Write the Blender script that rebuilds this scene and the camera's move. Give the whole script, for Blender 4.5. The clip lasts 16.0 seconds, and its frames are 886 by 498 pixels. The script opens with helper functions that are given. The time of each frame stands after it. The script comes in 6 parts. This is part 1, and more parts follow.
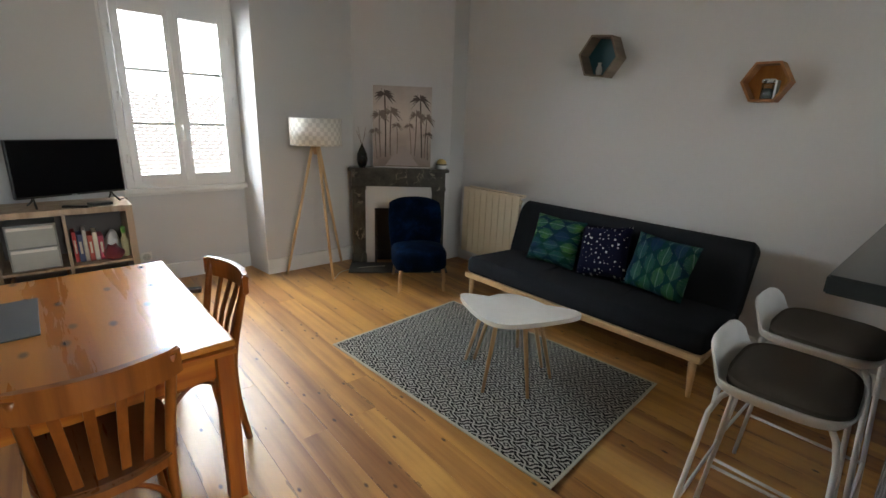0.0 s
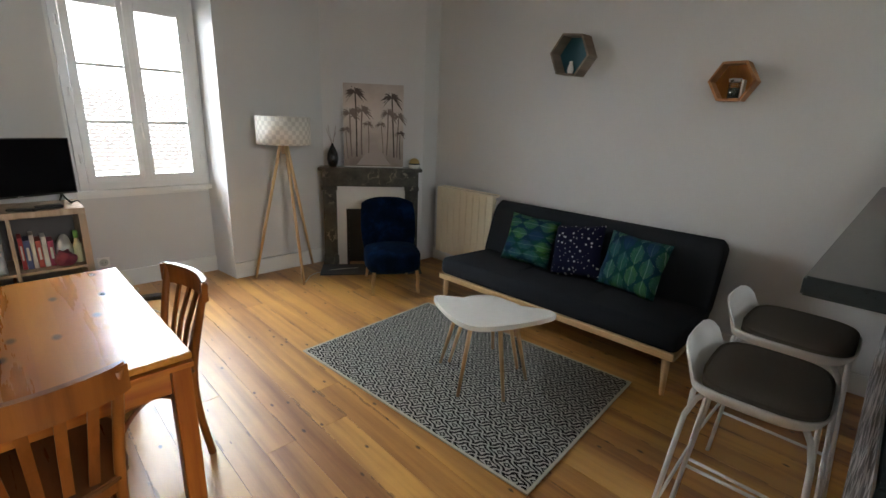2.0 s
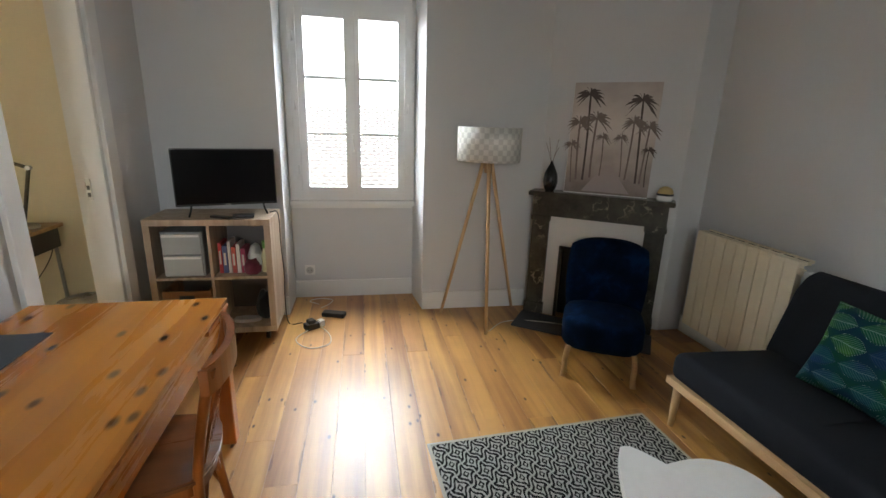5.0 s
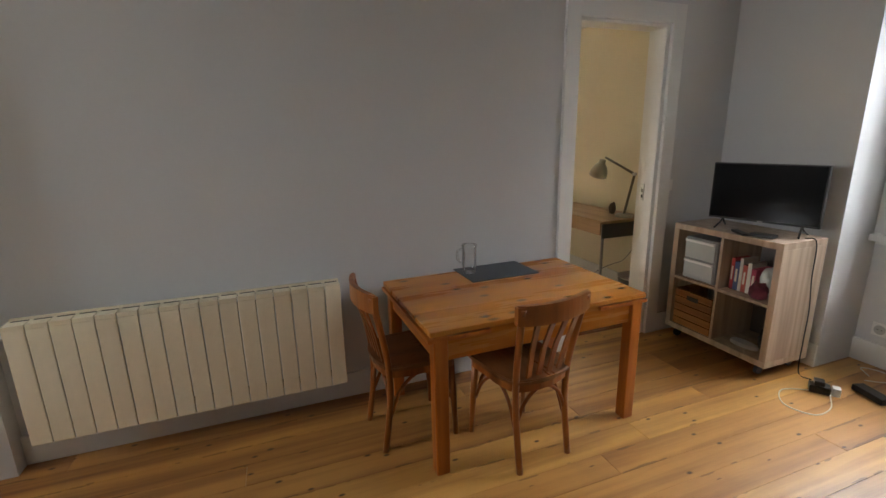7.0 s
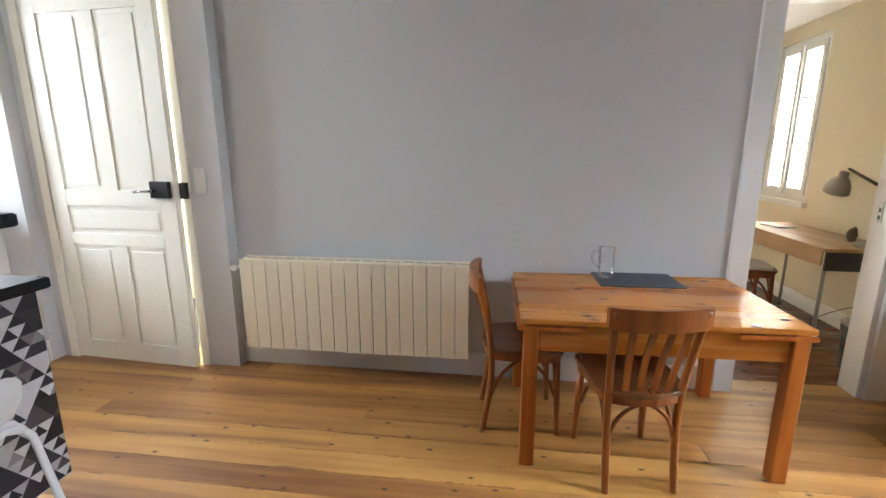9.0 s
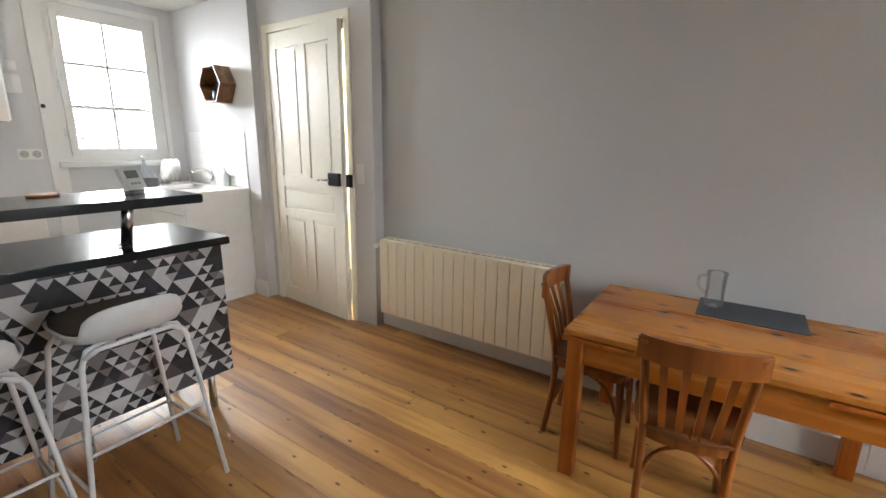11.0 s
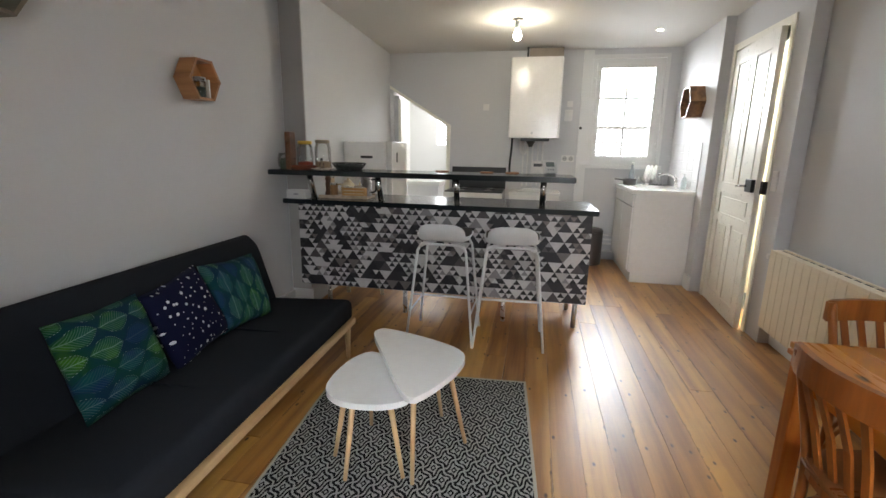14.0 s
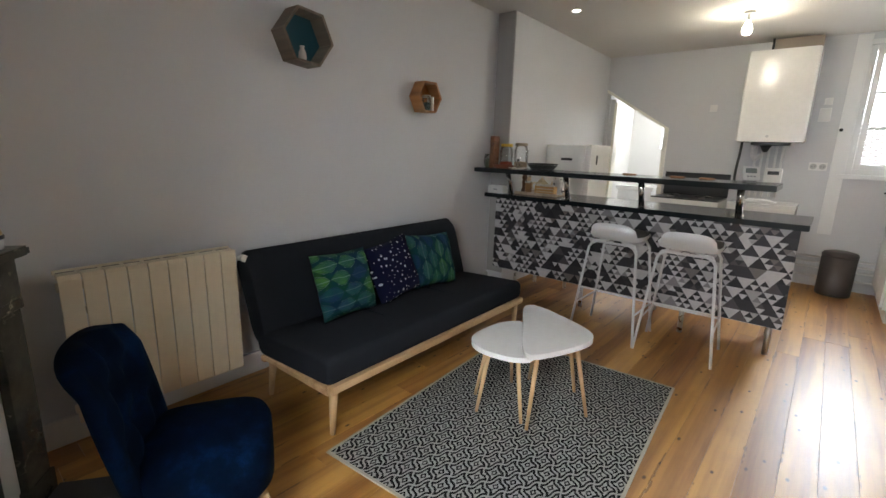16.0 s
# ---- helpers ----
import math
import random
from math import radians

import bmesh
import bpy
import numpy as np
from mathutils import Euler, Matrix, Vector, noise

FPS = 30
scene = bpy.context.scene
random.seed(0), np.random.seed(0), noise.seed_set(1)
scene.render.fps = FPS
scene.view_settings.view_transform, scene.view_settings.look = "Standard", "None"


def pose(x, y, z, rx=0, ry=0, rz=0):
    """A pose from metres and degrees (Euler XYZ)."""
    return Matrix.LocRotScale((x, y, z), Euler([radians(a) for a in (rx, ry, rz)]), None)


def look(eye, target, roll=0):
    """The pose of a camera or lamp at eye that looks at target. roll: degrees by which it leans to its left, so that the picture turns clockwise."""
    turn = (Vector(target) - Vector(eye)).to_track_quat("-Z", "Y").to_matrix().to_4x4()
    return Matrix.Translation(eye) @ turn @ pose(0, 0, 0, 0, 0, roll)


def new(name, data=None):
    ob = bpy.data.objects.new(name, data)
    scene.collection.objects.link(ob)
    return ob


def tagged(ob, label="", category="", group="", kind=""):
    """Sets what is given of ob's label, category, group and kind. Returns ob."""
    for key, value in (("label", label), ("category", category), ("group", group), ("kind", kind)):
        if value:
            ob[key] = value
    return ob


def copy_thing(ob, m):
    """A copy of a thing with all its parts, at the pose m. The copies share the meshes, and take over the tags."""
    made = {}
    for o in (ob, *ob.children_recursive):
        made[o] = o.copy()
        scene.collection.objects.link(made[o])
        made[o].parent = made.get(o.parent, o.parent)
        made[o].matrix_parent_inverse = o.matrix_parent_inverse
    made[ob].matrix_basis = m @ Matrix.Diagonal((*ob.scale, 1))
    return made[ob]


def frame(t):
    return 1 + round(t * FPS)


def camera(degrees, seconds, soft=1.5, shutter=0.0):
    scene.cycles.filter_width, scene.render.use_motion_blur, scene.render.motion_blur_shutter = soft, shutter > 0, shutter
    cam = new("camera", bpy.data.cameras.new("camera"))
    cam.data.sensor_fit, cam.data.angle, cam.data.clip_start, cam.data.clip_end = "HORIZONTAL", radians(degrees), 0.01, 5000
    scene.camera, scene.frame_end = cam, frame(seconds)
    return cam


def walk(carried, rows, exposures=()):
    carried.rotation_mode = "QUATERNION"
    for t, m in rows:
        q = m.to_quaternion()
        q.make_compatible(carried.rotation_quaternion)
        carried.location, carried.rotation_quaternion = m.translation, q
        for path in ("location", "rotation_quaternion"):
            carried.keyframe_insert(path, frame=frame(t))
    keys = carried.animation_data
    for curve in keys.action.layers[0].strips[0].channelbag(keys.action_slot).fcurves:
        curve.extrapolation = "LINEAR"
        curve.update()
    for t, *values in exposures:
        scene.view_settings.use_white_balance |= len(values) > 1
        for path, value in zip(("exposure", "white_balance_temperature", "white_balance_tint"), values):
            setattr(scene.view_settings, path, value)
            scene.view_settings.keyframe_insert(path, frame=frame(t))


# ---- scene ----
cam = camera(89.0, 16.0)
PATH = [
    (0, (0.394, -4.606, 1.507), (1.666, -3.163, 0.958), 2.1),
    (0.5, (0.396, -4.606, 1.512), (1.696, -3.19, 0.96), 1.9),
    (1, (0.397, -4.598, 1.503), (1.723, -3.205, 0.956), 2.2),
    (1.5, (0.412, -4.594, 1.512), (1.751, -3.214, 0.96), 2.1),
    (2, (0.451, -4.572, 1.502), (1.801, -3.201, 0.954), 2.2),
    (2.5, (0.555, -4.516, 1.5), (1.911, -3.153, 0.949), 2.4),
    (3, (0.735, -4.372, 1.465), (2.118, -3.034, 0.922), 2.4),
    (3.2, (0.813, -4.3, 1.467), (2.225, -2.992, 0.925), 2.4),
    (5.3, (1.565, -3.82, 1.493), (1.363, -1.904, 0.958), 1.1),
    (5.5, (1.691, -3.806, 1.496), (1.08, -1.976, 0.969), 0.6),
    (6, (1.901, -3.815, 1.509), (0.639, -2.358, 0.975), 0.4),
    (6.5, (2.156, -3.734, 1.5), (0.562, -2.637, 0.994), -0.5),
    (7, (2.459, -3.547, 1.505), (0.641, -2.869, 1.02), -1.2),
    (7.5, (2.503, -3.505, 1.478), (0.62, -3.035, 0.994), -0.6),
    (8, (2.599, -3.338, 1.451), (0.682, -3.008, 0.988), -0.7),
    (8.5, (2.633, -3.158, 1.421), (0.684, -3.057, 0.983), -0.5),
    (9, (2.653, -3.089, 1.411), (0.716, -3.345, 0.985), -0.0),
    (9.2, (2.68, -3.109, 1.43), (0.756, -3.449, 0.999), 0.3),
    (11.3, (2.548, -2.246, 1.488), (1.133, -3.583, 1.028), 0.4),
    (11.5, (2.468, -2.152, 1.465), (1.219, -3.648, 1.013), 0.1),
    (12, (2.385, -1.954, 1.456), (1.571, -3.725, 1.009), 0.2),
    (12.5, (2.294, -1.645, 1.46), (1.961, -3.568, 1.024), 0.7),
    (13, (2.211, -1.401, 1.437), (2.161, -3.352, 1.003), 0.9),
    (13.5, (2.051, -1.213, 1.435), (2.205, -3.159, 1.004), 0.9),
    (14, (1.831, -1.119, 1.417), (2.211, -3.035, 0.987), 1.0),
    (14.5, (1.656, -1.01, 1.406), (2.226, -2.878, 0.977), 1.1),
    (15, (1.541, -0.875, 1.434), (2.315, -2.666, 0.994), 1.4),
    (15.5, (1.412, -0.872, 1.43), (2.469, -2.514, 0.994), 1.6),
    (16, (1.288, -0.866, 1.419), (2.545, -2.358, 0.979), 1.7),
]
walk(cam, [(t, look(eye, target, roll)) for t, eye, target, roll in PATH], exposures=[(0, 0.62, 6400, 4), (3.0, 0.68, 6350, 4), (5.5, 0.54, 6300, 4), (6, 0.18, 6400, 6), (6.5, 0.09, 6450, 7), (7, 0.36, 6400, 7), (7.5, 0.92, 6250, 6), (8, 1.22, 6100, 6), (8.5, 1.34, 5950, 7), (9, 1.32, 5870, 7), (11.5, 0.86, 6450, 7), (12.5, 0.80, 6500, 7), (14.5, 0.70, 6350, 7), (16, 0.76, 6350, 7)])

# ---- world and light ----
world = bpy.data.worlds.new("sky")
scene.world = world
world.use_nodes = True
wn = world.node_tree.nodes
sky = wn.new("ShaderNodeTexSky")
sky.sky_type = "NISHITA"
sky.sun_disc = False
sky.sun_elevation, sky.sun_rotation = radians(74), radians(125)
sky.air_density, sky.dust_density = 1.0, 4.0
wn["Background"].inputs[1].default_value = 0.15
world.node_tree.links.new(sky.outputs[0], wn["Background"].inputs[0])


def lamp(name, kind, m, power, color=(1, 1, 1), size=(1, 1), radius=0.05):
    d = bpy.data.lights.new(name, kind)
    d.energy, d.color = power, color
    if kind == "AREA":
        d.shape, d.size, d.size_y = "RECTANGLE", size[0], size[1]
    elif kind == "SUN":
        d.angle = radians(size[0])
    else:
        d.shadow_soft_size = radius
    o = new(name, d)
    o.matrix_world = m
    return o


lamp("sun", "SUN", look((7, -5, 30), (0, 0, 0)), 4.0, (1.0, 0.97, 0.92), (12, 12))
lamp("sky_north", "AREA", look((0.15, 1.5, 2.45), (2.1, -2.2, 0.9)), 560, (0.92, 0.95, 1.0), (4.4, 1.7))
lamp("sky_north_high", "AREA", look((1.35, 1.05, 3.25), (1.6, -1.5, 0.0)), 400, (0.94, 0.97, 1.0), (2.4, 1.2))
lamp("sky_south", "AREA", look((0.80, -8.30, 2.35), (0.45, -6.4, 0.9)), 125, (0.95, 0.97, 1.0), (1.3, 1.2))
lamp("sky_bedroom", "AREA", look((-2.3, 0.75, 2.4), (-2.1, -1.2, 0.6)), 700, (1.0, 0.97, 0.92), (1.2, 1.2))
lamp("sky_bathroom", "AREA", look((3.2, -9.1, 2.35), (3.3, -8.2, 0.6)), 14, (1.0, 0.98, 0.95), (0.8, 0.6))
# unseen lamp added on the landing to brighten the gap at the door
lamp("landing_fill", "AREA", look((-0.8, -5.5, 2.5), (-0.6, -5.5, 0)), 60, (1.0, 0.97, 0.90), (0.7, 0.7))

# ---- material helpers ----


class Mat:
    """A node material in the making."""

    def __init__(self, name, color=(0.5, 0.5, 0.5), rough=0.5, metal=0.0):
        self.m = bpy.data.materials.new(name)
        self.m.use_nodes = True
        self.n, self.l = self.m.node_tree.nodes, self.m.node_tree.links
        self.b = self.n["Principled BSDF"]
        self.b.inputs["Base Color"].default_value = (*color, 1)
        self.b.inputs["Roughness"].default_value = rough
        self.b.inputs["Metallic"].default_value = metal
        self.coord = self.n.new("ShaderNodeTexCoord").outputs["Object"]

    def link(self, a, b):
        if hasattr(a, "is_output"):
            self.l.new(a, b)
        elif isinstance(a, (tuple, list)):
            b.default_value = (*a, 1) if len(a) == 3 and b.type == "RGBA" else a
        else:
            b.default_value = a

    def math(self, op, a, b=0.0, c=0.0):
        x = self.n.new("ShaderNodeMath")
        x.operation = op
        for s, v in zip(x.inputs, (a, b, c)):
            self.link(v, s)
        return x.outputs[0]

    def split(self, v=None):
        x = self.n.new("ShaderNodeSeparateXYZ")
        self.link(v or self.coord, x.inputs[0])
        return x.outputs

    def join(self, x, y, z=0.0):
        c = self.n.new("ShaderNodeCombineXYZ")
        for s, v in zip(c.inputs, (x, y, z)):
            self.link(v, s)
        return c.outputs[0]

    def scaled(self, s, off=None):
        mp = self.n.new("ShaderNodeMapping")
        self.link(self.coord, mp.inputs[0])
        mp.inputs["Scale"].default_value = s
        if off is not None:
            self.link(off, mp.inputs["Location"])
        return mp.outputs[0]

    def noise(self, scale, detail=4, rough=0.55, v=None):
        t = self.n.new("ShaderNodeTexNoise")
        self.link(v if v is not None else self.coord, t.inputs["Vector"])
        t.inputs["Scale"].default_value, t.inputs["Detail"].default_value, t.inputs["Roughness"].default_value = scale, detail, rough
        return t.outputs["Fac"]

    def voronoi(self, scale, v=None, feature="F1", randomness=1.0):
        t = self.n.new("ShaderNodeTexVoronoi")
        t.feature = feature
        self.link(v if v is not None else self.coord, t.inputs["Vector"])
        t.inputs["Scale"].default_value = scale
        t.inputs["Randomness"].default_value = randomness
        return t

    def ramp(self, f, stops, mode="LINEAR"):
        r = self.n.new("ShaderNodeValToRGB")
        r.color_ramp.interpolation = mode
        el = r.color_ramp.elements
        while len(el) < len(stops):
            el.new(0.5)
        for e, (p, c) in zip(el, stops):
            e.position, e.color = p, (*(c if isinstance(c, (tuple, list)) else (c, c, c)), 1)
        self.link(f, r.inputs[0])
        return r.outputs[0]

    def mix(self, f, a, b, how="MIX"):
        x = self.n.new("ShaderNodeMix")
        x.data_type, x.blend_type = "RGBA", how
        self.link(f, x.inputs[0])
        self.link(a, x.inputs[6])
        self.link(b, x.inputs[7])
        return x.outputs[2]

    def color(self, c):
        self.link(c, self.b.inputs["Base Color"])
        return self

    def rough(self, r):
        self.link(r, self.b.inputs["Roughness"])
        return self

    def bump(self, h, strength=0.2, dist=0.002):
        x = self.n.new("ShaderNodeBump")
        x.inputs["Strength"].default_value, x.inputs["Distance"].default_value = strength, dist
        self.link(h, x.inputs["Height"])
        self.link(x.outputs[0], self.b.inputs["Normal"])
        return self

    def random(self):
        return self.n.new("ShaderNodeObjectInfo").outputs["Random"]


def paint(name, color, rough=0.6, vary=0.06, grain=60, relief=0.12):
    m = Mat(name, color, rough)
    big = m.noise(1.3, 5)
    fine = m.noise(grain, 3)
    lo, hi = tuple(c * (1 - vary) for c in color), tuple(min(1, c * (1 + vary)) for c in color)
    m.color(m.mix(m.math("ADD", m.math("MULTIPLY", big, 0.7), m.math("MULTIPLY", fine, 0.3)), lo, hi))
    m.rough(m.math("ADD", rough - 0.08, m.math("MULTIPLY", fine, 0.16)))
    m.bump(fine, relief, 0.002)
    return m.m


def wood(name, dark, light, rough=0.35, axis=1, ring=14.0, knots=0.0, gloss=0.0, stretch=0.07, seam=0.0, shine=0.4, spread=0.24, stave=0.0):
    """Wood with grain along one local axis."""
    m = Mat(name, light, rough)
    r = m.random()
    off = m.join(m.math("MULTIPLY", r, 17.0), m.math("MULTIPLY", r, 9.0), m.math("MULTIPLY", r, 5.0))
    s = [1.0, 1.0, 1.0]
    s[axis] = stretch
    v = m.scaled(s, off)
    warp = m.noise(3.0, 3, v=v)
    lines = m.noise(ring * 4, 5, 0.6, v=v)
    rings = m.math("FRACT", m.math("MULTIPLY", warp, ring * 0.55))
    rings = m.math("ABSOLUTE", m.math("SUBTRACT", rings, 0.5))
    f = m.math("ADD", m.math("MULTIPLY", rings, 0.9), m.math("MULTIPLY", lines, 0.65))
    c = m.ramp(f, [(0.22, dark), (0.75, light)])
    tone = m.math("ADD", 1.0 - spread / 2, m.math("MULTIPLY", r, spread))
    c = m.mix(1.0, c, m.join(m.math("POWER", tone, 0.7), tone, m.math("MULTIPLY", tone, 0.98)), "MULTIPLY")
    if stave:
        # glued staves, each of its own tone
        sv = m.n.new("ShaderNodeTexWhiteNoise")
        sv.noise_dimensions = "1D"
        m.link(m.math("FLOOR", m.math("DIVIDE", m.split()[0], stave)), sv.inputs["W"])
        st = m.math("ADD", 0.88, m.math("MULTIPLY", sv.outputs["Value"], 0.18))
        c = m.mix(1.0, c, m.join(m.math("POWER", st, 0.7), st, st), "MULTIPLY")
    if knots:
        s2 = [8.6, 8.6, 8.6]
        s2[axis] = 4.4
        vo = m.voronoi(1.0, m.scaled(s2, off))
        vo.voronoi_dimensions = "2D"
        d = m.math("ADD", vo.outputs["Distance"], m.math("MULTIPLY", m.math("SUBTRACT", lines, 0.5), 0.05))
        mask = m.ramp(d, [(0.04 * knots, 1.0), (0.10 * knots, 0.0)])
        pick = m.n.new("ShaderNodeTexWhiteNoise")
        m.link(vo.outputs["Position"], pick.inputs["Vector"])
        mask = m.math("MULTIPLY", mask, m.math("LESS_THAN", pick.outputs["Value"], 0.4 if seam else 0.72))
        c = m.mix(m.math("MULTIPLY", mask, 0.95), c, tuple(x * 0.22 for x in dark))
    if seam:
        # worn board edges, dark in stretches
        ex = m.math("ABSOLUTE", m.split()[0])
        worn = m.noise(2.2, 4, 0.7, v=m.scaled((0.2, 1, 0.2), off))
        reach = m.math("ADD", seam - 0.0055, m.math("MULTIPLY", m.math("SUBTRACT", worn, 0.56), -0.055))
        edge = m.math("MULTIPLY", m.math("GREATER_THAN", ex, reach), m.math("GREATER_THAN", m.math("ADD", worn, m.math("MULTIPLY", m.math("SUBTRACT", lines, 0.5), 0.35)), 0.575))
        c = m.mix(m.math("MULTIPLY", edge, 0.5), c, tuple(x * 0.2 for x in dark))
        patch = m.noise(1.6, 5, 0.6)
        c = m.mix(m.ramp(patch, [(0.42, 0.0), (0.75, 0.3)]), c, tuple(x * 0.8 for x in dark))
    m.color(c)
    m.rough(m.math("ADD", rough - 0.06, m.math("MULTIPLY", lines, 0.14)))
    m.bump(lines, 0.10, 0.001)
    m.b.inputs["Specular IOR Level"].default_value = shine
    if gloss:
        m.b.inputs["Coat Weight"].default_value = gloss
        m.b.inputs["Coat Roughness"].default_value = 0.37 if seam else 0.22
    return m.m


def cloth(name, color, scale=420, vary=0.25, rough=0.9, sheen=0.2, shine=0.5):
    m = Mat(name, color, rough)
    x, y, z = m.split()
    weave = m.noise(scale, 2)
    big = m.noise(4, 4)
    f = m.math("ADD", m.math("MULTIPLY", weave, 0.6), m.math("MULTIPLY", big, 0.4))
    m.color(m.mix(f, tuple(c * (1 - vary) for c in color), tuple(min(1, c * (1 + vary)) for c in color)))
    m.bump(weave, 0.35, 0.002)
    m.b.inputs["Sheen Weight"].default_value = sheen
    m.b.inputs["Specular IOR Level"].default_value = shine
    return m.m


def plain(name, color, rough=0.4, metal=0.0, vary=0.05, scale=25, shine=0.5):
    m = Mat(name, color, rough, metal)
    m.b.inputs["Specular IOR Level"].default_value = shine
    f = m.noise(scale, 4)
    m.color(m.mix(f, tuple(c * (1 - vary) for c in color), tuple(min(1, c * (1 + vary)) for c in color)))
    m.rough(m.math("ADD", rough * 0.85, m.math("MULTIPLY", f, rough * 0.3)))
    return m.m


def clear_glass(name, tint=(1, 1, 1), gloss=0.08, edge=0.1):
    m = Mat(name)
    out = m.n["Material Output"]
    tr, gl, mx = (m.n.new(k) for k in ("ShaderNodeBsdfTransparent", "ShaderNodeBsdfGlossy", "ShaderNodeMixShader"))
    tr.inputs[0].default_value = (*tint, 1)
    gl.inputs["Roughness"].default_value = 0.02
    lw = m.n.new("ShaderNodeLayerWeight")
    lw.inputs[0].default_value = 0.35
    m.link(m.math("ADD", gloss * 0.5, m.math("MULTIPLY", lw.outputs["Fresnel"], edge)), mx.inputs[0])
    m.l.new(tr.outputs[0], mx.inputs[1])
    m.l.new(gl.outputs[0], mx.inputs[2])
    m.l.new(mx.outputs[0], out.inputs[0])
    return m.m


def glow(name, color, strength):
    m = Mat(name, color)
    m.b.inputs["Emission Color"].default_value = (*color, 1)
    m.b.inputs["Emission Strength"].default_value = strength
    return m.m


WALL = paint("lilac_grey_wall_paint", (0.60, 0.602, 0.612))
CREAMWALL = paint("cream_wall_paint", (0.72, 0.66, 0.50))
BATHWALL = paint("bathroom_white_paint", (0.80, 0.79, 0.77))
CEIL = paint("ceiling_white_paint", (0.66, 0.645, 0.61), 0.75)
TRIM = paint("white_gloss_trim", (0.73, 0.73, 0.72), 0.35, 0.04, 30, 0.05)
CREAMTRIM = paint("cream_gloss_paint", (0.86, 0.84, 0.75), 0.3, 0.04, 30, 0.06)
WHITE = plain("white_lacquer", (0.80, 0.80, 0.79), 0.25)
WHITEPLASTIC = plain("white_plastic", (0.75, 0.74, 0.72), 0.38)
ENAMEL = plain("white_enamel", (0.82, 0.81, 0.78), 0.2)
RADW = plain("cream_radiator_paint", (0.78, 0.69, 0.52), 0.36)
BLACK = plain("black_plastic", (0.015, 0.015, 0.016), 0.35)
DARKGAP = plain("dark_gap", (0.03, 0.028, 0.026), 0.7)
SCREEN = plain("tv_screen", (0.003, 0.003, 0.004), 0.16, shine=0.18)
COUNTER = plain("charcoal_laminate", (0.012, 0.016, 0.018), 0.2, 0, 0.25, 180, 0.5)
CHROME = plain("brushed_chrome", (0.62, 0.61, 0.59), 0.22, 1.0)
STEEL = plain("stainless_steel", (0.55, 0.55, 0.54), 0.28, 1.0)
BRASS = plain("brass", (0.55, 0.38, 0.14), 0.3, 1.0)
GLASS = clear_glass("window_glass")
JARGLASS = clear_glass("jar_glass", (0.97, 0.98, 0.98), 0.06, 0.7)
FLOORWOOD = wood("honey_pine_floor", (0.19, 0.060, 0.010), (0.54, 0.28, 0.074), 0.42, 1, 7, 0.85, 0.6, 0.05, 0.07, 0.4, 0.36)
PINE = wood("pine_table", (0.33, 0.09, 0.010), (0.54, 0.215, 0.032), 0.27, 1, 3, 1.6, 0.0, shine=0.4, stave=0.088)
PINEX = wood("pine_table_cross", (0.30, 0.066, 0.007), (0.50, 0.165, 0.022), 0.32, 0, 12, 0, 0.06)
PINEZ = wood("pine_table_leg", (0.28, 0.06, 0.006), (0.46, 0.145, 0.02), 0.32, 2, 12, 0, 0.06)
CHAIRWOOD = wood("bistro_chair_wood", (0.14, 0.034, 0.005), (0.29, 0.09, 0.016), 0.32, 2, 12, 0, 0.08)
CHAIRSEAT = wood("bistro_chair_seat", (0.08, 0.028, 0.009), (0.17, 0.062, 0.02), 0.28, 1, 12, 0, 0.3)
OAK = wood("pale_oak", (0.42, 0.25, 0.12), (0.62, 0.42, 0.23), 0.42, 2, 14)
OAKY = wood("pale_oak_long", (0.42, 0.25, 0.12), (0.62, 0.42, 0.23), 0.42, 1, 14)
WASHOAK = wood("washed_oak_board", (0.36, 0.265, 0.19), (0.52, 0.41, 0.31), 0.45, 2, 16)
WALNUT = wood("walnut_ply", (0.10, 0.045, 0.02), (0.26, 0.13, 0.06), 0.4, 1, 14)
BAMBOO = wood("bamboo", (0.44, 0.22, 0.07), (0.62, 0.36, 0.14), 0.4, 0, 14)
DESKWOOD = wood("desk_wood", (0.30, 0.18, 0.09), (0.46, 0.30, 0.17), 0.4, 0, 14)
SOFACLOTH = cloth("charcoal_sofa_cloth", (0.0165, 0.0185, 0.0235), sheen=0.0, shine=0.12)
SEATPAD = cloth("taupe_seat_cloth", (0.115, 0.103, 0.090), 300, sheen=0.0, shine=0.15)
_v = Mat("petrol_blue_velvet", (0.001, 0.014, 0.06), 0.9)
# nap mottling; its bright blue end paints sheen highlights into the base colour
_nap_sheen = _v.noise(9, 4, 0.6)
_v.color(_v.mix(_v.noise(300, 2), _v.ramp(_nap_sheen, [(0.38, (0.0005, 0.003, 0.009)), (0.55, (0.0009, 0.008, 0.026)), (0.71, (0.0026, 0.024, 0.09))]), (0.0009, 0.007, 0.024)))
_v.bump(_nap_sheen, 0.35, 0.012)
_v.b.inputs["Specular IOR Level"].default_value = 0.06
VELVET = _v.m
BINMETAL = plain("grey_brown_bin_metal", (0.10, 0.085, 0.08), 0.38, 0.7)
GREYBASE = plain("grey_plinth", (0.30, 0.30, 0.30), 0.5)
TILE = plain("white_wall_tile", (0.80, 0.80, 0.80), 0.12)
SLATE = plain("slate", (0.05, 0.055, 0.065), 0.55, 0, 0.3, 90)

# ---- mesh helpers ----


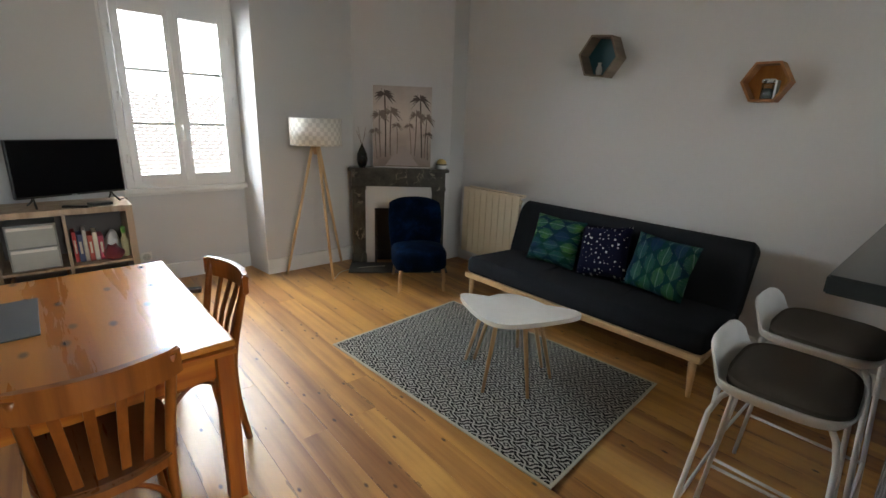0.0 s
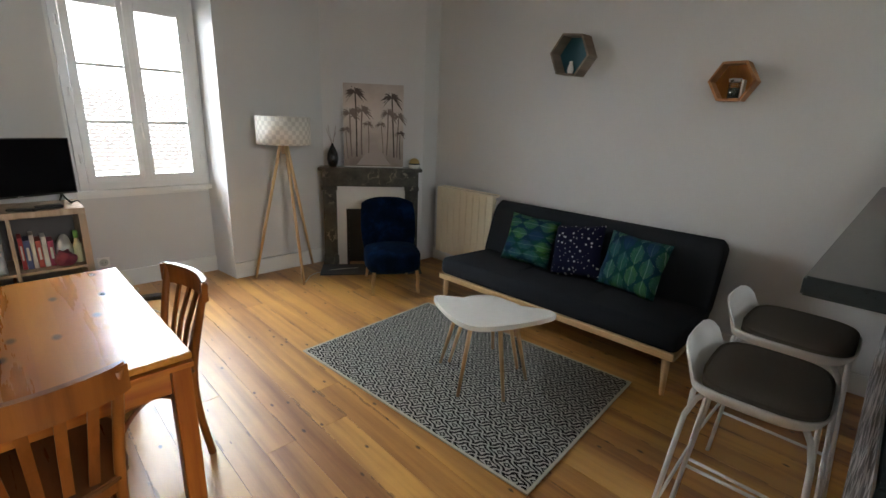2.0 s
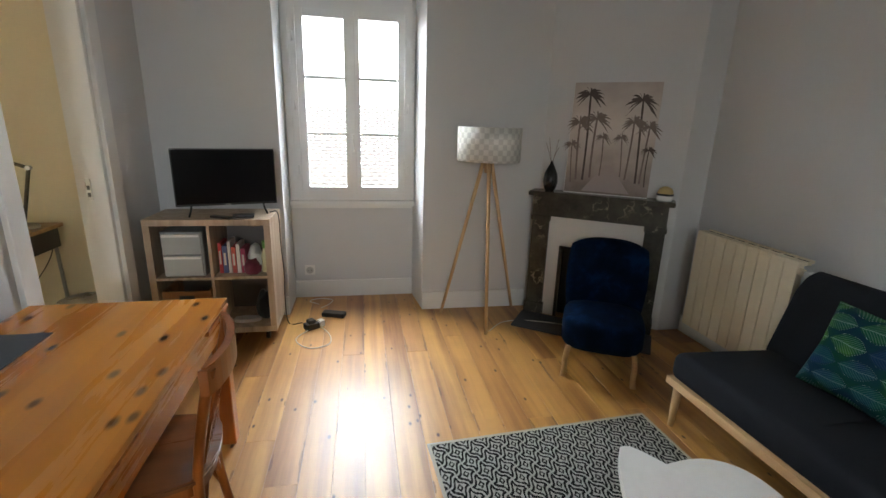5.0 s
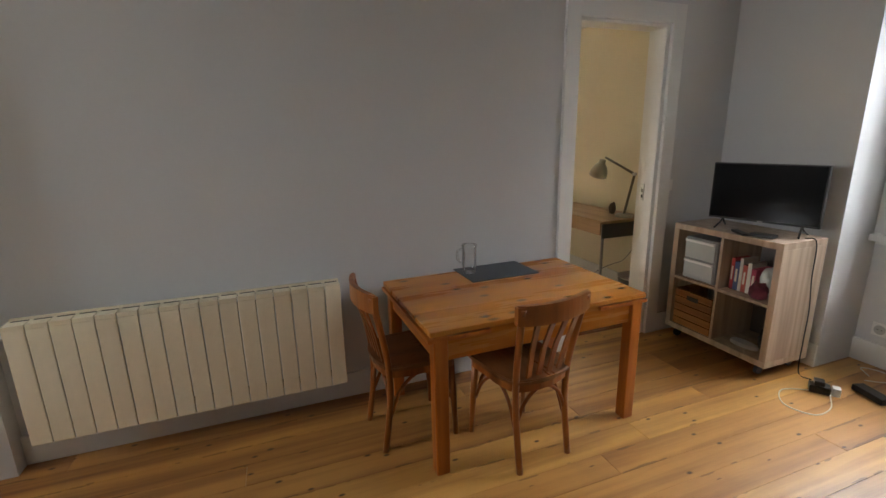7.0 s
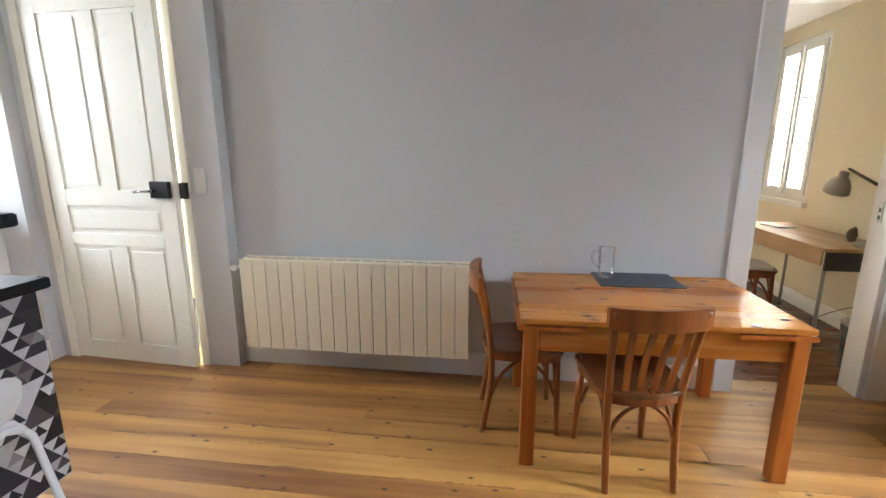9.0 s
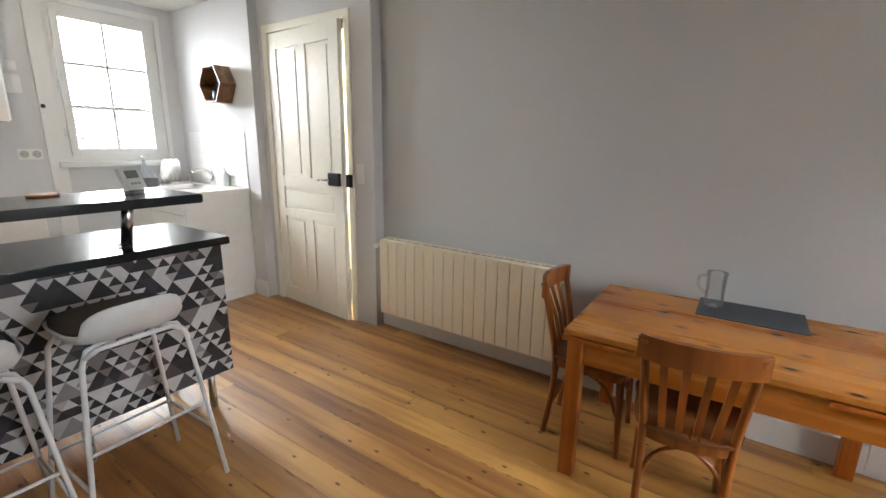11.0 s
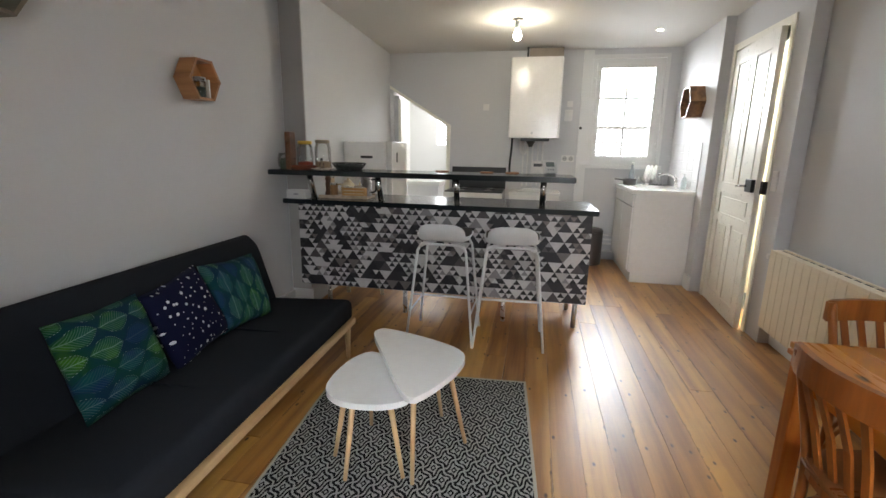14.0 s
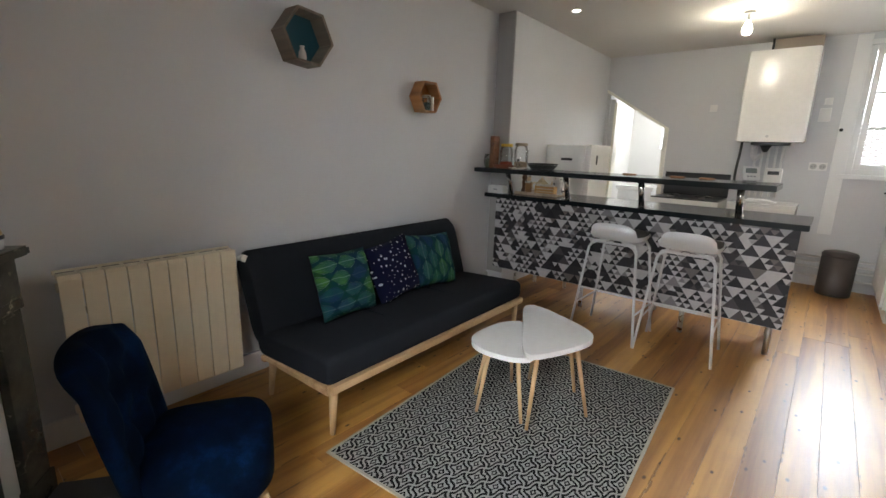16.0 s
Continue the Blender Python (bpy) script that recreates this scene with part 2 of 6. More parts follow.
def box(bm, x0, x1, y0, y1, z0, z1, bevel=0.0, seg=2):
    x0, x1 = min(x0, x1), max(x0, x1)
    y0, y1 = min(y0, y1), max(y0, y1)
    r = bmesh.ops.create_cube(bm, size=1.0)
    for v in r["verts"]:
        v.co = Vector((x0 + (v.co.x + 0.5) * (x1 - x0), y0 + (v.co.y + 0.5) * (y1 - y0), z0 + (v.co.z + 0.5) * (z1 - z0)))
    if bevel:
        es = list({e for v in r["verts"] for e in v.link_edges})
        bmesh.ops.bevel(bm, geom=es, offset=bevel, segments=seg, affect="EDGES", profile=0.7)
    return bm


def tube(bm, a, b, r0, r1=None, n=12, caps=True):
    a, b = Vector(a), Vector(b)
    r1 = r0 if r1 is None else r1
    w = (b - a).normalized()
    u = w.orthogonal().normalized()
    t = w.cross(u)
    ra, rb = [], []
    for i in range(n):
        k = 2 * math.pi * i / n
        d = u * math.cos(k) + t * math.sin(k)
        ra.append(bm.verts.new(a + d * r0))
        rb.append(bm.verts.new(b + d * r1))
    for i in range(n):
        f = bm.faces.new((ra[i], ra[(i + 1) % n], rb[(i + 1) % n], rb[i]))
        f.smooth = True
    if caps:
        bm.faces.new(ra[::-1])
        bm.faces.new(rb)
    return bm


def rod(bm, pts, r, n=10):
    """A bent rod through points, mitred."""
    pts = [Vector(p) for p in pts]
    rings = []
    u = None
    for i, p in enumerate(pts):
        w = ((pts[min(i + 1, len(pts) - 1)] - p).normalized() + (p - pts[max(i - 1, 0)]).normalized()).normalized()
        u = w.orthogonal().normalized() if u is None else (u - w * u.dot(w)).normalized()
        t = w.cross(u)
        rings.append([bm.verts.new(p + (u * math.cos(2 * math.pi * k / n) + t * math.sin(2 * math.pi * k / n)) * r) for k in range(n)])
    for a, b in zip(rings, rings[1:]):
        for k in range(n):
            f = bm.faces.new((a[k], a[(k + 1) % n], b[(k + 1) % n], b[k]))
            f.smooth = True
    bm.faces.new(rings[0][::-1])
    bm.faces.new(rings[-1])
    return bm


def smooth_path(pts, n=6):
    """Points of a Catmull-Rom curve through pts."""
    p = [Vector(q) for q in pts]
    p = [p[0] * 2 - p[1]] + p + [p[-1] * 2 - p[-2]]
    out = []
    for i in range(1, len(p) - 2):
        for k in range(n):
            t = k / n
            a, b, c, d = p[i - 1], p[i], p[i + 1], p[i + 2]
            out.append(0.5 * (2 * b + (c - a) * t + (2 * a - 5 * b + 4 * c - d) * t * t + (3 * b - a - 3 * c + d) * t**3))
    return out + [p[-2]]


def lathe(bm, prof, n=24, at=(0, 0, 0)):
    """Turned shape from (radius, height) pairs."""
    rings = [[bm.verts.new((at[0] + r * math.cos(2 * math.pi * k / n), at[1] + r * math.sin(2 * math.pi * k / n), at[2] + z)) for k in range(n)] for r, z in prof]
    for a, b in zip(rings, rings[1:]):
        for k in range(n):
            f = bm.faces.new((a[k], a[(k + 1) % n], b[(k + 1) % n], b[k]))
            f.smooth = True
    bm.faces.new(rings[0][::-1])
    bm.faces.new(rings[-1])
    return bm


def prism(bm, outline, z0, z1, bevel=0.0):
    """A slab of the given plan outline."""
    lo = [bm.verts.new((x, y, z0)) for x, y in outline]
    hi = [bm.verts.new((x, y, z1)) for x, y in outline]
    n = len(outline)
    bm.faces.new(lo[::-1])
    top = bm.faces.new(hi)
    for i in range(n):
        bm.faces.new((lo[i], lo[(i + 1) % n], hi[(i + 1) % n], hi[i]))
    if bevel:
        es = [e for e in bm.edges if (e.verts[0] in hi) == (e.verts[1] in hi) and (e.verts[0] in hi or e.verts[0] in lo)]
        bmesh.ops.bevel(bm, geom=es, offset=bevel, segments=2, affect="EDGES")
    return bm


def turned(bm, m):
    bmesh.ops.transform(bm, matrix=m, verts=bm.verts)
    return bm


def mesh_of(name, bm, material):
    bmesh.ops.recalc_face_normals(bm, faces=bm.faces)
    me = bpy.data.meshes.new(name)
    bm.to_mesh(me)
    bm.free()
    me.materials.append(material)
    return me


def part(name, bm, material, parent, label=""):
    o = new(name, mesh_of(name, bm, material))
    o.parent = parent
    return tagged(o, label)


def thing(name, label, category, x=0, y=0, z=0, rz=0, group="", kind=""):
    o = new(name)
    o.empty_display_size = 0.1
    o.matrix_world = pose(x, y, z, 0, 0, rz)
    return tagged(o, label, category, group, kind)


def solo(name, bm, material, label, category, x=0, y=0, z=0, rz=0, group="", kind=""):
    o = new(name, mesh_of(name, bm, material))
    o.matrix_world = pose(x, y, z, 0, 0, rz)
    return tagged(o, label, category, group, kind)


def B():
    return bmesh.new()


def cube(*a, **k):
    return box(B(), *a, **k)


def setting(name, boxes, material, label, category, bevel=0.0):
    bm = B()
    for b in boxes:
        box(bm, *b, bevel=bevel)
    return solo(name, bm, material, label, category, kind="structure")


# ---- the large structure ----
XW, XD, XK = -0.03, 0.07, 0.16


def east(y):
    """The sofa wall, which is not quite square to the room."""
    return 3.86 - (y + 1.66) * 0.035


YN, YA, YS = -0.37, 0.0, -7.40
H = 2.68
DOOR = (-1.71, -0.985, 2.19)
setting("wall_west", [(XW - 0.15, XW, -4.80, DOOR[0], 0, H), (XW - 0.15, XW, DOOR[1], YN, 0, H), (XW - 0.15, XW, DOOR[0], DOOR[1], DOOR[2], H)], WALL, "lilac-grey painted plaster wall with a doorway to the bedroom", "wall")
LEAF = (-6.00, -5.06, 2.35)
setting("wall_landing", [(XW - 0.15, XD, -4.80, LEAF[1], 0, H), (XW - 0.15, XD, LEAF[0], -6.12, 0, H), (XW - 0.15, XD, LEAF[0], LEAF[1], LEAF[2], H)], WALL, "lilac-grey projecting wall round the panelled door", "wall")
setting("wall_kitchen_side", [(XW - 0.15, XK, YS, -6.12, 0, H)], WALL, "lilac-grey kitchen wall beside the sink", "wall")
A0, A1, A2, ATOP = 0.815, 1.825, 1.87, 2.46
bm = B()
box(bm, XW - 0.15, A0, YN, 0.10, 0, H)
prism(bm, [(A2, YN), (4.1, YN), (4.1, 0.10), (A1, 0.10), (A1, YA)], 0, H)
prism(bm, [(A0, YN), (A2, YN), (A1, YA), (A1, 0.10), (A0, 0.10)], ATOP, H)
box(bm, A0, A1, YA, 0.10, 0, 0.84)
solo("wall_north", bm, WALL, "lilac-grey outer wall with a deep splayed window recess", "wall", kind="structure")
bm = B()
prism(bm, [(east(YN), YN), (4.08, YN), (4.08, -4.78), (east(-4.78), -4.78)], 0, H)
solo("wall_east", bm, WALL, "lilac-grey wall behind the sofa", "wall", kind="structure")
bm = B()
prism(bm, [(3.765, -4.78), (4.08, -4.78), (4.08, YS), (3.86, YS)], 0, H)
solo("wall_kitchen_east", bm, WALL, "lilac-grey kitchen wall with a projecting corner", "wall", kind="structure")
# thin upright strip on the projecting corner, darker than the walls beside it
setting("taupe_corner_strip", [(3.768, 3.957, -4.78, -4.766, 0.15, H)], paint("taupe_strip_colour", (0.35, 0.335, 0.32), 0.6), "thin taupe strip between sofa wall and kitchen wall, darker than both", "boxing")
bm = B()
prism(bm, [(2.83, YN), (3.64, -0.98), (east(-0.98), -0.98), (east(YN), YN)], 0, H)
solo("wall_chimney", bm, WALL, "lilac-grey chimney breast across the corner", "wall", kind="structure")
# back wall with a window and a doorway cut under a slope
KW = (0.33, 1.19, 1.26, 2.56)
BD = (3.045, 3.81, 2.20, 1.735)
bm = B()
for b in ((-0.2, KW[0], 0, H), (KW[0], KW[1], 0, KW[2]), (KW[0], KW[1], KW[3], H), (KW[1], BD[0], 0, H), (BD[1], 4.1, 0, H)):
    box(bm, b[0], b[1], YS - 0.14, YS, b[2], b[3])
vs = [[bm.verts.new((x, y, z)) for x, z in ((BD[0], BD[3]), (BD[1], BD[2]), (BD[1], H), (BD[0], H))] for y in (YS, YS - 0.14)]
bm.faces.new(vs[0])
bm.faces.new(vs[1][::-1])
for i in range(4):
    bm.faces.new((vs[0][i], vs[1][i], vs[1][(i + 1) % 4], vs[0][(i + 1) % 4]))
solo("wall_south", bm, WALL, "lilac-grey kitchen wall with a slope-topped doorway", "wall", kind="structure")
setting("ceiling", [(-0.2, 4.1, YS - 0.14, 0.1, H, H + 0.12)], CEIL, "off-white plaster ceiling", "ceiling")
setting("subfloor", [(-4.0, 4.2, -9.6, 0.1, -0.12, -0.022)], DARKGAP, "dark boards beneath the floor", "floor")

# ---- windows, doors, trim ----


def casement(name, x0, x1, z0, z1, y, out, label, bars=2, cols=2, mull=0, frame=0.055, handle=True):
    """A wooden casement window in a wall across y; out is the side of the street (+1 or -1)."""
    w = thing(name, label, "window", 0, 0, 0, kind="structure")
    f = B()
    ya, yb = y - 0.03 * out, y + 0.04 * out
    box(f, x0, x0 + frame, ya, yb, z0, z1, 0.004)
    box(f, x1 - frame, x1, ya, yb, z0, z1, 0.004)
    box(f, x0 + frame, x1 - frame, ya, yb, z0, z0 + frame, 0.004)
    box(f, x0 + frame, x1 - frame, ya, yb, z1 - frame, z1, 0.004)
    part("window_frame", f, TRIM, w)
    xi, xj, zi, zj = x0 + frame, x1 - frame, z0 + frame, z1 - frame
    step = (xj - xi) / cols
    for c in range(cols):
        a, b = xi + c * step + 0.003, xi + (c + 1) * step - 0.003
        s = B()
        k = 0.055
        yc, yd = y - 0.045 * out, y + 0.02 * out
        box(s, a, a + k, yc, yd, zi, zj, 0.006)
        box(s, b - k, b, yc, yd, zi, zj, 0.006)
        box(s, a + k, b - k, yc, yd, zi, zi + 0.06, 0.006)
        box(s, a + k, b - k, yc, yd, zj - k, zj, 0.006)
        sash = part("sash", s, TRIM, w)
        zs = [zi + 0.06 + (zj - k - zi - 0.06) * i / (bars + 1) for i in range(bars + 2)]
        for i in range(1, bars + 1):
            part("glazing_bar", cube(a + k, b - k, yc + 0.012 * out, yd, zs[i] - 0.011, zs[i] + 0.011, bevel=0.004), TRIM, sash)
        for i in range(mull):
            xm = a + k + (b - a - 2 * k) * (i + 1) / (mull + 1)
            part("glazing_bar", cube(xm - 0.011, xm + 0.011, yc + 0.014 * out, yd - 0.002 * out, zi + 0.06, zj - k, bevel=0.004), TRIM, sash)
        for i in range(bars + 1):
            p = part("pane", cube(a + k, b - k, y - 0.006 * out, y - 0.002 * out, zs[i] + 0.011 * (i > 0), zs[i + 1] - 0.011 * (i < bars)), GLASS, sash)
            p.visible_shadow = False
    if cols == 2:
        xm = (xi + xj) / 2
        part("meeting_stile", cube(xm - 0.022, xm + 0.022, y - 0.062 * out, y - 0.045 * out, zi, zj, bevel=0.006), TRIM, w)
        if handle:
            h = B()
            tube(h, (xm, y - 0.062 * out, z0 + 0.52), (xm, y - 0.085 * out, z0 + 0.52), 0.012)
            rod(h, [(xm, y - 0.09 * out, z0 + 0.53), (xm, y - 0.095 * out, z0 + 0.47), (xm + 0.006, y - 0.092 * out, z0 + 0.40)], 0.008)
            part("handle", h, WHITEPLASTIC, w, "white lever handle")
    for zz in (z0 + 0.25, (z0 + z1) / 2, z1 - 0.25):
        for xx in (x0 + frame * 0.6, x1 - frame * 0.6):
            part("hinge", tube(B(), (xx, y - 0.047 * out, zz - 0.035), (xx, y - 0.047 * out, zz + 0.035), 0.007, n=8), TRIM, w)
    return w


win = casement("window_1", A0 + 0.053, A1 - 0.025, 0.862, 2.345, YA - 0.03, 1, "white-painted French casement window with six panes, closed")
part("window_sill", cube(A0, A1 + 0.008, -0.085, 0.0, 0.815, 0.862, bevel=0.008), TRIM, win)
part("casing", cube(A0, A0 + 0.052, -0.035, 0.02, 0.862, ATOP, bevel=0.005), TRIM, win)
part("casing", cube(A1 - 0.024, A1 + 0.004, -0.035, 0.02, 0.862, ATOP, bevel=0.005), TRIM, win)
part("casing", cube(A0 + 0.053, A1 - 0.025, -0.035, 0.02, 2.346, ATOP, bevel=0.005), TRIM, win)
part("apron", cube(A0 + 0.01, A1 - 0.01, -0.022, 0.0, 0.79, 0.814, bevel=0.004), TRIM, win)
kwin = casement("window_2", KW[0], KW[1], KW[2], KW[3], YS - 0.05, -1, "white kitchen window with small square panes, closed", bars=2, cols=1, mull=1, handle=False)
part("window_sill", cube(KW[0] - 0.06, KW[1] + 0.06, YS, YS + 0.06, KW[2] - 0.045, KW[2], bevel=0.006), TRIM, kwin)
part("casing", cube(KW[1], KW[1] + 0.12, YS, YS + 0.030, 0.60, H - 0.02, bevel=0.006), TRIM, kwin)
part("casing", cube(KW[0] - 0.04, KW[0], YS, YS + 0.010, KW[2], KW[3] + 0.05, bevel=0.003), TRIM, kwin)
part("casing", cube(KW[0], KW[1], YS, YS + 0.010, KW[3], KW[3] + 0.05, bevel=0.003), TRIM, kwin)

# bedroom doorway: casing and jamb linings
fr = thing("door_1", "white-painted doorway casing, open to the bedroom", "door frame", kind="structure")
for n, b in (("casing", (XW, XW + 0.025, DOOR[0] - 0.10, DOOR[0], 0, DOOR[2] + 0.12)), ("casing", (XW, XW + 0.025, DOOR[1], DOOR[1] + 0.105, 0, DOOR[2] + 0.12)),
             ("casing", (XW, XW + 0.025, DOOR[0], DOOR[1], DOOR[2], DOOR[2] + 0.12)),
             ("jamb", (XW - 0.15, XW, DOOR[0], DOOR[0] + 0.02, 0, DOOR[2])), ("jamb", (XW - 0.15, XW, DOOR[1] - 0.03, DOOR[1], 0, DOOR[2])),
             ("head", (XW - 0.15, XW, DOOR[0] + 0.02, DOOR[1] - 0.03, DOOR[2] - 0.02, DOOR[2]))):
    part(n, cube(*b, bevel=0.005), TRIM, fr)
st = part("strike_plate", cube(XW - 0.10, XW - 0.075, DOOR[1] - 0.036, DOOR[1] - 0.03, 1.02, 1.14), STEEL, fr, "steel strike plate")
for zz in (1.05, 1.09):
    part("slot", cube(XW - 0.095, XW - 0.08, DOOR[1] - 0.038, DOOR[1] - 0.0362, zz - 0.012, zz + 0.012), BLACK, st)

# panelled door to the landing, standing ajar
dw = 0.93
door = thing("door_2", "cream-painted panelled door standing slightly ajar", "door", XD - 0.018, LEAF[0] + 0.006, 0.008, -4.0, kind="structure")
part("leaf", cube(-0.020, 0.012, -0.003, dw, 0, LEAF[2] - 0.02), CREAMTRIM, door)


def rail(y0, y1, z0, z1):
    part("rail", cube(0.012, 0.022, y0, y1, z0, z1, bevel=0.003), CREAMTRIM, door)


Ht = LEAF[2] - 0.02
for y0, y1, z0, z1 in ((0, 0.11, 0, Ht), (dw - 0.11, dw, 0, Ht), (0.11, dw - 0.11, 0, 0.13), (0.11, dw - 0.11, 0.80, 0.88), (0.11, dw - 0.11, 1.06, 1.16), (0.11, dw - 0.11, Ht - 0.13, Ht),
                       (dw / 2 - 0.055, dw / 2 + 0.055, 0.13, 0.80), (dw / 2 - 0.055, dw / 2 + 0.055, 1.16, Ht - 0.13)):
    rail(y0, y1, z0, z1)
for y0, y1, z0, z1 in ((0.14, dw / 2 - 0.085, 0.16, 0.77), (dw / 2 + 0.085, dw - 0.14, 0.16, 0.77), (0.14, dw - 0.14, 0.91, 1.03), (0.14, dw / 2 - 0.085, 1.19, Ht - 0.16), (dw / 2 + 0.085, dw - 0.14, 1.19, Ht - 0.16)):
    part("panel", cube(0.012, 0.019, y0, y1, z0, z1, bevel=0.005), CREAMTRIM, door)
lock = part("rim_lock", cube(0.022, 0.050, dw - 0.15, dw - 0.02, 1.12, 1.22, bevel=0.004), BLACK, door, "black rim lock")
h = B()
tube(h, (0.05, dw - 0.12, 1.165), (0.085, dw - 0.12, 1.165), 0.009)
rod(h, [(0.085, dw - 0.12, 1.165), (0.088, dw - 0.17, 1.163), (0.085, dw - 0.23, 1.158)], 0.008)
part("lever", h, CHROME, lock, "chrome lever handle")
for zz in (0.25, 1.2, 2.1):
    part("hinge", tube(B(), (0.018, -0.008, zz), (0.018, -0.008, zz + 0.12), 0.009, n=8), CREAMTRIM, door)
fr2 = thing("door_frame", "cream-painted frame round the panelled door", "door frame", kind="structure")
part("jamb", cube(XD - 0.22, XD + 0.012, LEAF[1] - 0.004, LEAF[1] + 0.05, 0, LEAF[2] + 0.06, bevel=0.004), CREAMTRIM, fr2)
part("jamb", cube(XD - 0.22, XD + 0.012, LEAF[0] - 0.06, LEAF[0], 0, LEAF[2] + 0.06, bevel=0.004), CREAMTRIM, fr2)
part("head", cube(XD - 0.22, XD + 0.012, LEAF[0], LEAF[1] - 0.004, LEAF[2], LEAF[2] + 0.06, bevel=0.004), CREAMTRIM, fr2)
part("door_stop", cube(XD - 0.22, XD - 0.069, LEAF[0], LEAF[0] + 0.05, 0, LEAF[2]), CREAMTRIM, fr2)
part("keeper", cube(XD + 0.012, XD + 0.045, LEAF[1] + 0.006, LEAF[1] + 0.045, 1.12, 1.22, bevel=0.003), BLACK, fr2, "black lock keeper")
# landing behind the door
setting("wall_of_landing", [(-1.3, -1.2, -6.3, -4.7, 0, H), (-1.2, XW - 0.15, -6.3, -6.2, 0, H), (-1.2, XW - 0.15, -4.8, -4.7, 0, H)], CREAMWALL, "cream landing walls glimpsed behind the door", "wall")

bb = thing("baseboard", "white-painted wooden skirting boards", "skirting", kind="structure")
HB = 0.15
for b in ((XW, XW + 0.022, -4.80, DOOR[0] - 0.10), (XW, XW + 0.022, DOOR[1] + 0.105, YN), (XW, A0, YN - 0.02, YN), (A2, 2.83, YN - 0.02, YN), (A0, A1, YA - 0.02, YA),
          (XK, XK + 0.02, -6.30, -6.12)):
    part("board", cube(b[0], b[1], b[2], b[3], 0, HB if b[0] < 3 else 0.13, bevel=0.006), TRIM, bb)

bm = B()
prism(bm, [(east(-0.99) - 0.022, -0.99), (east(-0.99), -0.99), (east(-4.78), -4.78), (east(-4.78) - 0.022, -4.78)], 0, 0.13)
part("board", bm, TRIM, bb)

# ---- floor ----


def plank_mesh(w, l):
    return mesh_of("plank", cube(-w / 2, w / 2, -l / 2, l / 2, -0.022, 0, bevel=0.0006, seg=1), FLOORWOOD)


floor = thing("floor", "honey-coloured varnished pine floorboards with knots", "floor", kind="structure")
rnd = random.Random(4)
PW = 0.142
meshes = {}
x = XW - 0.14
while x < 3.95:
    y = 0.0
    l = round(rnd.uniform(0.8, 3.0), 1)
    while y > YS - 0.05:
        l = round(min(l, y - (YS - 0.1)), 3)
        if l not in meshes:
            meshes[l] = plank_mesh(PW - 0.0008, l - 0.0015)
        o = new("plank", meshes[l])
        o.parent = floor
        o.location = (x + PW / 2, y - l / 2, rnd.uniform(-0.0008, 0))
        y -= l
        l = rnd.choice((2.6, 3.2, 3.8, 4.4))
    x += PW

# ---- outside ----
setting("ground", [(-60, 60, 6, 80, -3.2, -3.0), (-60, 60, -80, -14, -3.2, -3.0)], plain("pale_street", (0.35, 0.34, 0.33), 0.9), "pale street far below the windows", "ground")
OVERCAST = glow("overcast_sky", (0.96, 0.98, 1.0), 4.0)
setting("backdrop", [(-60, 60, 45, 45.2, -3, 40), (-60, 60, -45.2, -45, -3, 40)], OVERCAST, "white overcast sky beyond the roofs", "backdrop")
ROOFTILE = plain("weathered_clay_tile", (0.25, 0.225, 0.21), 0.85, 0, 0.2, 6)


def tiled_roof(name, x0, x1, ya, yb, z0, z1, label):
    """A neighbour's roof with courses of tiles over a plain wall."""
    r = thing(name, label, "house", (x0 + x1) / 2, (ya + yb) / 2, -3.0, kind="structure")
    cx, cy = (x0 + x1) / 2, (ya + yb) / 2
    part("wall", cube(x0 - cx, x1 - cx, min(ya, yb) - cy, max(ya, yb) - cy, 0, z0 + 3.0), paint(name + "_render", (0.62, 0.58, 0.52), 0.9), r)
    bm = B()
    n = 30
    for i in range(n):
        t0, t1 = i / n, (i + 1) / n
        y0_, y1_ = ya - cy + (yb - ya) * t0, ya - cy + (yb - ya) * t1
        q0, q1 = z0 + 3 + (z1 - z0) * t0, z0 + 3 + (z1 - z0) * t1
        x = x0 - cx - 0.1 * (i % 2)
        while x < x1 - cx:
            lift = 0.03
            v = [bm.verts.new(c) for c in ((x, y0_, q0 + lift), (x + 0.1, y0_, q0 + lift + 0.035), (x + 0.2, y0_, q0 + lift), (x, y1_, q1), (x + 0.1, y1_, q1 + 0.035), (x + 0.2, y1_, q1))]
            bm.faces.new((v[0], v[1], v[4], v[3]))
            bm.faces.new((v[1], v[2], v[5], v[4]))
            bm.faces.new((v[0], v[2], v[1]))
            x += 0.2
    part("roof", bm, ROOFTILE, r, "weathered clay-tiled roof")


tiled_roof("house", -6, 8, 5.5, 9.0, -0.2, 1.9, "neighbouring house with a tiled roof")
tiled_roof("house", -6, 8, -12.5, -17.0, 0.3, 2.3, "neighbouring house with a tiled roof behind the kitchen")

# ---- living room ----


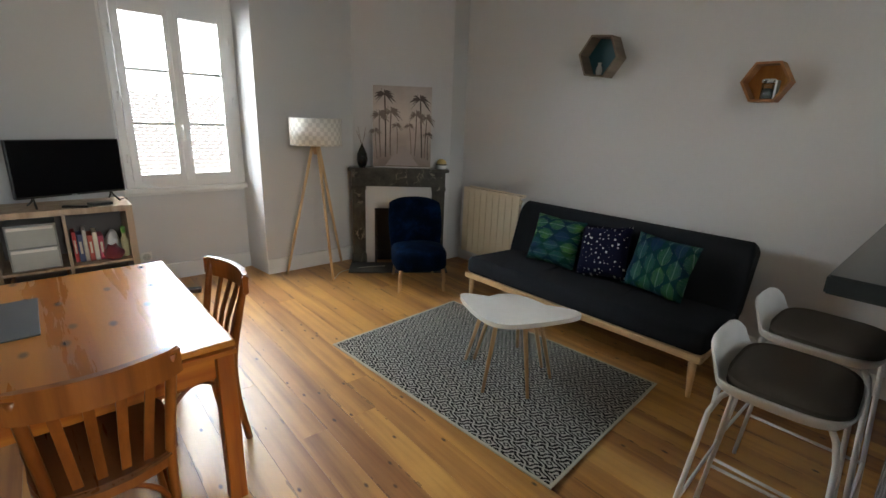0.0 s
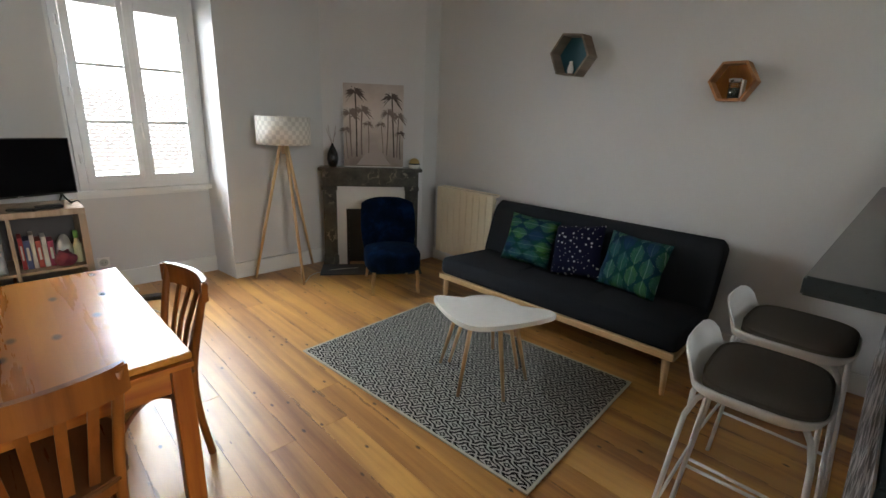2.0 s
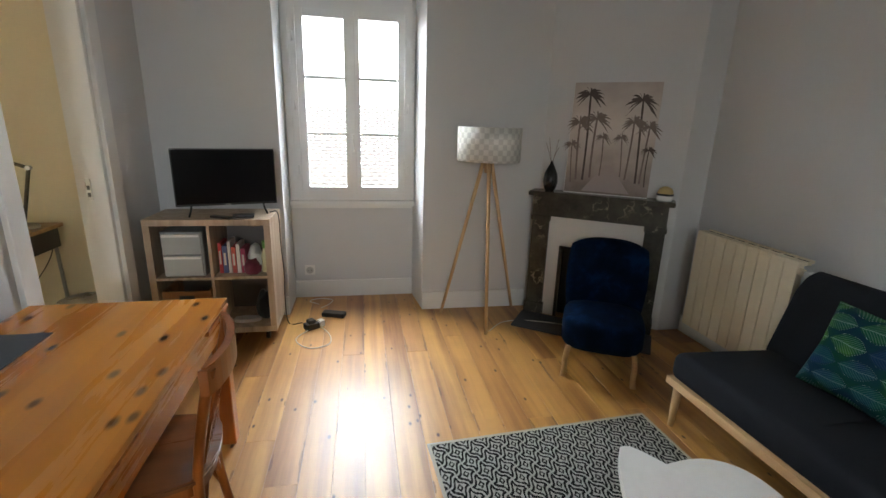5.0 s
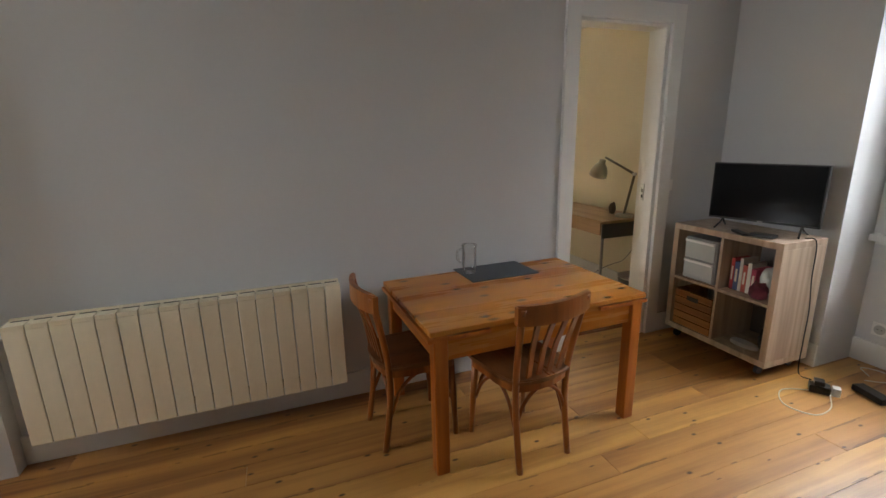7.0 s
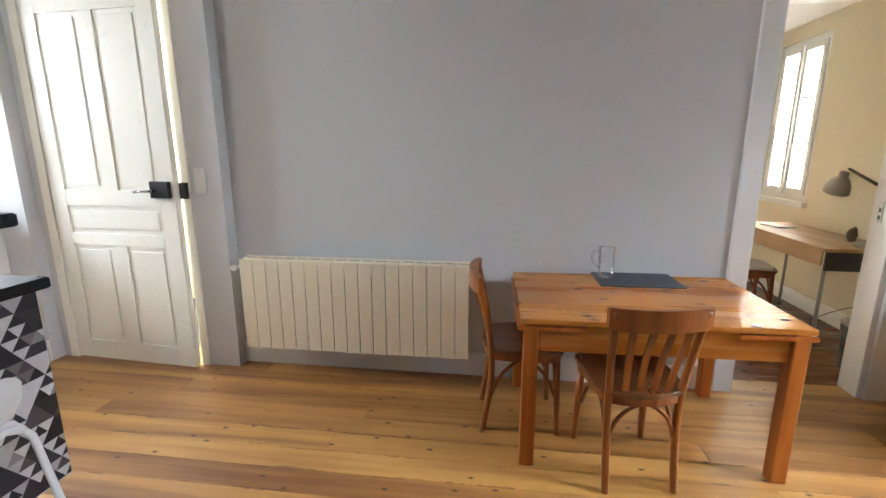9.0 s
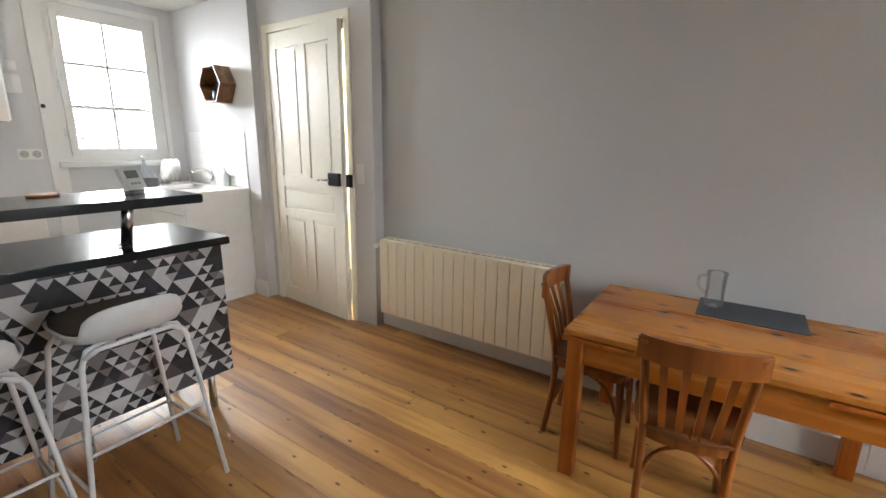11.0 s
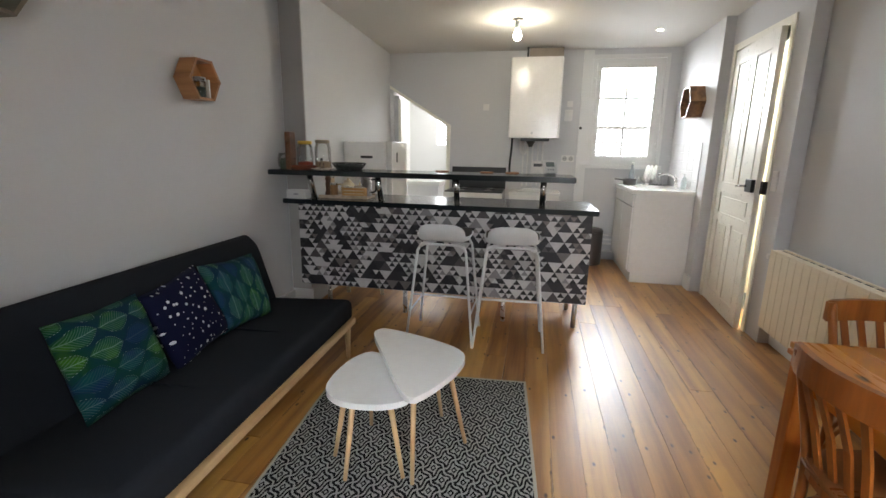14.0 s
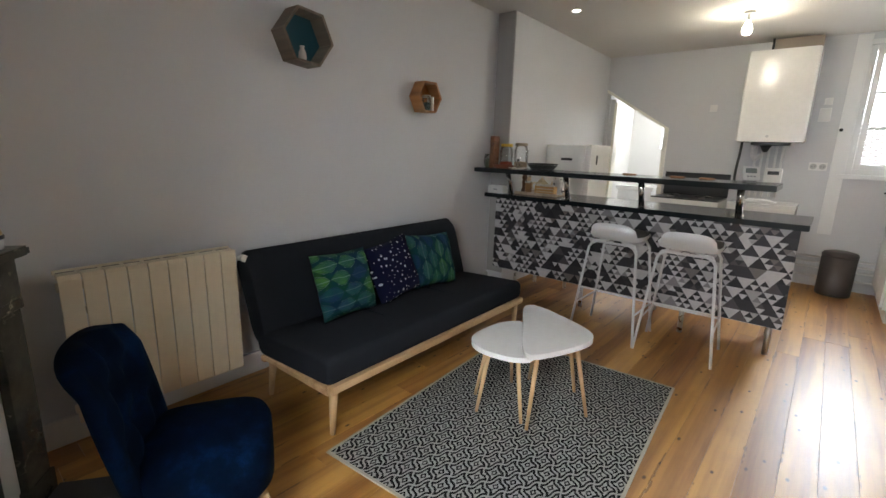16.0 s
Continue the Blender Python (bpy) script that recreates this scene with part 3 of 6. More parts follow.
def radiator(name, x, y0, y1, z0, z1, face, cols, label):
    """A column radiator against a wall across x, front towards face (+1 or -1)."""
    r = thing(name, label, "radiator", x, (y0 + y1) / 2, z0)
    hh, L = z1 - z0, y1 - y0
    step = L / cols
    for i in range(cols):
        a = -L / 2 + i * step
        bm = B()
        box(bm, 0, -0.012 * face, a + 0.0022, a + step - 0.0022, 0, hh - 0.02, 0.004)
        box(bm, -0.012 * face, -0.075 * face, a + step / 2 - 0.012, a + step / 2 + 0.012, 0.03, hh - 0.03, 0.003)
        part("column", bm, RADW, r)
        part("spacer", cube(-0.061 * face, -0.0835 * face, a - 0.005 if i else a, a + 0.009, hh - 0.020, hh - 0.001), RADW, r)
        part("fin", cube(-0.002 * face, -0.060 * face, a + 0.002, a + step - 0.002, hh - 0.022, hh, bevel=0.003), RADW, r)
    # dark strip between the spacers, imitating shade down in the grille
    part("slot_shade", cube(-0.061 * face, -0.0835 * face, -L / 2 + 0.01, L / 2 - 0.01, hh - 0.014, hh - 0.0035), DARKGAP, r, "dark strip standing in for the shade inside the top grille slots")
    for zz in (0.05, hh - 0.06):
        part("header_pipe", tube(B(), (-0.045 * face, -L / 2, zz), (-0.045 * face, L / 2, zz), 0.02), RADW, r)
    bm = B()
    tube(bm, (-0.045 * face, -L / 2 - 0.01, hh - 0.06), (-0.045 * face, -L / 2 - 0.05, hh - 0.06), 0.013)
    tube(bm, (-0.045 * face, -L / 2 - 0.05, hh - 0.06), (-0.01 * face, -L / 2 - 0.05, hh - 0.06), 0.02)
    part("valve", bm, WHITEPLASTIC, r, "white radiator valve")
    for s in (-1, 1):
        part("bracket", cube(-0.05 * face, -0.125 * face, s * L * 0.35 - 0.015, s * L * 0.35 + 0.015, hh * 0.7, hh * 0.74), RADW, r)
    part("rear_strip", cube(-0.084 * face, -0.100 * face, -L / 2, L / 2, hh - 0.012, hh + 0.006, bevel=0.002), RADW, r)
    return r


radiator("radiator", 0.135, -4.695, -3.265, 0.175, 0.755, 1, 17, "long cream panel radiator below the plain wall")
radiator("radiator", 3.655, -1.95, -1.20, 0.17, 0.85, -1, 9, "cream panel radiator beside the sofa")

# fireplace
MARBLE = Mat("dark_veined_marble", (0.03, 0.03, 0.03), 0.22)
nz = MARBLE.noise(6, 6, 0.65)
vein = MARBLE.math("ABSOLUTE", MARBLE.math("SUBTRACT", MARBLE.noise(4.5, 6, 0.6), 0.5))
broken = MARBLE.ramp(MARBLE.noise(9, 3, 0.5), [(0.50, 0.0), (0.62, 0.85)])
body = MARBLE.ramp(nz, [(0.3, (0.020, 0.020, 0.019)), (0.7, (0.085, 0.080, 0.066))])
MARBLE.color(MARBLE.mix(MARBLE.math("MULTIPLY", MARBLE.ramp(vein, [(0.0, 1.0), (0.016, 0.0)]), broken), body, (0.34, 0.30, 0.24)))
MARBLE = MARBLE.m
fa = -35.0
FX, FY = 3.10, -0.815
fire = thing("fireplace", "dark veined marble fireplace with a white surround", "fireplace", FX, FY, 0, fa)
# local x along the front, local y back into the wall
fw = 1.0
sh = B()
prism(sh, [(-0.515, -0.01), (0.515, -0.01), (0.515, 0.17), (-0.455, 0.185), (-0.515, 0.14)], 0.985, 1.02, 0.006)
part("mantel_shelf", sh, MARBLE, fire)
part("frieze", cube(-fw / 2 + 0.02, fw / 2 - 0.02, 0.02, 0.168, 0.83, 0.985, bevel=0.004), MARBLE, fire)
for s in (-1, 1):
    a, b = sorted((s * (fw / 2 - 0.02), s * (fw / 2 - 0.155)))
    part("pilaster", cube(a, b, 0.03, 0.168, 0.10, 0.83, bevel=0.005), MARBLE, fire)
    part("plinth_block", cube(a - 0.01, b + 0.01, 0.02, 0.168, 0, 0.10, bevel=0.005), MARBLE, fire)
    part("capital", cube(a - 0.008, b + 0.008, 0.022, 0.168, 0.79, 0.828, bevel=0.005), MARBLE, fire)
SUR = paint("white_fire_surround", (0.66, 0.65, 0.63), 0.55)
for b in ((-0.345, -0.24, 0.0, 0.83), (0.24, 0.345, 0.0, 0.83), (-0.24, 0.24, 0.585, 0.83)):
    part("surround", cube(b[0], b[1], 0.06, 0.168, b[2], b[3]), SUR, fire, "white-painted inner surround")
fb = B()
box(fb, -0.24, 0.24, 0.155, 0.166, 0, 0.585)
part("firebox", fb, DARKGAP, fire, "black firebox")
for s in (-1, 1):
    part("firebox_trim", cube(s * 0.24 - 0.012, s * 0.24 + 0.012, 0.05, 0.0595, 0, 0.597), BLACK, fire)
part("firebox_trim", cube(-0.228, 0.228, 0.05, 0.0595, 0.575, 0.597), BLACK, fire)
part("hearth", cube(-0.5, 0.5, -0.30, 0.019, 0, 0.012, bevel=0.003), SLATE, fire, "slate hearth slab")


def on_mantel(u, v, z=1.021):
    c, s = math.cos(radians(fa)), math.sin(radians(fa))
    return FX + c * u - s * v, FY + s * u + c * v, z


# sofa
sofa = thing("sofa_bed", "charcoal fabric click-clack sofa bed on a pale oak frame", "sofa", 3.355, -2.935, 0, 1.6)
SL = 1.85


def pad(bm, prof, y0, y1, n=2):
    """A rounded cushion slab: profile in x and z, swept along y with soft ends."""
    k = len(prof)
    cx, cz = sum(p[0] for p in prof) / k, sum(p[1] for p in prof) / k
    rings = []
    for y, s in ((y0, 0.90), (y0 + 0.012, 0.96), (y0 + 0.035, 1.0), (y0 + (y1 - y0) * 0.33, 1.0), (y0 + (y1 - y0) * 0.67, 1.0), (y1 - 0.035, 1.0), (y1 - 0.012, 0.96), (y1, 0.90)):
        e = 1 - s
        rings.append([bm.verts.new((px - (px - cx) * min(1, e * 0.6), y, pz - (pz - cz) * min(1, e * 2.2))) for px, pz in prof])
    for a, b in zip(rings, rings[1:]):
        for i in range(k):
            f = bm.faces.new((a[i], a[(i + 1) % k], b[(i + 1) % k], b[i]))
            f.smooth = True
    bm.faces.new(rings[0][::-1])
    bm.faces.new(rings[-1])
    return bm


def rounded(pts, r=0.04, n=5):
    """Corner-rounded closed outline."""
    out = []
    m = len(pts)
    for i in range(m):
        p, a, b = Vector(pts[i]), Vector(pts[i - 1]), Vector(pts[(i + 1) % m])
        q = min(r, (a - p).length * 0.45, (b - p).length * 0.45)
        u, w = p + (a - p).normalized() * q, p + (b - p).normalized() * q
        for k in range(n):
            t = k / (n - 1)
            out.append(tuple((u * (1 - t) + p * t) * (1 - t) + (p * (1 - t) + w * t) * t))
    return out


seat = rounded([(-0.39, 0.275), (0.26, 0.245), (0.28, 0.385), (-0.385, 0.42)], 0.05)
part("seat", pad(B(), seat, -SL / 2, SL / 2), SOFACLOTH, sofa)
back = rounded([(0.17, 0.30), (0.30, 0.28), (0.455, 0.80), (0.35, 0.835), (0.29, 0.77)], 0.05)
part("backrest", pad(B(), back, -SL / 2, SL / 2), SOFACLOTH, sofa)
for yy in (-SL / 6, SL / 6):
    part("seam", cube(-0.34, 0.20, yy - 0.002, yy + 0.002, 0.40, 0.411), SOFACLOTH, sofa)
part("rail", cube(-0.40, -0.365, -SL / 2, SL / 2, 0.242, 0.282, bevel=0.006), OAKY, sofa)
part("rail", cube(0.20, 0.235, -SL / 2, SL / 2, 0.215, 0.25, bevel=0.006), OAKY, sofa)
for s in (-1, 1):
    a, b = sorted((s * SL / 2, s * (SL / 2 - 0.035)))
    bm = B()
    prism(bm, [(-0.365, a), (0.20, a), (0.20, b), (-0.365, b)], 0.225, 0.262, 0.005)
    part("rail", bm, OAKY, sofa)
    for xx, lean in ((-0.355, -0.0), (0.18, 0.03)):
        part("leg", tube(B(), (xx + lean, s * (SL / 2 - 0.035), 0), (xx, s * (SL / 2 - 0.045), 0.235), 0.013, 0.024), OAK, sofa)


def cushion(bm, w, h, d, n=14):
    """A pillow in the local xz plane, thickness along y."""
    g = {}
    for side in (1, -1):
        for i in range(n + 1):
            for j in range(n + 1):
                u, v = 2 * i / n - 1, 2 * j / n - 1
                edge = i in (0, n) or j in (0, n)
                if edge and side == -1:
                    g[side, i, j] = g[1, i, j]
                    continue
                t = ((1 - u**4) * (1 - v**4)) ** 0.55
                pin = 1 - 0.07 * (1 - abs(u)) * abs(v) ** 3
                pin2 = 1 - 0.07 * (1 - abs(v)) * abs(u) ** 3
                g[side, i, j] = bm.verts.new((u * w / 2 * pin2, side * d / 2 * t, v * h / 2 * pin))
        for i in range(n):
            for j in range(n):
                q = (g[side, i, j], g[side, i + 1, j], g[side, i + 1, j + 1], g[side, i, j + 1])
                f = bm.faces.new(q if side == -1 else q[::-1])
                f.smooth = True
    return bm


# leaf-print cloth: staggered pointed leaves with veins
LEAFM = Mat("leaf_print_cloth", (0.02, 0.12, 0.1), 0.9)
LEAFM.b.inputs["Specular IOR Level"].default_value = 0.15
lx, ly, lz = LEAFM.split()
sway = LEAFM.math("MULTIPLY", LEAFM.math("SUBTRACT", LEAFM.noise(6, 2), 0.5), 0.5)
ul, vl = LEAFM.math("MULTIPLY", lx, 6.6), LEAFM.math("ADD", LEAFM.math("ADD", LEAFM.math("MULTIPLY", lz, 12.0), LEAFM.math("MULTIPLY", lx, -0.8)), sway)
row = LEAFM.math("FLOOR", vl)
us = LEAFM.math("ADD", ul, LEAFM.math("MULTIPLY", LEAFM.math("MODULO", LEAFM.math("ABSOLUTE", row), 2.0), 0.5))
cu = LEAFM.math("SUBTRACT", LEAFM.math("FRACT", LEAFM.math("ADD", us, 40.0)), 0.5)
cv = LEAFM.math("SUBTRACT", LEAFM.math("FRACT", LEAFM.math("ADD", vl, 40.0)), 0.5)
lens = LEAFM.math("SUBTRACT", LEAFM.math("ADD", LEAFM.math("MULTIPLY", LEAFM.math("MULTIPLY", cu, cu), 2.3), LEAFM.math("ABSOLUTE", cv)), 0.5)
wn_ = LEAFM.n.new("ShaderNodeTexWhiteNoise")
LEAFM.link(LEAFM.join(LEAFM.math("FLOOR", us), row, LEAFM.random()), wn_.inputs["Vector"])
shift = LEAFM.join(LEAFM.math("MULTIPLY", LEAFM.random(), 9.0), 0.0, 0.0)
WASH = [(0.36, (0.005, 0.026, 0.075)), (0.50, (0.005, 0.055, 0.062)), (0.63, (0.006, 0.068, 0.03)), (0.77, (0.04, 0.13, 0.012))]
wash = LEAFM.noise(7.5, 2, 0.5, v=LEAFM.scaled((1, 1, 1), shift))
back = LEAFM.mix(0.5, LEAFM.ramp(wash, WASH), (0.002, 0.02, 0.022))
tint = LEAFM.ramp(LEAFM.math("ADD", LEAFM.math("MULTIPLY", wash, 0.65), LEAFM.math("MULTIPLY", wn_.outputs["Value"], 0.36)), WASH)
# fine pale ribs fanning from a midrib, strong on some leaves
slant = LEAFM.math("MULTIPLY", LEAFM.math("ABSOLUTE", cv), 7.0)
rib = LEAFM.math("ABSOLUTE", LEAFM.math("SUBTRACT", LEAFM.math("FRACT", LEAFM.math("ADD", LEAFM.math("MULTIPLY", cu, 13.0), LEAFM.math("SUBTRACT", 40.0, slant))), 0.5))
ribs = LEAFM.math("MULTIPLY", LEAFM.ramp(rib, [(0.08, 1.0), (0.26, 0.0)]), LEAFM.ramp(lens, [(-0.36, 0.15), (-0.08, 1.0)]))
ribs = LEAFM.math("MAXIMUM", ribs, LEAFM.ramp(LEAFM.math("ABSOLUTE", cv), [(0.0, 0.45), (0.03, 0.0)]))
ribs = LEAFM.math("MULTIPLY", ribs, LEAFM.ramp(wn_.outputs["Value"], [(0.15, 0.10), (0.7, 1.0)]))
leafc = LEAFM.mix(ribs, tint, (0.42, 0.55, 0.50))
inside = LEAFM.ramp(lens, [(0.0, 1.0), (0.035, 0.0)])
rim = LEAFM.math("MULTIPLY", inside, LEAFM.ramp(LEAFM.math("ABSOLUTE", LEAFM.math("ADD", lens, 0.03)), [(0.0, 0.55), (0.06, 0.0)]))
LEAFM.color(LEAFM.mix(rim, LEAFM.mix(inside, back, leafc), (0.002, 0.02, 0.03)))
LEAFM.bump(LEAFM.noise(350, 2), 0.3, 0.002)
LEAFM = LEAFM.m
STAR = Mat("navy_spotted_cloth", (0.006, 0.009, 0.035), 0.85)
STAR.b.inputs["Specular IOR Level"].default_value = 0.15
px_, py_, pz_ = STAR.split()
vo = STAR.voronoi(26, v=STAR.join(px_, pz_, 0.0), feature="F1", randomness=0.8)
vo.voronoi_dimensions = "2D"
sz = STAR.n.new("ShaderNodeTexWhiteNoise")
STAR.link(vo.outputs["Position"], sz.inputs["Vector"])
lim = STAR.math("MULTIPLY", STAR.math("MAXIMUM", STAR.math("SUBTRACT", sz.outputs["Value"], 0.12), 0.02), 0.25)
STAR.color(STAR.mix(STAR.math("LESS_THAN", vo.outputs["Distance"], lim), (0.003, 0.0045, 0.022), (0.62, 0.62, 0.60)))
STAR = STAR.m


def lay_cushion(name, mat, label, x, y, z, rx, ry, rz, w=0.44, h=0.42, d=0.14):
    o = new(name, mesh_of(name, cushion(B(), w, h, d), mat))
    o.matrix_world = pose(x, y, z, 0, 0, rz) @ pose(0, 0, 0, rx, 0, 0) @ pose(0, 0, 0, 0, ry, 0)
    return tagged(o, label, "cushion", "cushions on the sofa")


lay_cushion("cushion", LEAFM, "green and blue leaf-print cushion leaning on the sofa back", 3.465, -2.52, 0.585, -20, 2, -84, 0.44, 0.40)
lay_cushion("cushion", STAR, "navy cushion with white spots leaning on the sofa back", 3.485, -2.94, 0.59, -20, -9, -90, 0.40, 0.40)
lay_cushion("cushion", LEAFM, "dark green leaf-print cushion leaning on the sofa back", 3.50, -3.36, 0.585, -20, 93, -93, 0.40, 0.44)

# rug
RUG = Mat("black_and_cream_woven_rug", (0.6, 0.58, 0.52), 0.95)
RUG.b.inputs["Specular IOR Level"].default_value = 0.15
rx_, ry_, rz_ = RUG.split()
wob = RUG.math("MULTIPLY", RUG.math("SUBTRACT", RUG.noise(90, 2), 0.5), 0.10)
ra_ = RUG.math("ADD", RUG.math("MULTIPLY", rx_, 1 / 0.0945), wob)
rb_ = RUG.math("ADD", RUG.math("MULTIPLY", ry_, 1 / 0.1405), wob)
p_, q_ = RUG.math("ADD", ra_, rb_), RUG.math("SUBTRACT", ra_, rb_)


def cell(v):
    return RUG.math("ABSOLUTE", RUG.math("SUBTRACT", RUG.math("FRACT", RUG.math("ADD", v, 40.0)), 0.5))


def wave(v):
    return RUG.math("MULTIPLY", RUG.math("SINE", RUG.math("MULTIPLY", v, 2 * math.pi)), 0.10)


# ogee cells: a pale joint, a dark band inside it, a small hollow lozenge in the middle
ep, eq = cell(RUG.math("ADD", p_, wave(q_))), cell(RUG.math("SUBTRACT", q_, wave(p_)))
far = RUG.math("MAXIMUM", ep, eq)
mid = RUG.math("MAXIMUM", cell(p_), cell(q_))
ln1 = RUG.math("LESS_THAN", RUG.math("ABSOLUTE", RUG.math("SUBTRACT", far, 0.37)), 0.07)
ln2 = RUG.math("LESS_THAN", RUG.math("ABSOLUTE", RUG.math("SUBTRACT", mid, 0.115)), 0.045)
dark = RUG.math("MINIMUM", RUG.math("ADD", ln1, ln2), 1.0)
wv = RUG.noise(300, 3)
RUG.color(RUG.mix(dark, RUG.mix(wv, (0.24, 0.24, 0.225), (0.42, 0.415, 0.385)), RUG.mix(wv, (0.004, 0.004, 0.005), (0.014, 0.014, 0.016))))
RUG.bump(wv, 0.5, 0.004)
RUG = RUG.m
rug = thing("rug", "black and cream patterned woven rug on the floorboards", "rug", 2.345, -2.85, 0.0, 4.2)
part("woven_field", cube(-0.585, 0.585, -0.845, 0.845, 0.0005, 0.009, bevel=0.003), RUG, rug)
HEM = cloth("rug_hem", (0.40, 0.37, 0.30))
for b in ((-0.60, -0.585, -0.86, 0.86), (0.585, 0.60, -0.86, 0.86), (-0.585, 0.585, -0.86, -0.845), (-0.585, 0.585, 0.845, 0.86)):
    part("hem", cube(*b, 0.0005, 0.0095, bevel=0.003), HEM, rug)


# coffee tables
def pebble(pts, n=10):
    p = [Vector((*q, 0)) for q in pts]
    m = len(p)
    out = []
    for i in range(m):
        a, b, c, d = p[i - 1], p[i], p[(i + 1) % m], p[(i + 2) % m]
        for k in range(n):
            t = k / n
            v = 0.5 * (2 * b + (c - a) * t + (2 * a - 5 * b + 4 * c - d) * t * t + (3 * b - a - 3 * c + d) * t**3)
            out.append((v.x, v.y))
    return out


def side_table(pts, z, legs, label):
    cx, cy = sum(p[0] for p in pts) / len(pts), sum(p[1] for p in pts) / len(pts)
    t = thing("side_table", label, "table", cx - 0.03, cy + 0.03, 0.0095, group="nesting tables on the rug")
    part("tabletop", prism(B(), pebble([(x - cx, y - cy) for x, y in pts]), z - 0.028, z, 0.006), WHITE, t)
    for x, y in legs:
        x, y = x - cx, y - cy
        part("leg", tube(B(), (x, y, 0), (x * 0.62, y * 0.62, z - 0.028), 0.009, 0.014), OAK, t)


side_table([(2.655, -3.30), (2.585, -3.365), (2.30, -3.27), (2.15, -3.16), (2.15, -2.99), (2.255, -2.745), (2.33, -2.74), (2.50, -3.02)], 0.445, [(2.30, -2.77), (2.12, -3.10), (2.28, -3.30), (2.56, -3.25)], "white rounded-triangle nesting table with oak legs, the taller one")
side_table([(2.72, -3.06), (2.66, -3.20), (2.57, -3.19), (2.36, -2.90), (2.34, -2.81), (2.44, -2.745), (2.61, -2.74), (2.715, -2.84)], 0.375, [(2.35, -2.80), (2.59, -2.73), (2.70, -2.87), (2.62, -3.14)], "white rounded-triangle nesting table with oak legs, the lower one")

# floor lamp
SHADE = Mat("woven_white_shade", (0.72, 0.70, 0.65), 0.7)
sx, sy, szz = SHADE.split()
ang = SHADE.math("MULTIPLY", SHADE.math("ARCTAN2", sy, sx), 22 / math.pi)
chk = SHADE.math("MODULO", SHADE.math("ADD", SHADE.math("FLOOR", ang), SHADE.math("ADD", SHADE.math("FLOOR", SHADE.math("MULTIPLY", szz, 27.0)), 80.0)), 2.0)
SHADE.color(SHADE.mix(chk, (0.62, 0.60, 0.56), (0.78, 0.76, 0.71)))
SHADE.b.inputs["Transmission Weight"].default_value = 0.0
SHADE.bump(chk, 0.6, 0.006)
SHADE = SHADE.m
lampf = thing("floor_lamp", "oak tripod floor lamp with a white woven drum shade", "lamp", 2.315, -0.595, 0)
for fx, fy in ((2.015, -0.475), (2.283, -0.905), (2.645, -0.40)):
    d = Vector((fx - 2.315, fy + 0.595, 0))
    e = d.normalized()
    part("leg", tube(B(), d, e * 0.035 + Vector((0, 0, 1.24)), 0.012, 0.015), OAK, lampf)
part("hub", tube(B(), (0, 0, 1.16), (0, 0, 1.27), 0.03), OAK, lampf)
part("stem", tube(B(), (0, 0, 1.27), (0, 0, 1.40), 0.012), STEEL, lampf)
bm = lathe(B(), [(0.228, 1.245), (0.233, 1.245), (0.233, 1.485), (0.228, 1.485)], 44)
bmesh.ops.delete(bm, geom=[f for f in bm.faces if len(f.verts) > 4], context="FACES_ONLY")
part("shade", bm, SHADE, lampf, "white woven drum shade")
bm = B()
for k in range(3):
    a = k * 2.094
    tube(bm, (0, 0, 1.39), (0.229 * math.cos(a), 0.229 * math.sin(a), 1.47), 0.003, n=6)
part("spider", bm, STEEL, lampf)

# slipper chair in velvet
cx, cy, crz = 2.915, -1.385, -28.0
sl = thing("slipper_chair", "petrol-blue velvet slipper chair with buttoned back and oak legs", "armchair", cx, cy, 0, crz)


def blob(bm, w, d, z0, z1, crown=0.03, n=12):
    """An upholstered seat: rounded plan, domed top."""
    rings = []
    for t, s, z in ((0, 0.93, z0), (0.2, 1.0, z0 + 0.03), (0.7, 1.0, z1 - 0.04), (0.9, 0.95, z1 - 0.012), (1.0, 0.82, z1), (1, 0.45, z1 + crown), (1, 0.02, z1 + crown * 1.15)):
        ring = []
        for k in range(32):
            a = 2 * math.pi * k / 32
            c, s_ = math.cos(a), math.sin(a)
            e = 0.55
            ring.append(bm.verts.new((w / 2 * s * math.copysign(abs(c) ** e, c), d / 2 * s * math.copysign(abs(s_) ** e, s_), z)))
        rings.append(ring)
    for a, b in zip(rings, rings[1:]):
        for k in range(32):
            f = bm.faces.new((a[k], a[(k + 1) % 32], b[(k + 1) % 32], b[k]))
            f.smooth = True
    bm.faces.new(rings[0][::-1])
    bm.faces.new(rings[-1])
    return bm


part("seat", turned(blob(B(), 0.49, 0.51, 0.21, 0.40), pose(0, -0.06, 0)), VELVET, sl)
# back: a curved slab, leaning, rolled at the top
bm = B()
cols, rows_ = 14, 12
front, rear = [], []
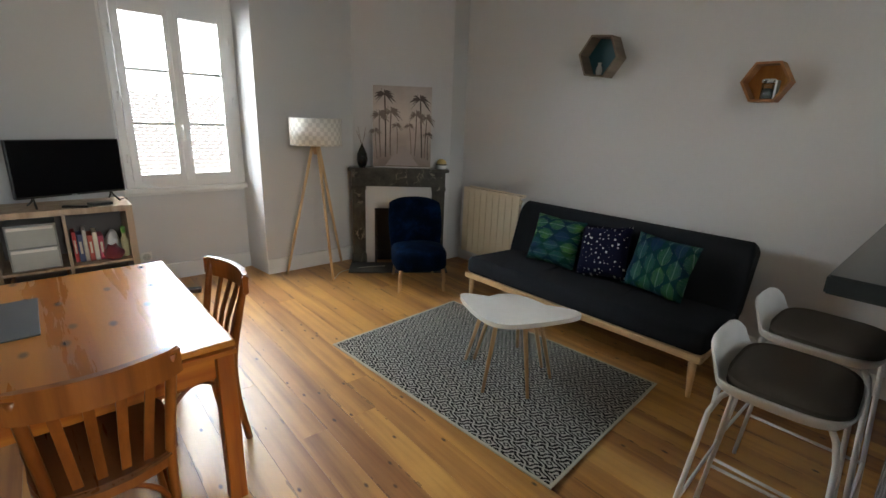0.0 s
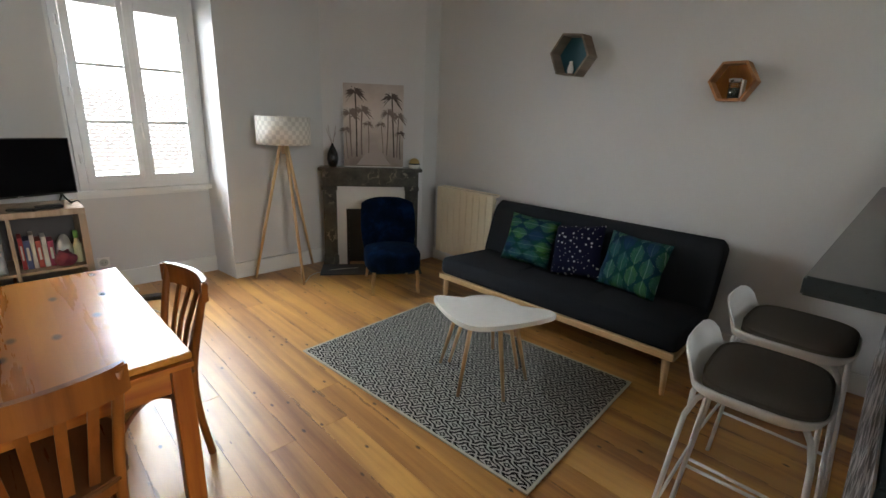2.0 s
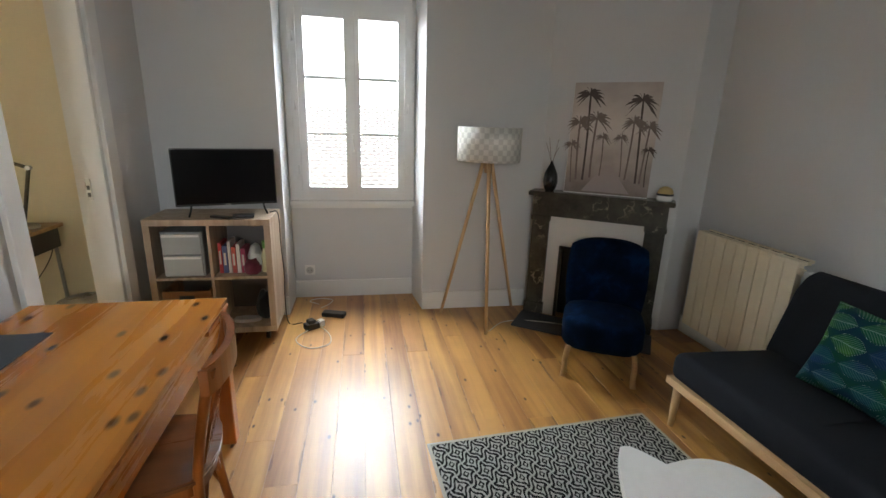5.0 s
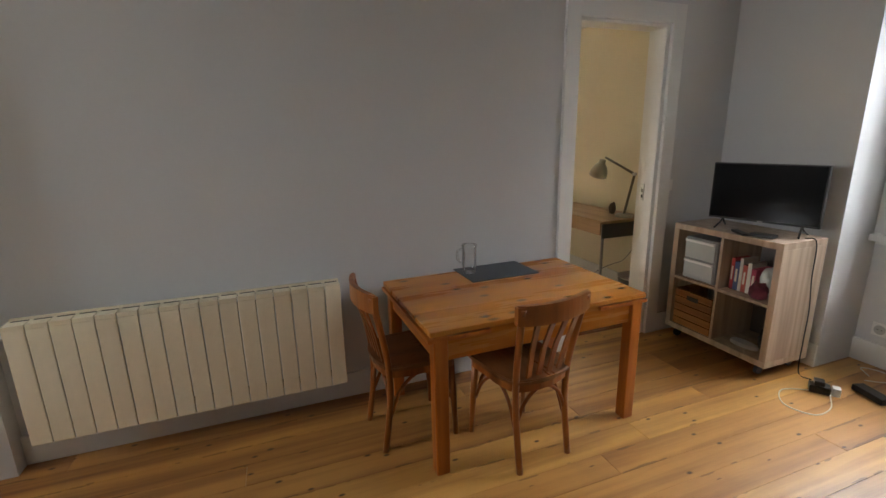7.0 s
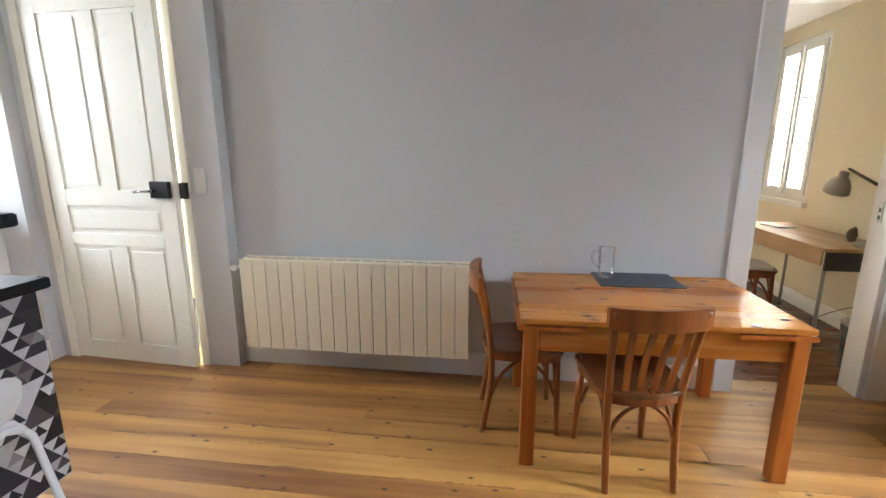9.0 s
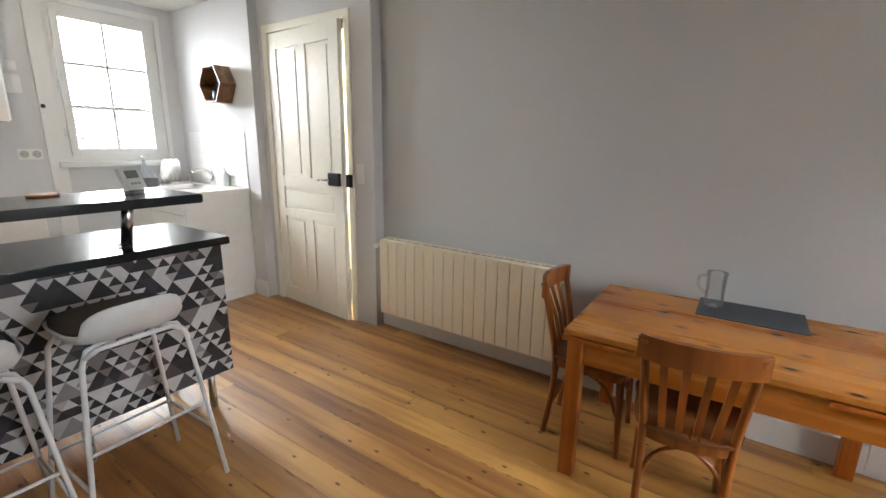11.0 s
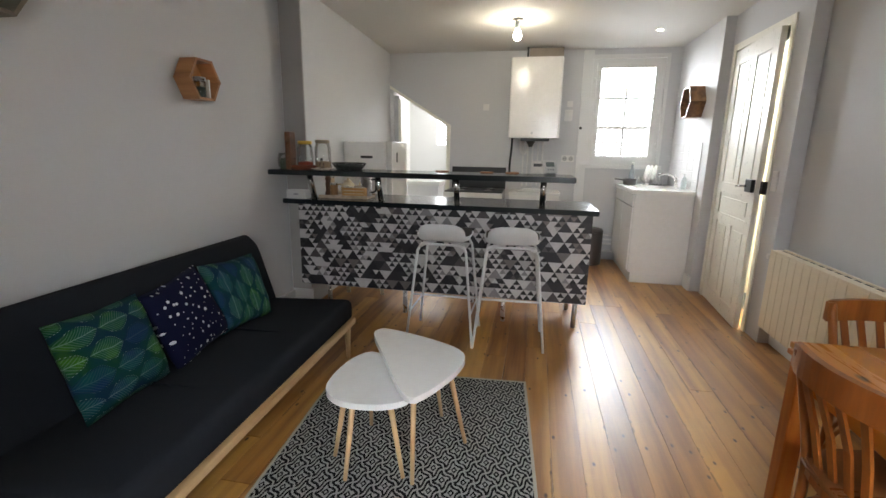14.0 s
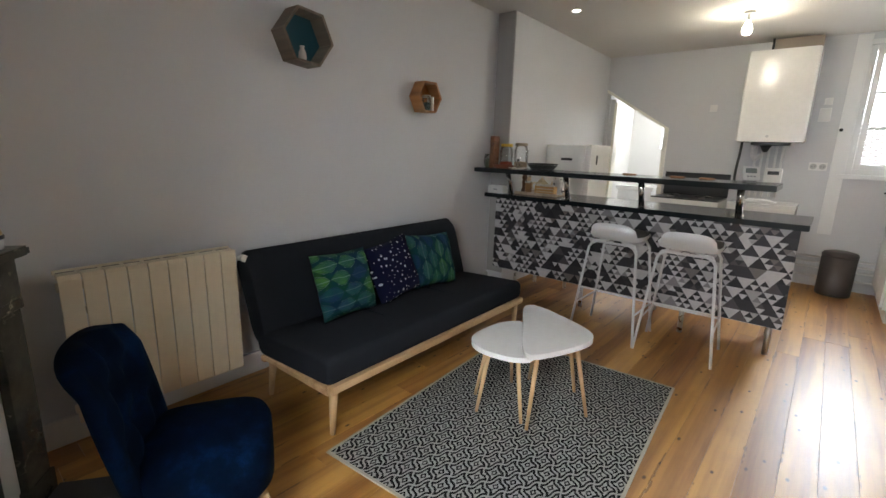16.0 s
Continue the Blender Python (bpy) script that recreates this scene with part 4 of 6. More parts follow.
for j in range(rows_ + 1):
    t = j / rows_
    z = 0.30 + t * 0.53
    half = 0.225 + 0.025 * math.sin(t * math.pi * 0.9) + 0.01 * t
    lean = 0.17 + 0.10 * t + (0.03 * ((t - 0.85) / 0.15) if t > 0.85 else 0)
    fr_, re_ = [], []
    for i in range(cols + 1):
        u = 2 * i / cols - 1
        drop = 0.05 * abs(u) ** 3 * t
        wrap = -0.055 * u * u
        thick = 0.10 * (1 - 0.55 * abs(u) ** 6) * (1 - 0.25 * t)
        puff = 0.026 * math.cos(u * 3 * math.pi) * math.cos(t * 3.2 * math.pi) * (1 - abs(u) ** 4)
        fr_.append(bm.verts.new((u * half, lean + wrap - thick / 2 - puff, z - drop)))
        re_.append(bm.verts.new((u * half, lean + wrap + thick / 2, z - drop)))
    front.append(fr_)
    rear.append(re_)
for g, flip in ((front, False), (rear, True)):
    for j in range(rows_):
        for i in range(cols):
            q = (g[j][i], g[j][i + 1], g[j + 1][i + 1], g[j + 1][i])
            bm.faces.new(q[::-1] if flip else q).smooth = True
for j in range(rows_):
    bm.faces.new((front[j][0], front[j + 1][0], rear[j + 1][0], rear[j][0])).smooth = True
    bm.faces.new((front[j][-1], rear[j][-1], rear[j + 1][-1], front[j + 1][-1])).smooth = True
for i in range(cols):
    bm.faces.new((front[-1][i], front[-1][i + 1], rear[-1][i + 1], rear[-1][i])).smooth = True
    bm.faces.new((front[0][i], rear[0][i], rear[0][i + 1], front[0][i + 1])).smooth = True
part("backrest", bm, VELVET, sl)
for j, zz in enumerate((0.52, 0.64, 0.74)):
    for u in ((-0.1, 0.1) if j % 2 else (-0.16, 0, 0.16)):
        part("button", lathe(B(), [(0.011, -0.004), (0.012, 0.002), (0.006, 0.007)], 10), VELVET, sl).matrix_basis = pose(u, 0.158 + (zz - 0.3) * 0.19, zz, 90, 0, 0)
for sxx in (-1, 1):
    leg = rod(B(), smooth_path([(sxx * 0.19, -0.27, 0.22), (sxx * 0.20, -0.29, 0.14), (sxx * 0.20, -0.27, 0.06), (sxx * 0.205, -0.29, 0.0)], 4), 0.017)
    part("leg", leg, OAK, sl)
    part("leg", tube(B(), (sxx * 0.20, 0.27, 0), (sxx * 0.18, 0.19, 0.23), 0.012, 0.018), OAK, sl)

sl.matrix_world = pose(cx, cy, 0, 0, 0, crz) @ Matrix.Diagonal((1.0, 0.92, 0.94, 1))

# dining table
tb = thing("dining_table", "knotty orange-brown pine dining table with draw leaves beneath", "table", 0.418, -2.42, 0, 1.2)
TH = 0.712
part("tabletop", cube(-0.385, 0.385, -0.588, 0.588, TH - 0.024, TH, bevel=0.006), PINE, tb)
for s in (-1, 1):
    part("lower_leaf", cube(-0.385, 0.385, s * 0.30, s * 0.597, TH - 0.052, TH - 0.032, bevel=0.005), PINEX, tb)
    part("apron", cube(-0.318, 0.318, s * 0.535, s * 0.555, TH - 0.15, TH - 0.054), PINEX, tb)
    part("apron", cube(s * 0.345, s * 0.367, -0.50, 0.50, TH - 0.15, TH - 0.026), PINE, tb)
    for q in (-1, 1):
        part("leg", cube(s * 0.32, s * 0.383, q * 0.505, q * 0.57, 0, TH - 0.026, bevel=0.010, seg=3), PINEZ, tb)

# bistro chairs
ch = thing("bistro_chair", "brown beech bistro chair with a slatted back tucked under the table", "chair", 0.716, -2.511, 0, -82, group="chairs at the dining table")
# local -y is the front
so = pebble([(-0.15, 0.18), (0.15, 0.18), (0.19, -0.05), (0.18, -0.18), (0, -0.205), (-0.18, -0.18), (-0.19, -0.05)], 5)
part("seat", prism(B(), so, 0.435, 0.458, 0.006), CHAIRSEAT, ch)
part("seat_ring", prism(B(), [(x * 0.94, y * 0.94) for x, y in so], 0.395, 0.435, 0.003), CHAIRWOOD, ch)
for s in (-1, 1):
    part("front_leg", tube(B(), (s * 0.17, -0.175, 0), (s * 0.155, -0.155, 0.43), 0.014, 0.019), CHAIRWOOD, ch)
    part("rear_leg", rod(B(), smooth_path([(s * 0.145, 0.20, 0), (s * 0.145, 0.165, 0.25), (s * 0.15, 0.165, 0.45), (s * 0.165, 0.20, 0.66), (s * 0.175, 0.235, 0.82)], 4), 0.016), CHAIRWOOD, ch)
    part("bent_brace", rod(B(), smooth_path([(s * 0.158, -0.158, 0.20), (s * 0.145, -0.10, 0.32), (s * 0.14, 0.0, 0.385), (s * 0.14, 0.10, 0.32), (s * 0.145, 0.165, 0.18)], 4), 0.009), CHAIRWOOD, ch)
for yy in (-0.16, 0.165):
    part("bent_brace", rod(B(), smooth_path([(-0.15, yy, 0.20), (-0.10, yy, 0.33), (0, yy, 0.39), (0.10, yy, 0.33), (0.15, yy, 0.20)], 4), 0.009), CHAIRWOOD, ch)
# curved top rail
bm = B()
outer, inner = [], []
for k in range(13):
    u = 2 * k / 12 - 1
    y = 0.222 + 0.045 * (1 - u * u)
    outer.append((u * 0.20, y + 0.012))
    inner.append((u * 0.20, y - 0.012))
prism(bm, outer + inner[::-1], 0.745, 0.835, 0.006)
part("top_rail", bm, CHAIRWOOD, ch)
for u in (-0.56, -0.19, 0.19, 0.56):
    y = 0.222 + 0.045 * (1 - u * u)
    bm = B()
    pts = [(u * 0.155, 0.172, 0.452), (u * 0.175, 0.205, 0.60), (u * 0.195, y - 0.002, 0.752)]
    for a, b in zip(pts, pts[1:]):
        va = [bm.verts.new(Vector(a) + Vector(d)) for d in ((-0.013, -0.005, 0), (0.013, -0.005, 0), (0.013, 0.005, 0), (-0.013, 0.005, 0))]
        vb = [bm.verts.new(Vector(b) + Vector(d)) for d in ((-0.013, -0.005, 0), (0.013, -0.005, 0), (0.013, 0.005, 0), (-0.013, 0.005, 0))]
        for i in range(4):
            bm.faces.new((va[i], va[(i + 1) % 4], vb[(i + 1) % 4], vb[i]))
    part("slat", bm, CHAIRWOOD, ch)
ch2 = copy_thing(ch, pose(0.395, -2.97, 0, 0, 0, 184))

# slate mat and jug
solo("place_mat", cube(-0.14, 0.14, -0.215, 0.215, 0, 0.005, bevel=0.0015), SLATE, "dark slate-grey place mat on the pine table", "place mat", 0.14, -2.35, TH + 0.0005, 1)
jug = thing("glass_jug", "clear glass jug standing on the slate mat", "jug", 0.105, -2.505, TH + 0.006)
part("body", lathe(B(), [(0.040, 0), (0.043, 0.004), (0.042, 0.09), (0.043, 0.155), (0.047, 0.168)], 28), JARGLASS, jug)
part("handle", rod(B(), smooth_path([(0, -0.043, 0.145), (0, -0.072, 0.138), (0, -0.075, 0.09), (0, -0.042, 0.055)], 4), 0.006), JARGLASS, jug)

# ---- bar ----
TRI = Mat("triangle_print_panel", (0.6, 0.6, 0.6), 0.5)
tx, ty, tz = TRI.split()


def triangles(h, w, ou, ov, seed):
    """A lattice of triangles: whether one points up, and its random value."""
    tv = TRI.math("ADD", TRI.math("DIVIDE", tz, h), ov)
    trow = TRI.math("FLOOR", tv)
    tu = TRI.math("ADD", TRI.math("ADD", TRI.math("DIVIDE", tx, w), ou), TRI.math("MULTIPLY", TRI.math("MODULO", trow, 2.0), 0.5))
    across = TRI.math("MULTIPLY", TRI.math("ABSOLUTE", TRI.math("SUBTRACT", TRI.math("FRACT", tu), 0.5)), 2.0)
    up = TRI.math("LESS_THAN", across, TRI.math("SUBTRACT", 1.0, TRI.math("FRACT", tv)))
    idn = TRI.math("ADD", TRI.math("MULTIPLY", TRI.math("FLOOR", TRI.math("ADD", tu, 0.5)), 2.0), 1.0)
    idu = TRI.math("MULTIPLY", TRI.math("FLOOR", tu), 2.0)
    ident = TRI.math("ADD", TRI.math("MULTIPLY", up, idu), TRI.math("MULTIPLY", TRI.math("SUBTRACT", 1.0, up), idn))
    wt = TRI.n.new("ShaderNodeTexWhiteNoise")
    TRI.link(TRI.join(ident, trow, seed), wt.inputs["Vector"])
    sides = [TRI.ramp(wt.outputs["Value"], tones, "CONSTANT") for tones in (PALE, DARK)]
    return TRI.mix(up, *sides), wt.outputs["Color"]


DARK = [(0.0, (0.006, 0.005, 0.008)), (0.50, (0.022, 0.019, 0.026)), (0.72, (0.075, 0.062, 0.066)), (0.86, (0.25, 0.235, 0.24)), (0.94, (0.60, 0.575, 0.575))]
PALE = [(0.0, (0.60, 0.575, 0.575)), (0.62, (0.42, 0.395, 0.39)), (0.75, (0.17, 0.145, 0.14)), (0.83, (0.02, 0.018, 0.022))]
fine, _ = triangles(0.0405, 0.058, 200.0, 50.0, 3.0)
coarse, draw_ = triangles(0.081, 0.116, 100.0, 25.0, 8.0)
# about half of the large triangles are one tone, the rest are cut in four
whole = TRI.math("GREATER_THAN", TRI.split(draw_)[1], 0.56)
mott = TRI.noise(30, 4)
TRI.color(TRI.mix(0.35, TRI.mix(whole, fine, coarse), TRI.mix(mott, (0.1, 0.1, 0.1), (1, 1, 1)), "MULTIPLY"))
TRI = TRI.m
bar = thing("breakfast_bar", "breakfast bar clad in a triangle-print panel with two charcoal worktops", "bar counter", 2.62, -5.05, 0)
part("front_panel", cube(-1.24, 1.182, 0.378, 0.395, 0.240, 0.945), TRI, bar, "black, grey and white triangle-print panel")
part("lower_worktop", prism(B(), [(-1.282, -0.24), (1.13, -0.24), (1.13, 0.268), (1.318, 0.268), (1.318, 0.41), (-1.282, 0.41)], 0.946, 0.986, 0.004), COUNTER, bar, "charcoal laminate worktop")
part("upper_worktop", prism(B(), [(-1.08, 0.13), (1.13, 0.13), (1.13, 0.268), (1.33, 0.268), (1.335, 0.58), (-1.08, 0.58)], 1.198, 1.238, 0.004), COUNTER, bar, "charcoal laminate raised worktop")
for xx in (1.76, 2.445, 3.10, 3.71):
    p = part("post", tube(B(), (xx - 2.62, 0.275, 0.988), (xx - 2.62, 0.355, 1.198), 0.024, n=20), CHROME, bar, "slanted chrome post")
    part("flange", tube(B(), (xx - 2.62, 0.2745, 0.9865), (xx - 2.62, 0.2765, 0.994), 0.036, n=20), CHROME, p)
for a, b in ((-1.225, -0.47), (-0.468, 0.302), (0.304, 1.12)):
    c = part("carcass", cube(a, b, -0.20, 0.377, 0.247, 0.944, bevel=0.002), WHITE, bar)
    m = (a + b) / 2
    for q, r in ((a + 0.003, m - 0.002), (m + 0.002, b - 0.003)):
        d = part("cupboard_door", cube(q, r, -0.22, -0.201, 0.25, 0.932, bevel=0.003), WHITE, bar)
        part("handle", cube((q + r) / 2 - 0.06, (q + r) / 2 + 0.06, -0.238, -0.222, 0.88, 0.892, bevel=0.004), STEEL, d)
for xx, yy in ((1.45, 0.28), (2.03, 0.27), (2.89, 0.27), (3.60, 0.27), (1.48, -0.15), (2.35, -0.15), (3.25, -0.15), (3.6, -0.15)):
    part("leg", tube(B(), (xx - 2.62, yy, 0), (xx - 2.62, yy, 0.247), 0.02, n=14), STEEL, bar, "brushed steel leg")

# stools
st = thing("bar_stool", "white tubular bar stool with a taupe seat pad", "stool", 2.46, -4.41, 0, 0, group="stools at the bar")
# local +y is the back of the sitter
STOOLW = plain("white_stool_lacquer", (0.66, 0.66, 0.66), 0.3)
SZ = 0.798
bm = B()
N = 36
rings = []
for j, (s, z) in enumerate(((0.05, SZ - 0.03), (0.7, SZ - 0.03), (0.93, SZ - 0.022), (1.0, SZ), (1.02, SZ + 0.012))):
    ring = []
    for k in range(N):
        a = 2 * math.pi * k / N
        c, s_ = math.cos(a), math.sin(a)
        rise = 0.0
        out = 1.0
        if j >= 3:
            rise = 0.092 * max(0.0, (s_ - 0.66) / 0.34) ** 0.55 if s_ > 0.66 else 0.0
            rise *= 1.0 if j == 4 else 0.55
            out = 1.0 + (0.10 if j == 4 else 0.05) * (rise / 0.115)
        ring.append(bm.verts.new((0.195 * s * math.copysign(abs(c) ** 0.56, c) * out, 0.02 + 0.205 * s * math.copysign(abs(s_) ** 0.56, s_) * out, z + rise)))
    rings.append(ring)
for a, b in zip(rings, rings[1:]):
    for k in range(N):
        bm.faces.new((a[k], a[(k + 1) % N], b[(k + 1) % N], b[k])).smooth = True
bm.faces.new(rings[0][::-1])
sh = part("shell", bm, STOOLW, st, "white moulded shell with a low back lip")
so_ = sh.modifiers.new("wall", "SOLIDIFY")
so_.thickness, so_.offset = 0.008, 1.0
part("seat_pad", turned(blob(B(), 0.370, 0.355, SZ - 0.004, SZ + 0.034, 0.006), pose(0, 0.0, 0)), SEATPAD, st, "taupe fabric seat pad")
R = 0.0095
for s in (-1, 1):
    part("leg", rod(B(), [(s * 0.245, 0.255, 0.0), (s * 0.175, 0.185, SZ - 0.10), (s * 0.15, 0.165, SZ - 0.05), (s * 0.05, 0.12, SZ - 0.036)], R), STOOLW, st)
    part("leg", rod(B(), [(s * 0.245, -0.225, 0.0), (s * 0.175, -0.165, SZ - 0.10), (s * 0.15, -0.15, SZ - 0.05), (s * 0.05, -0.11, SZ - 0.036)], R), STOOLW, st)
    part("side_rail", rod(B(), [(s * 0.222, 0.232, 0.24), (s * 0.222, -0.205, 0.24)], 0.0065), STOOLW, st)
part("foot_rail", rod(B(), [(-0.222, -0.205, 0.245), (0.222, -0.205, 0.245)], 0.0065), STOOLW, st)
part("back_rail", rod(B(), [(-0.205, 0.215, 0.37), (0.205, 0.215, 0.37)], 0.0065), STOOLW, st)
part("seat_rail", rod(B(), [(-0.165, 0.175, SZ - 0.075), (-0.12, 0.185, SZ - 0.05), (0.12, 0.185, SZ - 0.05), (0.165, 0.175, SZ - 0.075)], R), STOOLW, st)
st.matrix_world = pose(2.46, -4.41, 0) @ Matrix.Diagonal((1.02, 0.92, 1, 1))
copy_thing(st, pose(1.965, -4.41, 0, 0, 0, 3) @ Matrix.Diagonal((1.02, 0.92, 1, 1)))

# ---- television corner ----
cab = thing("shelf_unit", "washed-oak cube shelf unit with four filled compartments", "shelf", 0.42, -0.645, 0.0)
cw, cd, c0, c1 = 0.38, 0.195, 0.075, 0.865
for n, b in (("top", (-cw, cw, -cd, cd, c1 - 0.04, c1)), ("bottom", (-cw, cw, -cd, cd, c0, c0 + 0.04)), ("side", (-cw, -cw + 0.04, -cd, cd, c0 + 0.04, c1 - 0.04)), ("side", (cw - 0.04, cw, -cd, cd, c0 + 0.04, c1 - 0.04)),
             ("divider", (-0.009, 0.009, -cd, cd - 0.01, c0 + 0.04, c1 - 0.04)), ("shelf", (-cw + 0.04, -0.009, -cd, cd - 0.01, 0.462, 0.48)), ("shelf", (0.009, cw - 0.04, -cd, cd - 0.01, 0.462, 0.48))):
    part(n, cube(*b, bevel=0.002), WASHOAK, cab)
part("back_panel", cube(-cw + 0.04, cw - 0.04, cd - 0.01, cd, c0 + 0.04, c1 - 0.04), plain("grey_back_board", (0.16, 0.14, 0.13), 0.7), cab)
for sx_ in (-1, 1):
    for sy_ in (-1, 1):
        part("castor", tube(B(), (sx_ * 0.31 - 0.012, sy_ * 0.14, 0.029), (sx_ * 0.31 + 0.012, sy_ * 0.14, 0.029), 0.029, n=16), BLACK, cab)
        part("castor_plate", cube(sx_ * 0.31 - 0.02, sx_ * 0.31 + 0.02, sy_ * 0.14 - 0.02, sy_ * 0.14 + 0.02, 0.058, 0.0755), STEEL, cab)
FROST = plain("frosted_plastic", (0.40, 0.42, 0.42), 0.3)
dr = thing("drawer_tower", "small frosted plastic drawer tower inside the shelf unit", "drawers", 0.25, -0.68, 0.4805)
part("case", cube(-0.125, 0.125, -0.13, 0.14, 0, 0.30, bevel=0.006), plain("grey_plastic_case", (0.25, 0.26, 0.26), 0.4), dr)
for z in (0.01, 0.155):
    d = part("drawer", cube(-0.115, 0.115, -0.145, -0.131, z, z + 0.135, bevel=0.005), FROST, dr)
    part("drawer_lip", cube(-0.11, 0.11, -0.158, -0.1455, z + 0.115, z + 0.133, bevel=0.003), WHITEPLASTIC, d)
CRATE = wood("brown_crate_wood", (0.17, 0.065, 0.016), (0.34, 0.145, 0.042), 0.45, 0, 12)
crate = thing("wooden_crate", "honey-brown slatted crate inside the shelf unit", "crate", 0.25, -0.67, 0.1155)
for k in range(5):
    part("slat", cube(-0.15, 0.15, -0.165, -0.150, 0.003 + k * 0.054, 0.053 + k * 0.054, bevel=0.004), CRATE, crate)
for sx_ in (-1, 1):
    part("side", cube(sx_ * 0.15, sx_ * 0.136, -0.149, 0.15, 0, 0.272), CRATE, crate)
part("grip", cube(-0.045, 0.045, -0.169, -0.1655, 0.21, 0.24, bevel=0.001), DARKGAP, crate)
px_ = 0.445
for i, (w_, h_, c_) in enumerate(((0.022, 0.21, (0.45, 0.05, 0.05)), (0.03, 0.19, (0.10, 0.12, 0.25)), (0.02, 0.22, (0.62, 0.58, 0.52)), (0.028, 0.18, (0.50, 0.10, 0.07)), (0.024, 0.20, (0.70, 0.66, 0.60)), (0.03, 0.17, (0.40, 0.05, 0.10)))):
    bk = thing("book", "upright paperback with a coloured spine in the shelf unit", "book", px_ + w_ / 2, -0.69, 0.4805, group="books in the shelf unit")
    part("cover", cube(-w_ / 2, w_ / 2, -0.07, 0.07, 0, h_, bevel=0.002), plain("book_cover", c_, 0.5), bk)
    part("title_bar", cube(-w_ * 0.22, w_ * 0.22, -0.0712, -0.0702, h_ * 0.3, h_ * 0.75), plain("spine_mark", (0.7, 0.66, 0.55), 0.6), bk)
    px_ += w_ + 0.003


def crumple(w, d, h, seed):
    """A slumped bag."""
    bm = B()
    bmesh.ops.create_icosphere(bm, subdivisions=3, radius=1.0)
    for v in bm.verts:
        q = v.co.copy()
        k = 1 + 0.28 * noise.noise(q * 1.8 + Vector((seed, 0, 0))) + 0.12 * noise.noise(q * 5 + Vector((0, seed, 0)))
        v.co = Vector((q.x * w * k, q.y * d * k, max(0.0, (q.z * 0.9 + 0.55) * h * k)))
    for f in bm.faces:
        f.smooth = True
    return bm


solo("plastic_bag", crumple(0.052, 0.055, 0.125, 3), plain("pale_bag_plastic", (0.62, 0.64, 0.62), 0.3), "crumpled pale plastic bag in the shelf unit", "bag", 0.66, -0.71, 0.4805)
solo("cloth_bag", crumple(0.055, 0.05, 0.07, 8), cloth("dark_red_cloth", (0.18, 0.03, 0.05)), "folded dark red cloth bag in the shelf unit", "bag", 0.66, -0.78, 0.4805)
bo = thing("spray_bottle", "green and white household bottle in the shelf unit", "bottle", 0.735, -0.74, 0.4805)
part("body", lathe(B(), [(0.022, 0), (0.024, 0.01), (0.024, 0.12), (0.012, 0.15), (0.012, 0.17)], 16), plain("pale_yellow_plastic", (0.62, 0.60, 0.35), 0.35), bo)
part("cap", lathe(B(), [(0.014, 0.17), (0.014, 0.215), (0.008, 0.22)], 14), plain("green_cap", (0.18, 0.42, 0.10), 0.35), bo)
shoe = B()
prism(shoe, pebble([(-0.05, -0.03), (0.06, -0.035), (0.12, 0.0), (0.06, 0.035), (-0.05, 0.03)], 5), 0, 0.025, 0.004)
solo("tray", shoe, WHITEPLASTIC, "pale plastic tray lying in the lower compartment", "tray", 0.56, -0.73, 0.1155, 0)
solo("dark_bag", crumple(0.06, 0.07, 0.13, 5), cloth("black_cloth", (0.02, 0.02, 0.022)), "black fabric bag slumped in the lower compartment", "bag", 0.70, -0.66, 0.1155)

tvx = thing("television", "flat black television on two splayed feet", "television", 0.505, -0.635, 0.8655, 16)
part("housing", cube(-0.31, 0.31, -0.012, 0.03, 0.06, 0.432, bevel=0.006), BLACK, tvx)
part("screen", cube(-0.302, 0.302, -0.0145, -0.0122, 0.074, 0.425), SCREEN, tvx, "glossy black screen")
part("chin_mark", cube(-0.015, 0.015, -0.0135, -0.0121, 0.063, 0.069), STEEL, tvx)
for s in (-1, 1):
    for q in (-1, 1):
        part("foot", rod(B(), [(s * 0.22, 0.0, 0.065), (s * 0.225, q * 0.03, 0.035), (s * 0.235, q * 0.085, 0.006)], 0.006), BLACK, tvx)
box_ = thing("set_top_box", "small black receiver with a remote beside the television", "receiver", 0.63, -0.775, 0.8655, 12)
part("case", cube(-0.065, 0.065, -0.035, 0.035, 0.002, 0.022, bevel=0.004), BLACK, box_)
part("foot", cube(-0.05, 0.05, -0.02, 0.02, 0, 0.0025), BLACK, box_)
solo("remote_control", cube(-0.02, 0.02, -0.075, 0.075, 0, 0.016, bevel=0.005), BLACK, "black remote control lying on the shelf unit", "remote", 0.50, -0.80, 0.8655, 62)
CABLEW = plain("white_cable", (0.66, 0.64, 0.58), 0.5)


def cable(name, pts, mat, label, r=0.0035):
    p0 = Vector(pts[0])
    return solo(name, rod(B(), smooth_path([Vector(p) - p0 for p in pts], 8), r, 6), mat, label, "cable", *p0)


cable("cable", [(0.76, -0.60, 0.87), (0.808, -0.57, 0.85), (0.812, -0.56, 0.62), (0.818, -0.54, 0.42), (0.812, -0.53, 0.20), (0.83, -0.55, 0.006), (0.94, -0.62, 0.03)], BLACK, "black cable hanging beside the shelf unit")
cable("cable", [(1.01, -0.68, 0.012), (0.92, -0.84, 0.004), (1.02, -0.98, 0.004), (1.15, -0.94, 0.004), (1.15, -0.80, 0.004), (1.08, -0.68, 0.02)], CABLEW, "white cable looped on the floor")
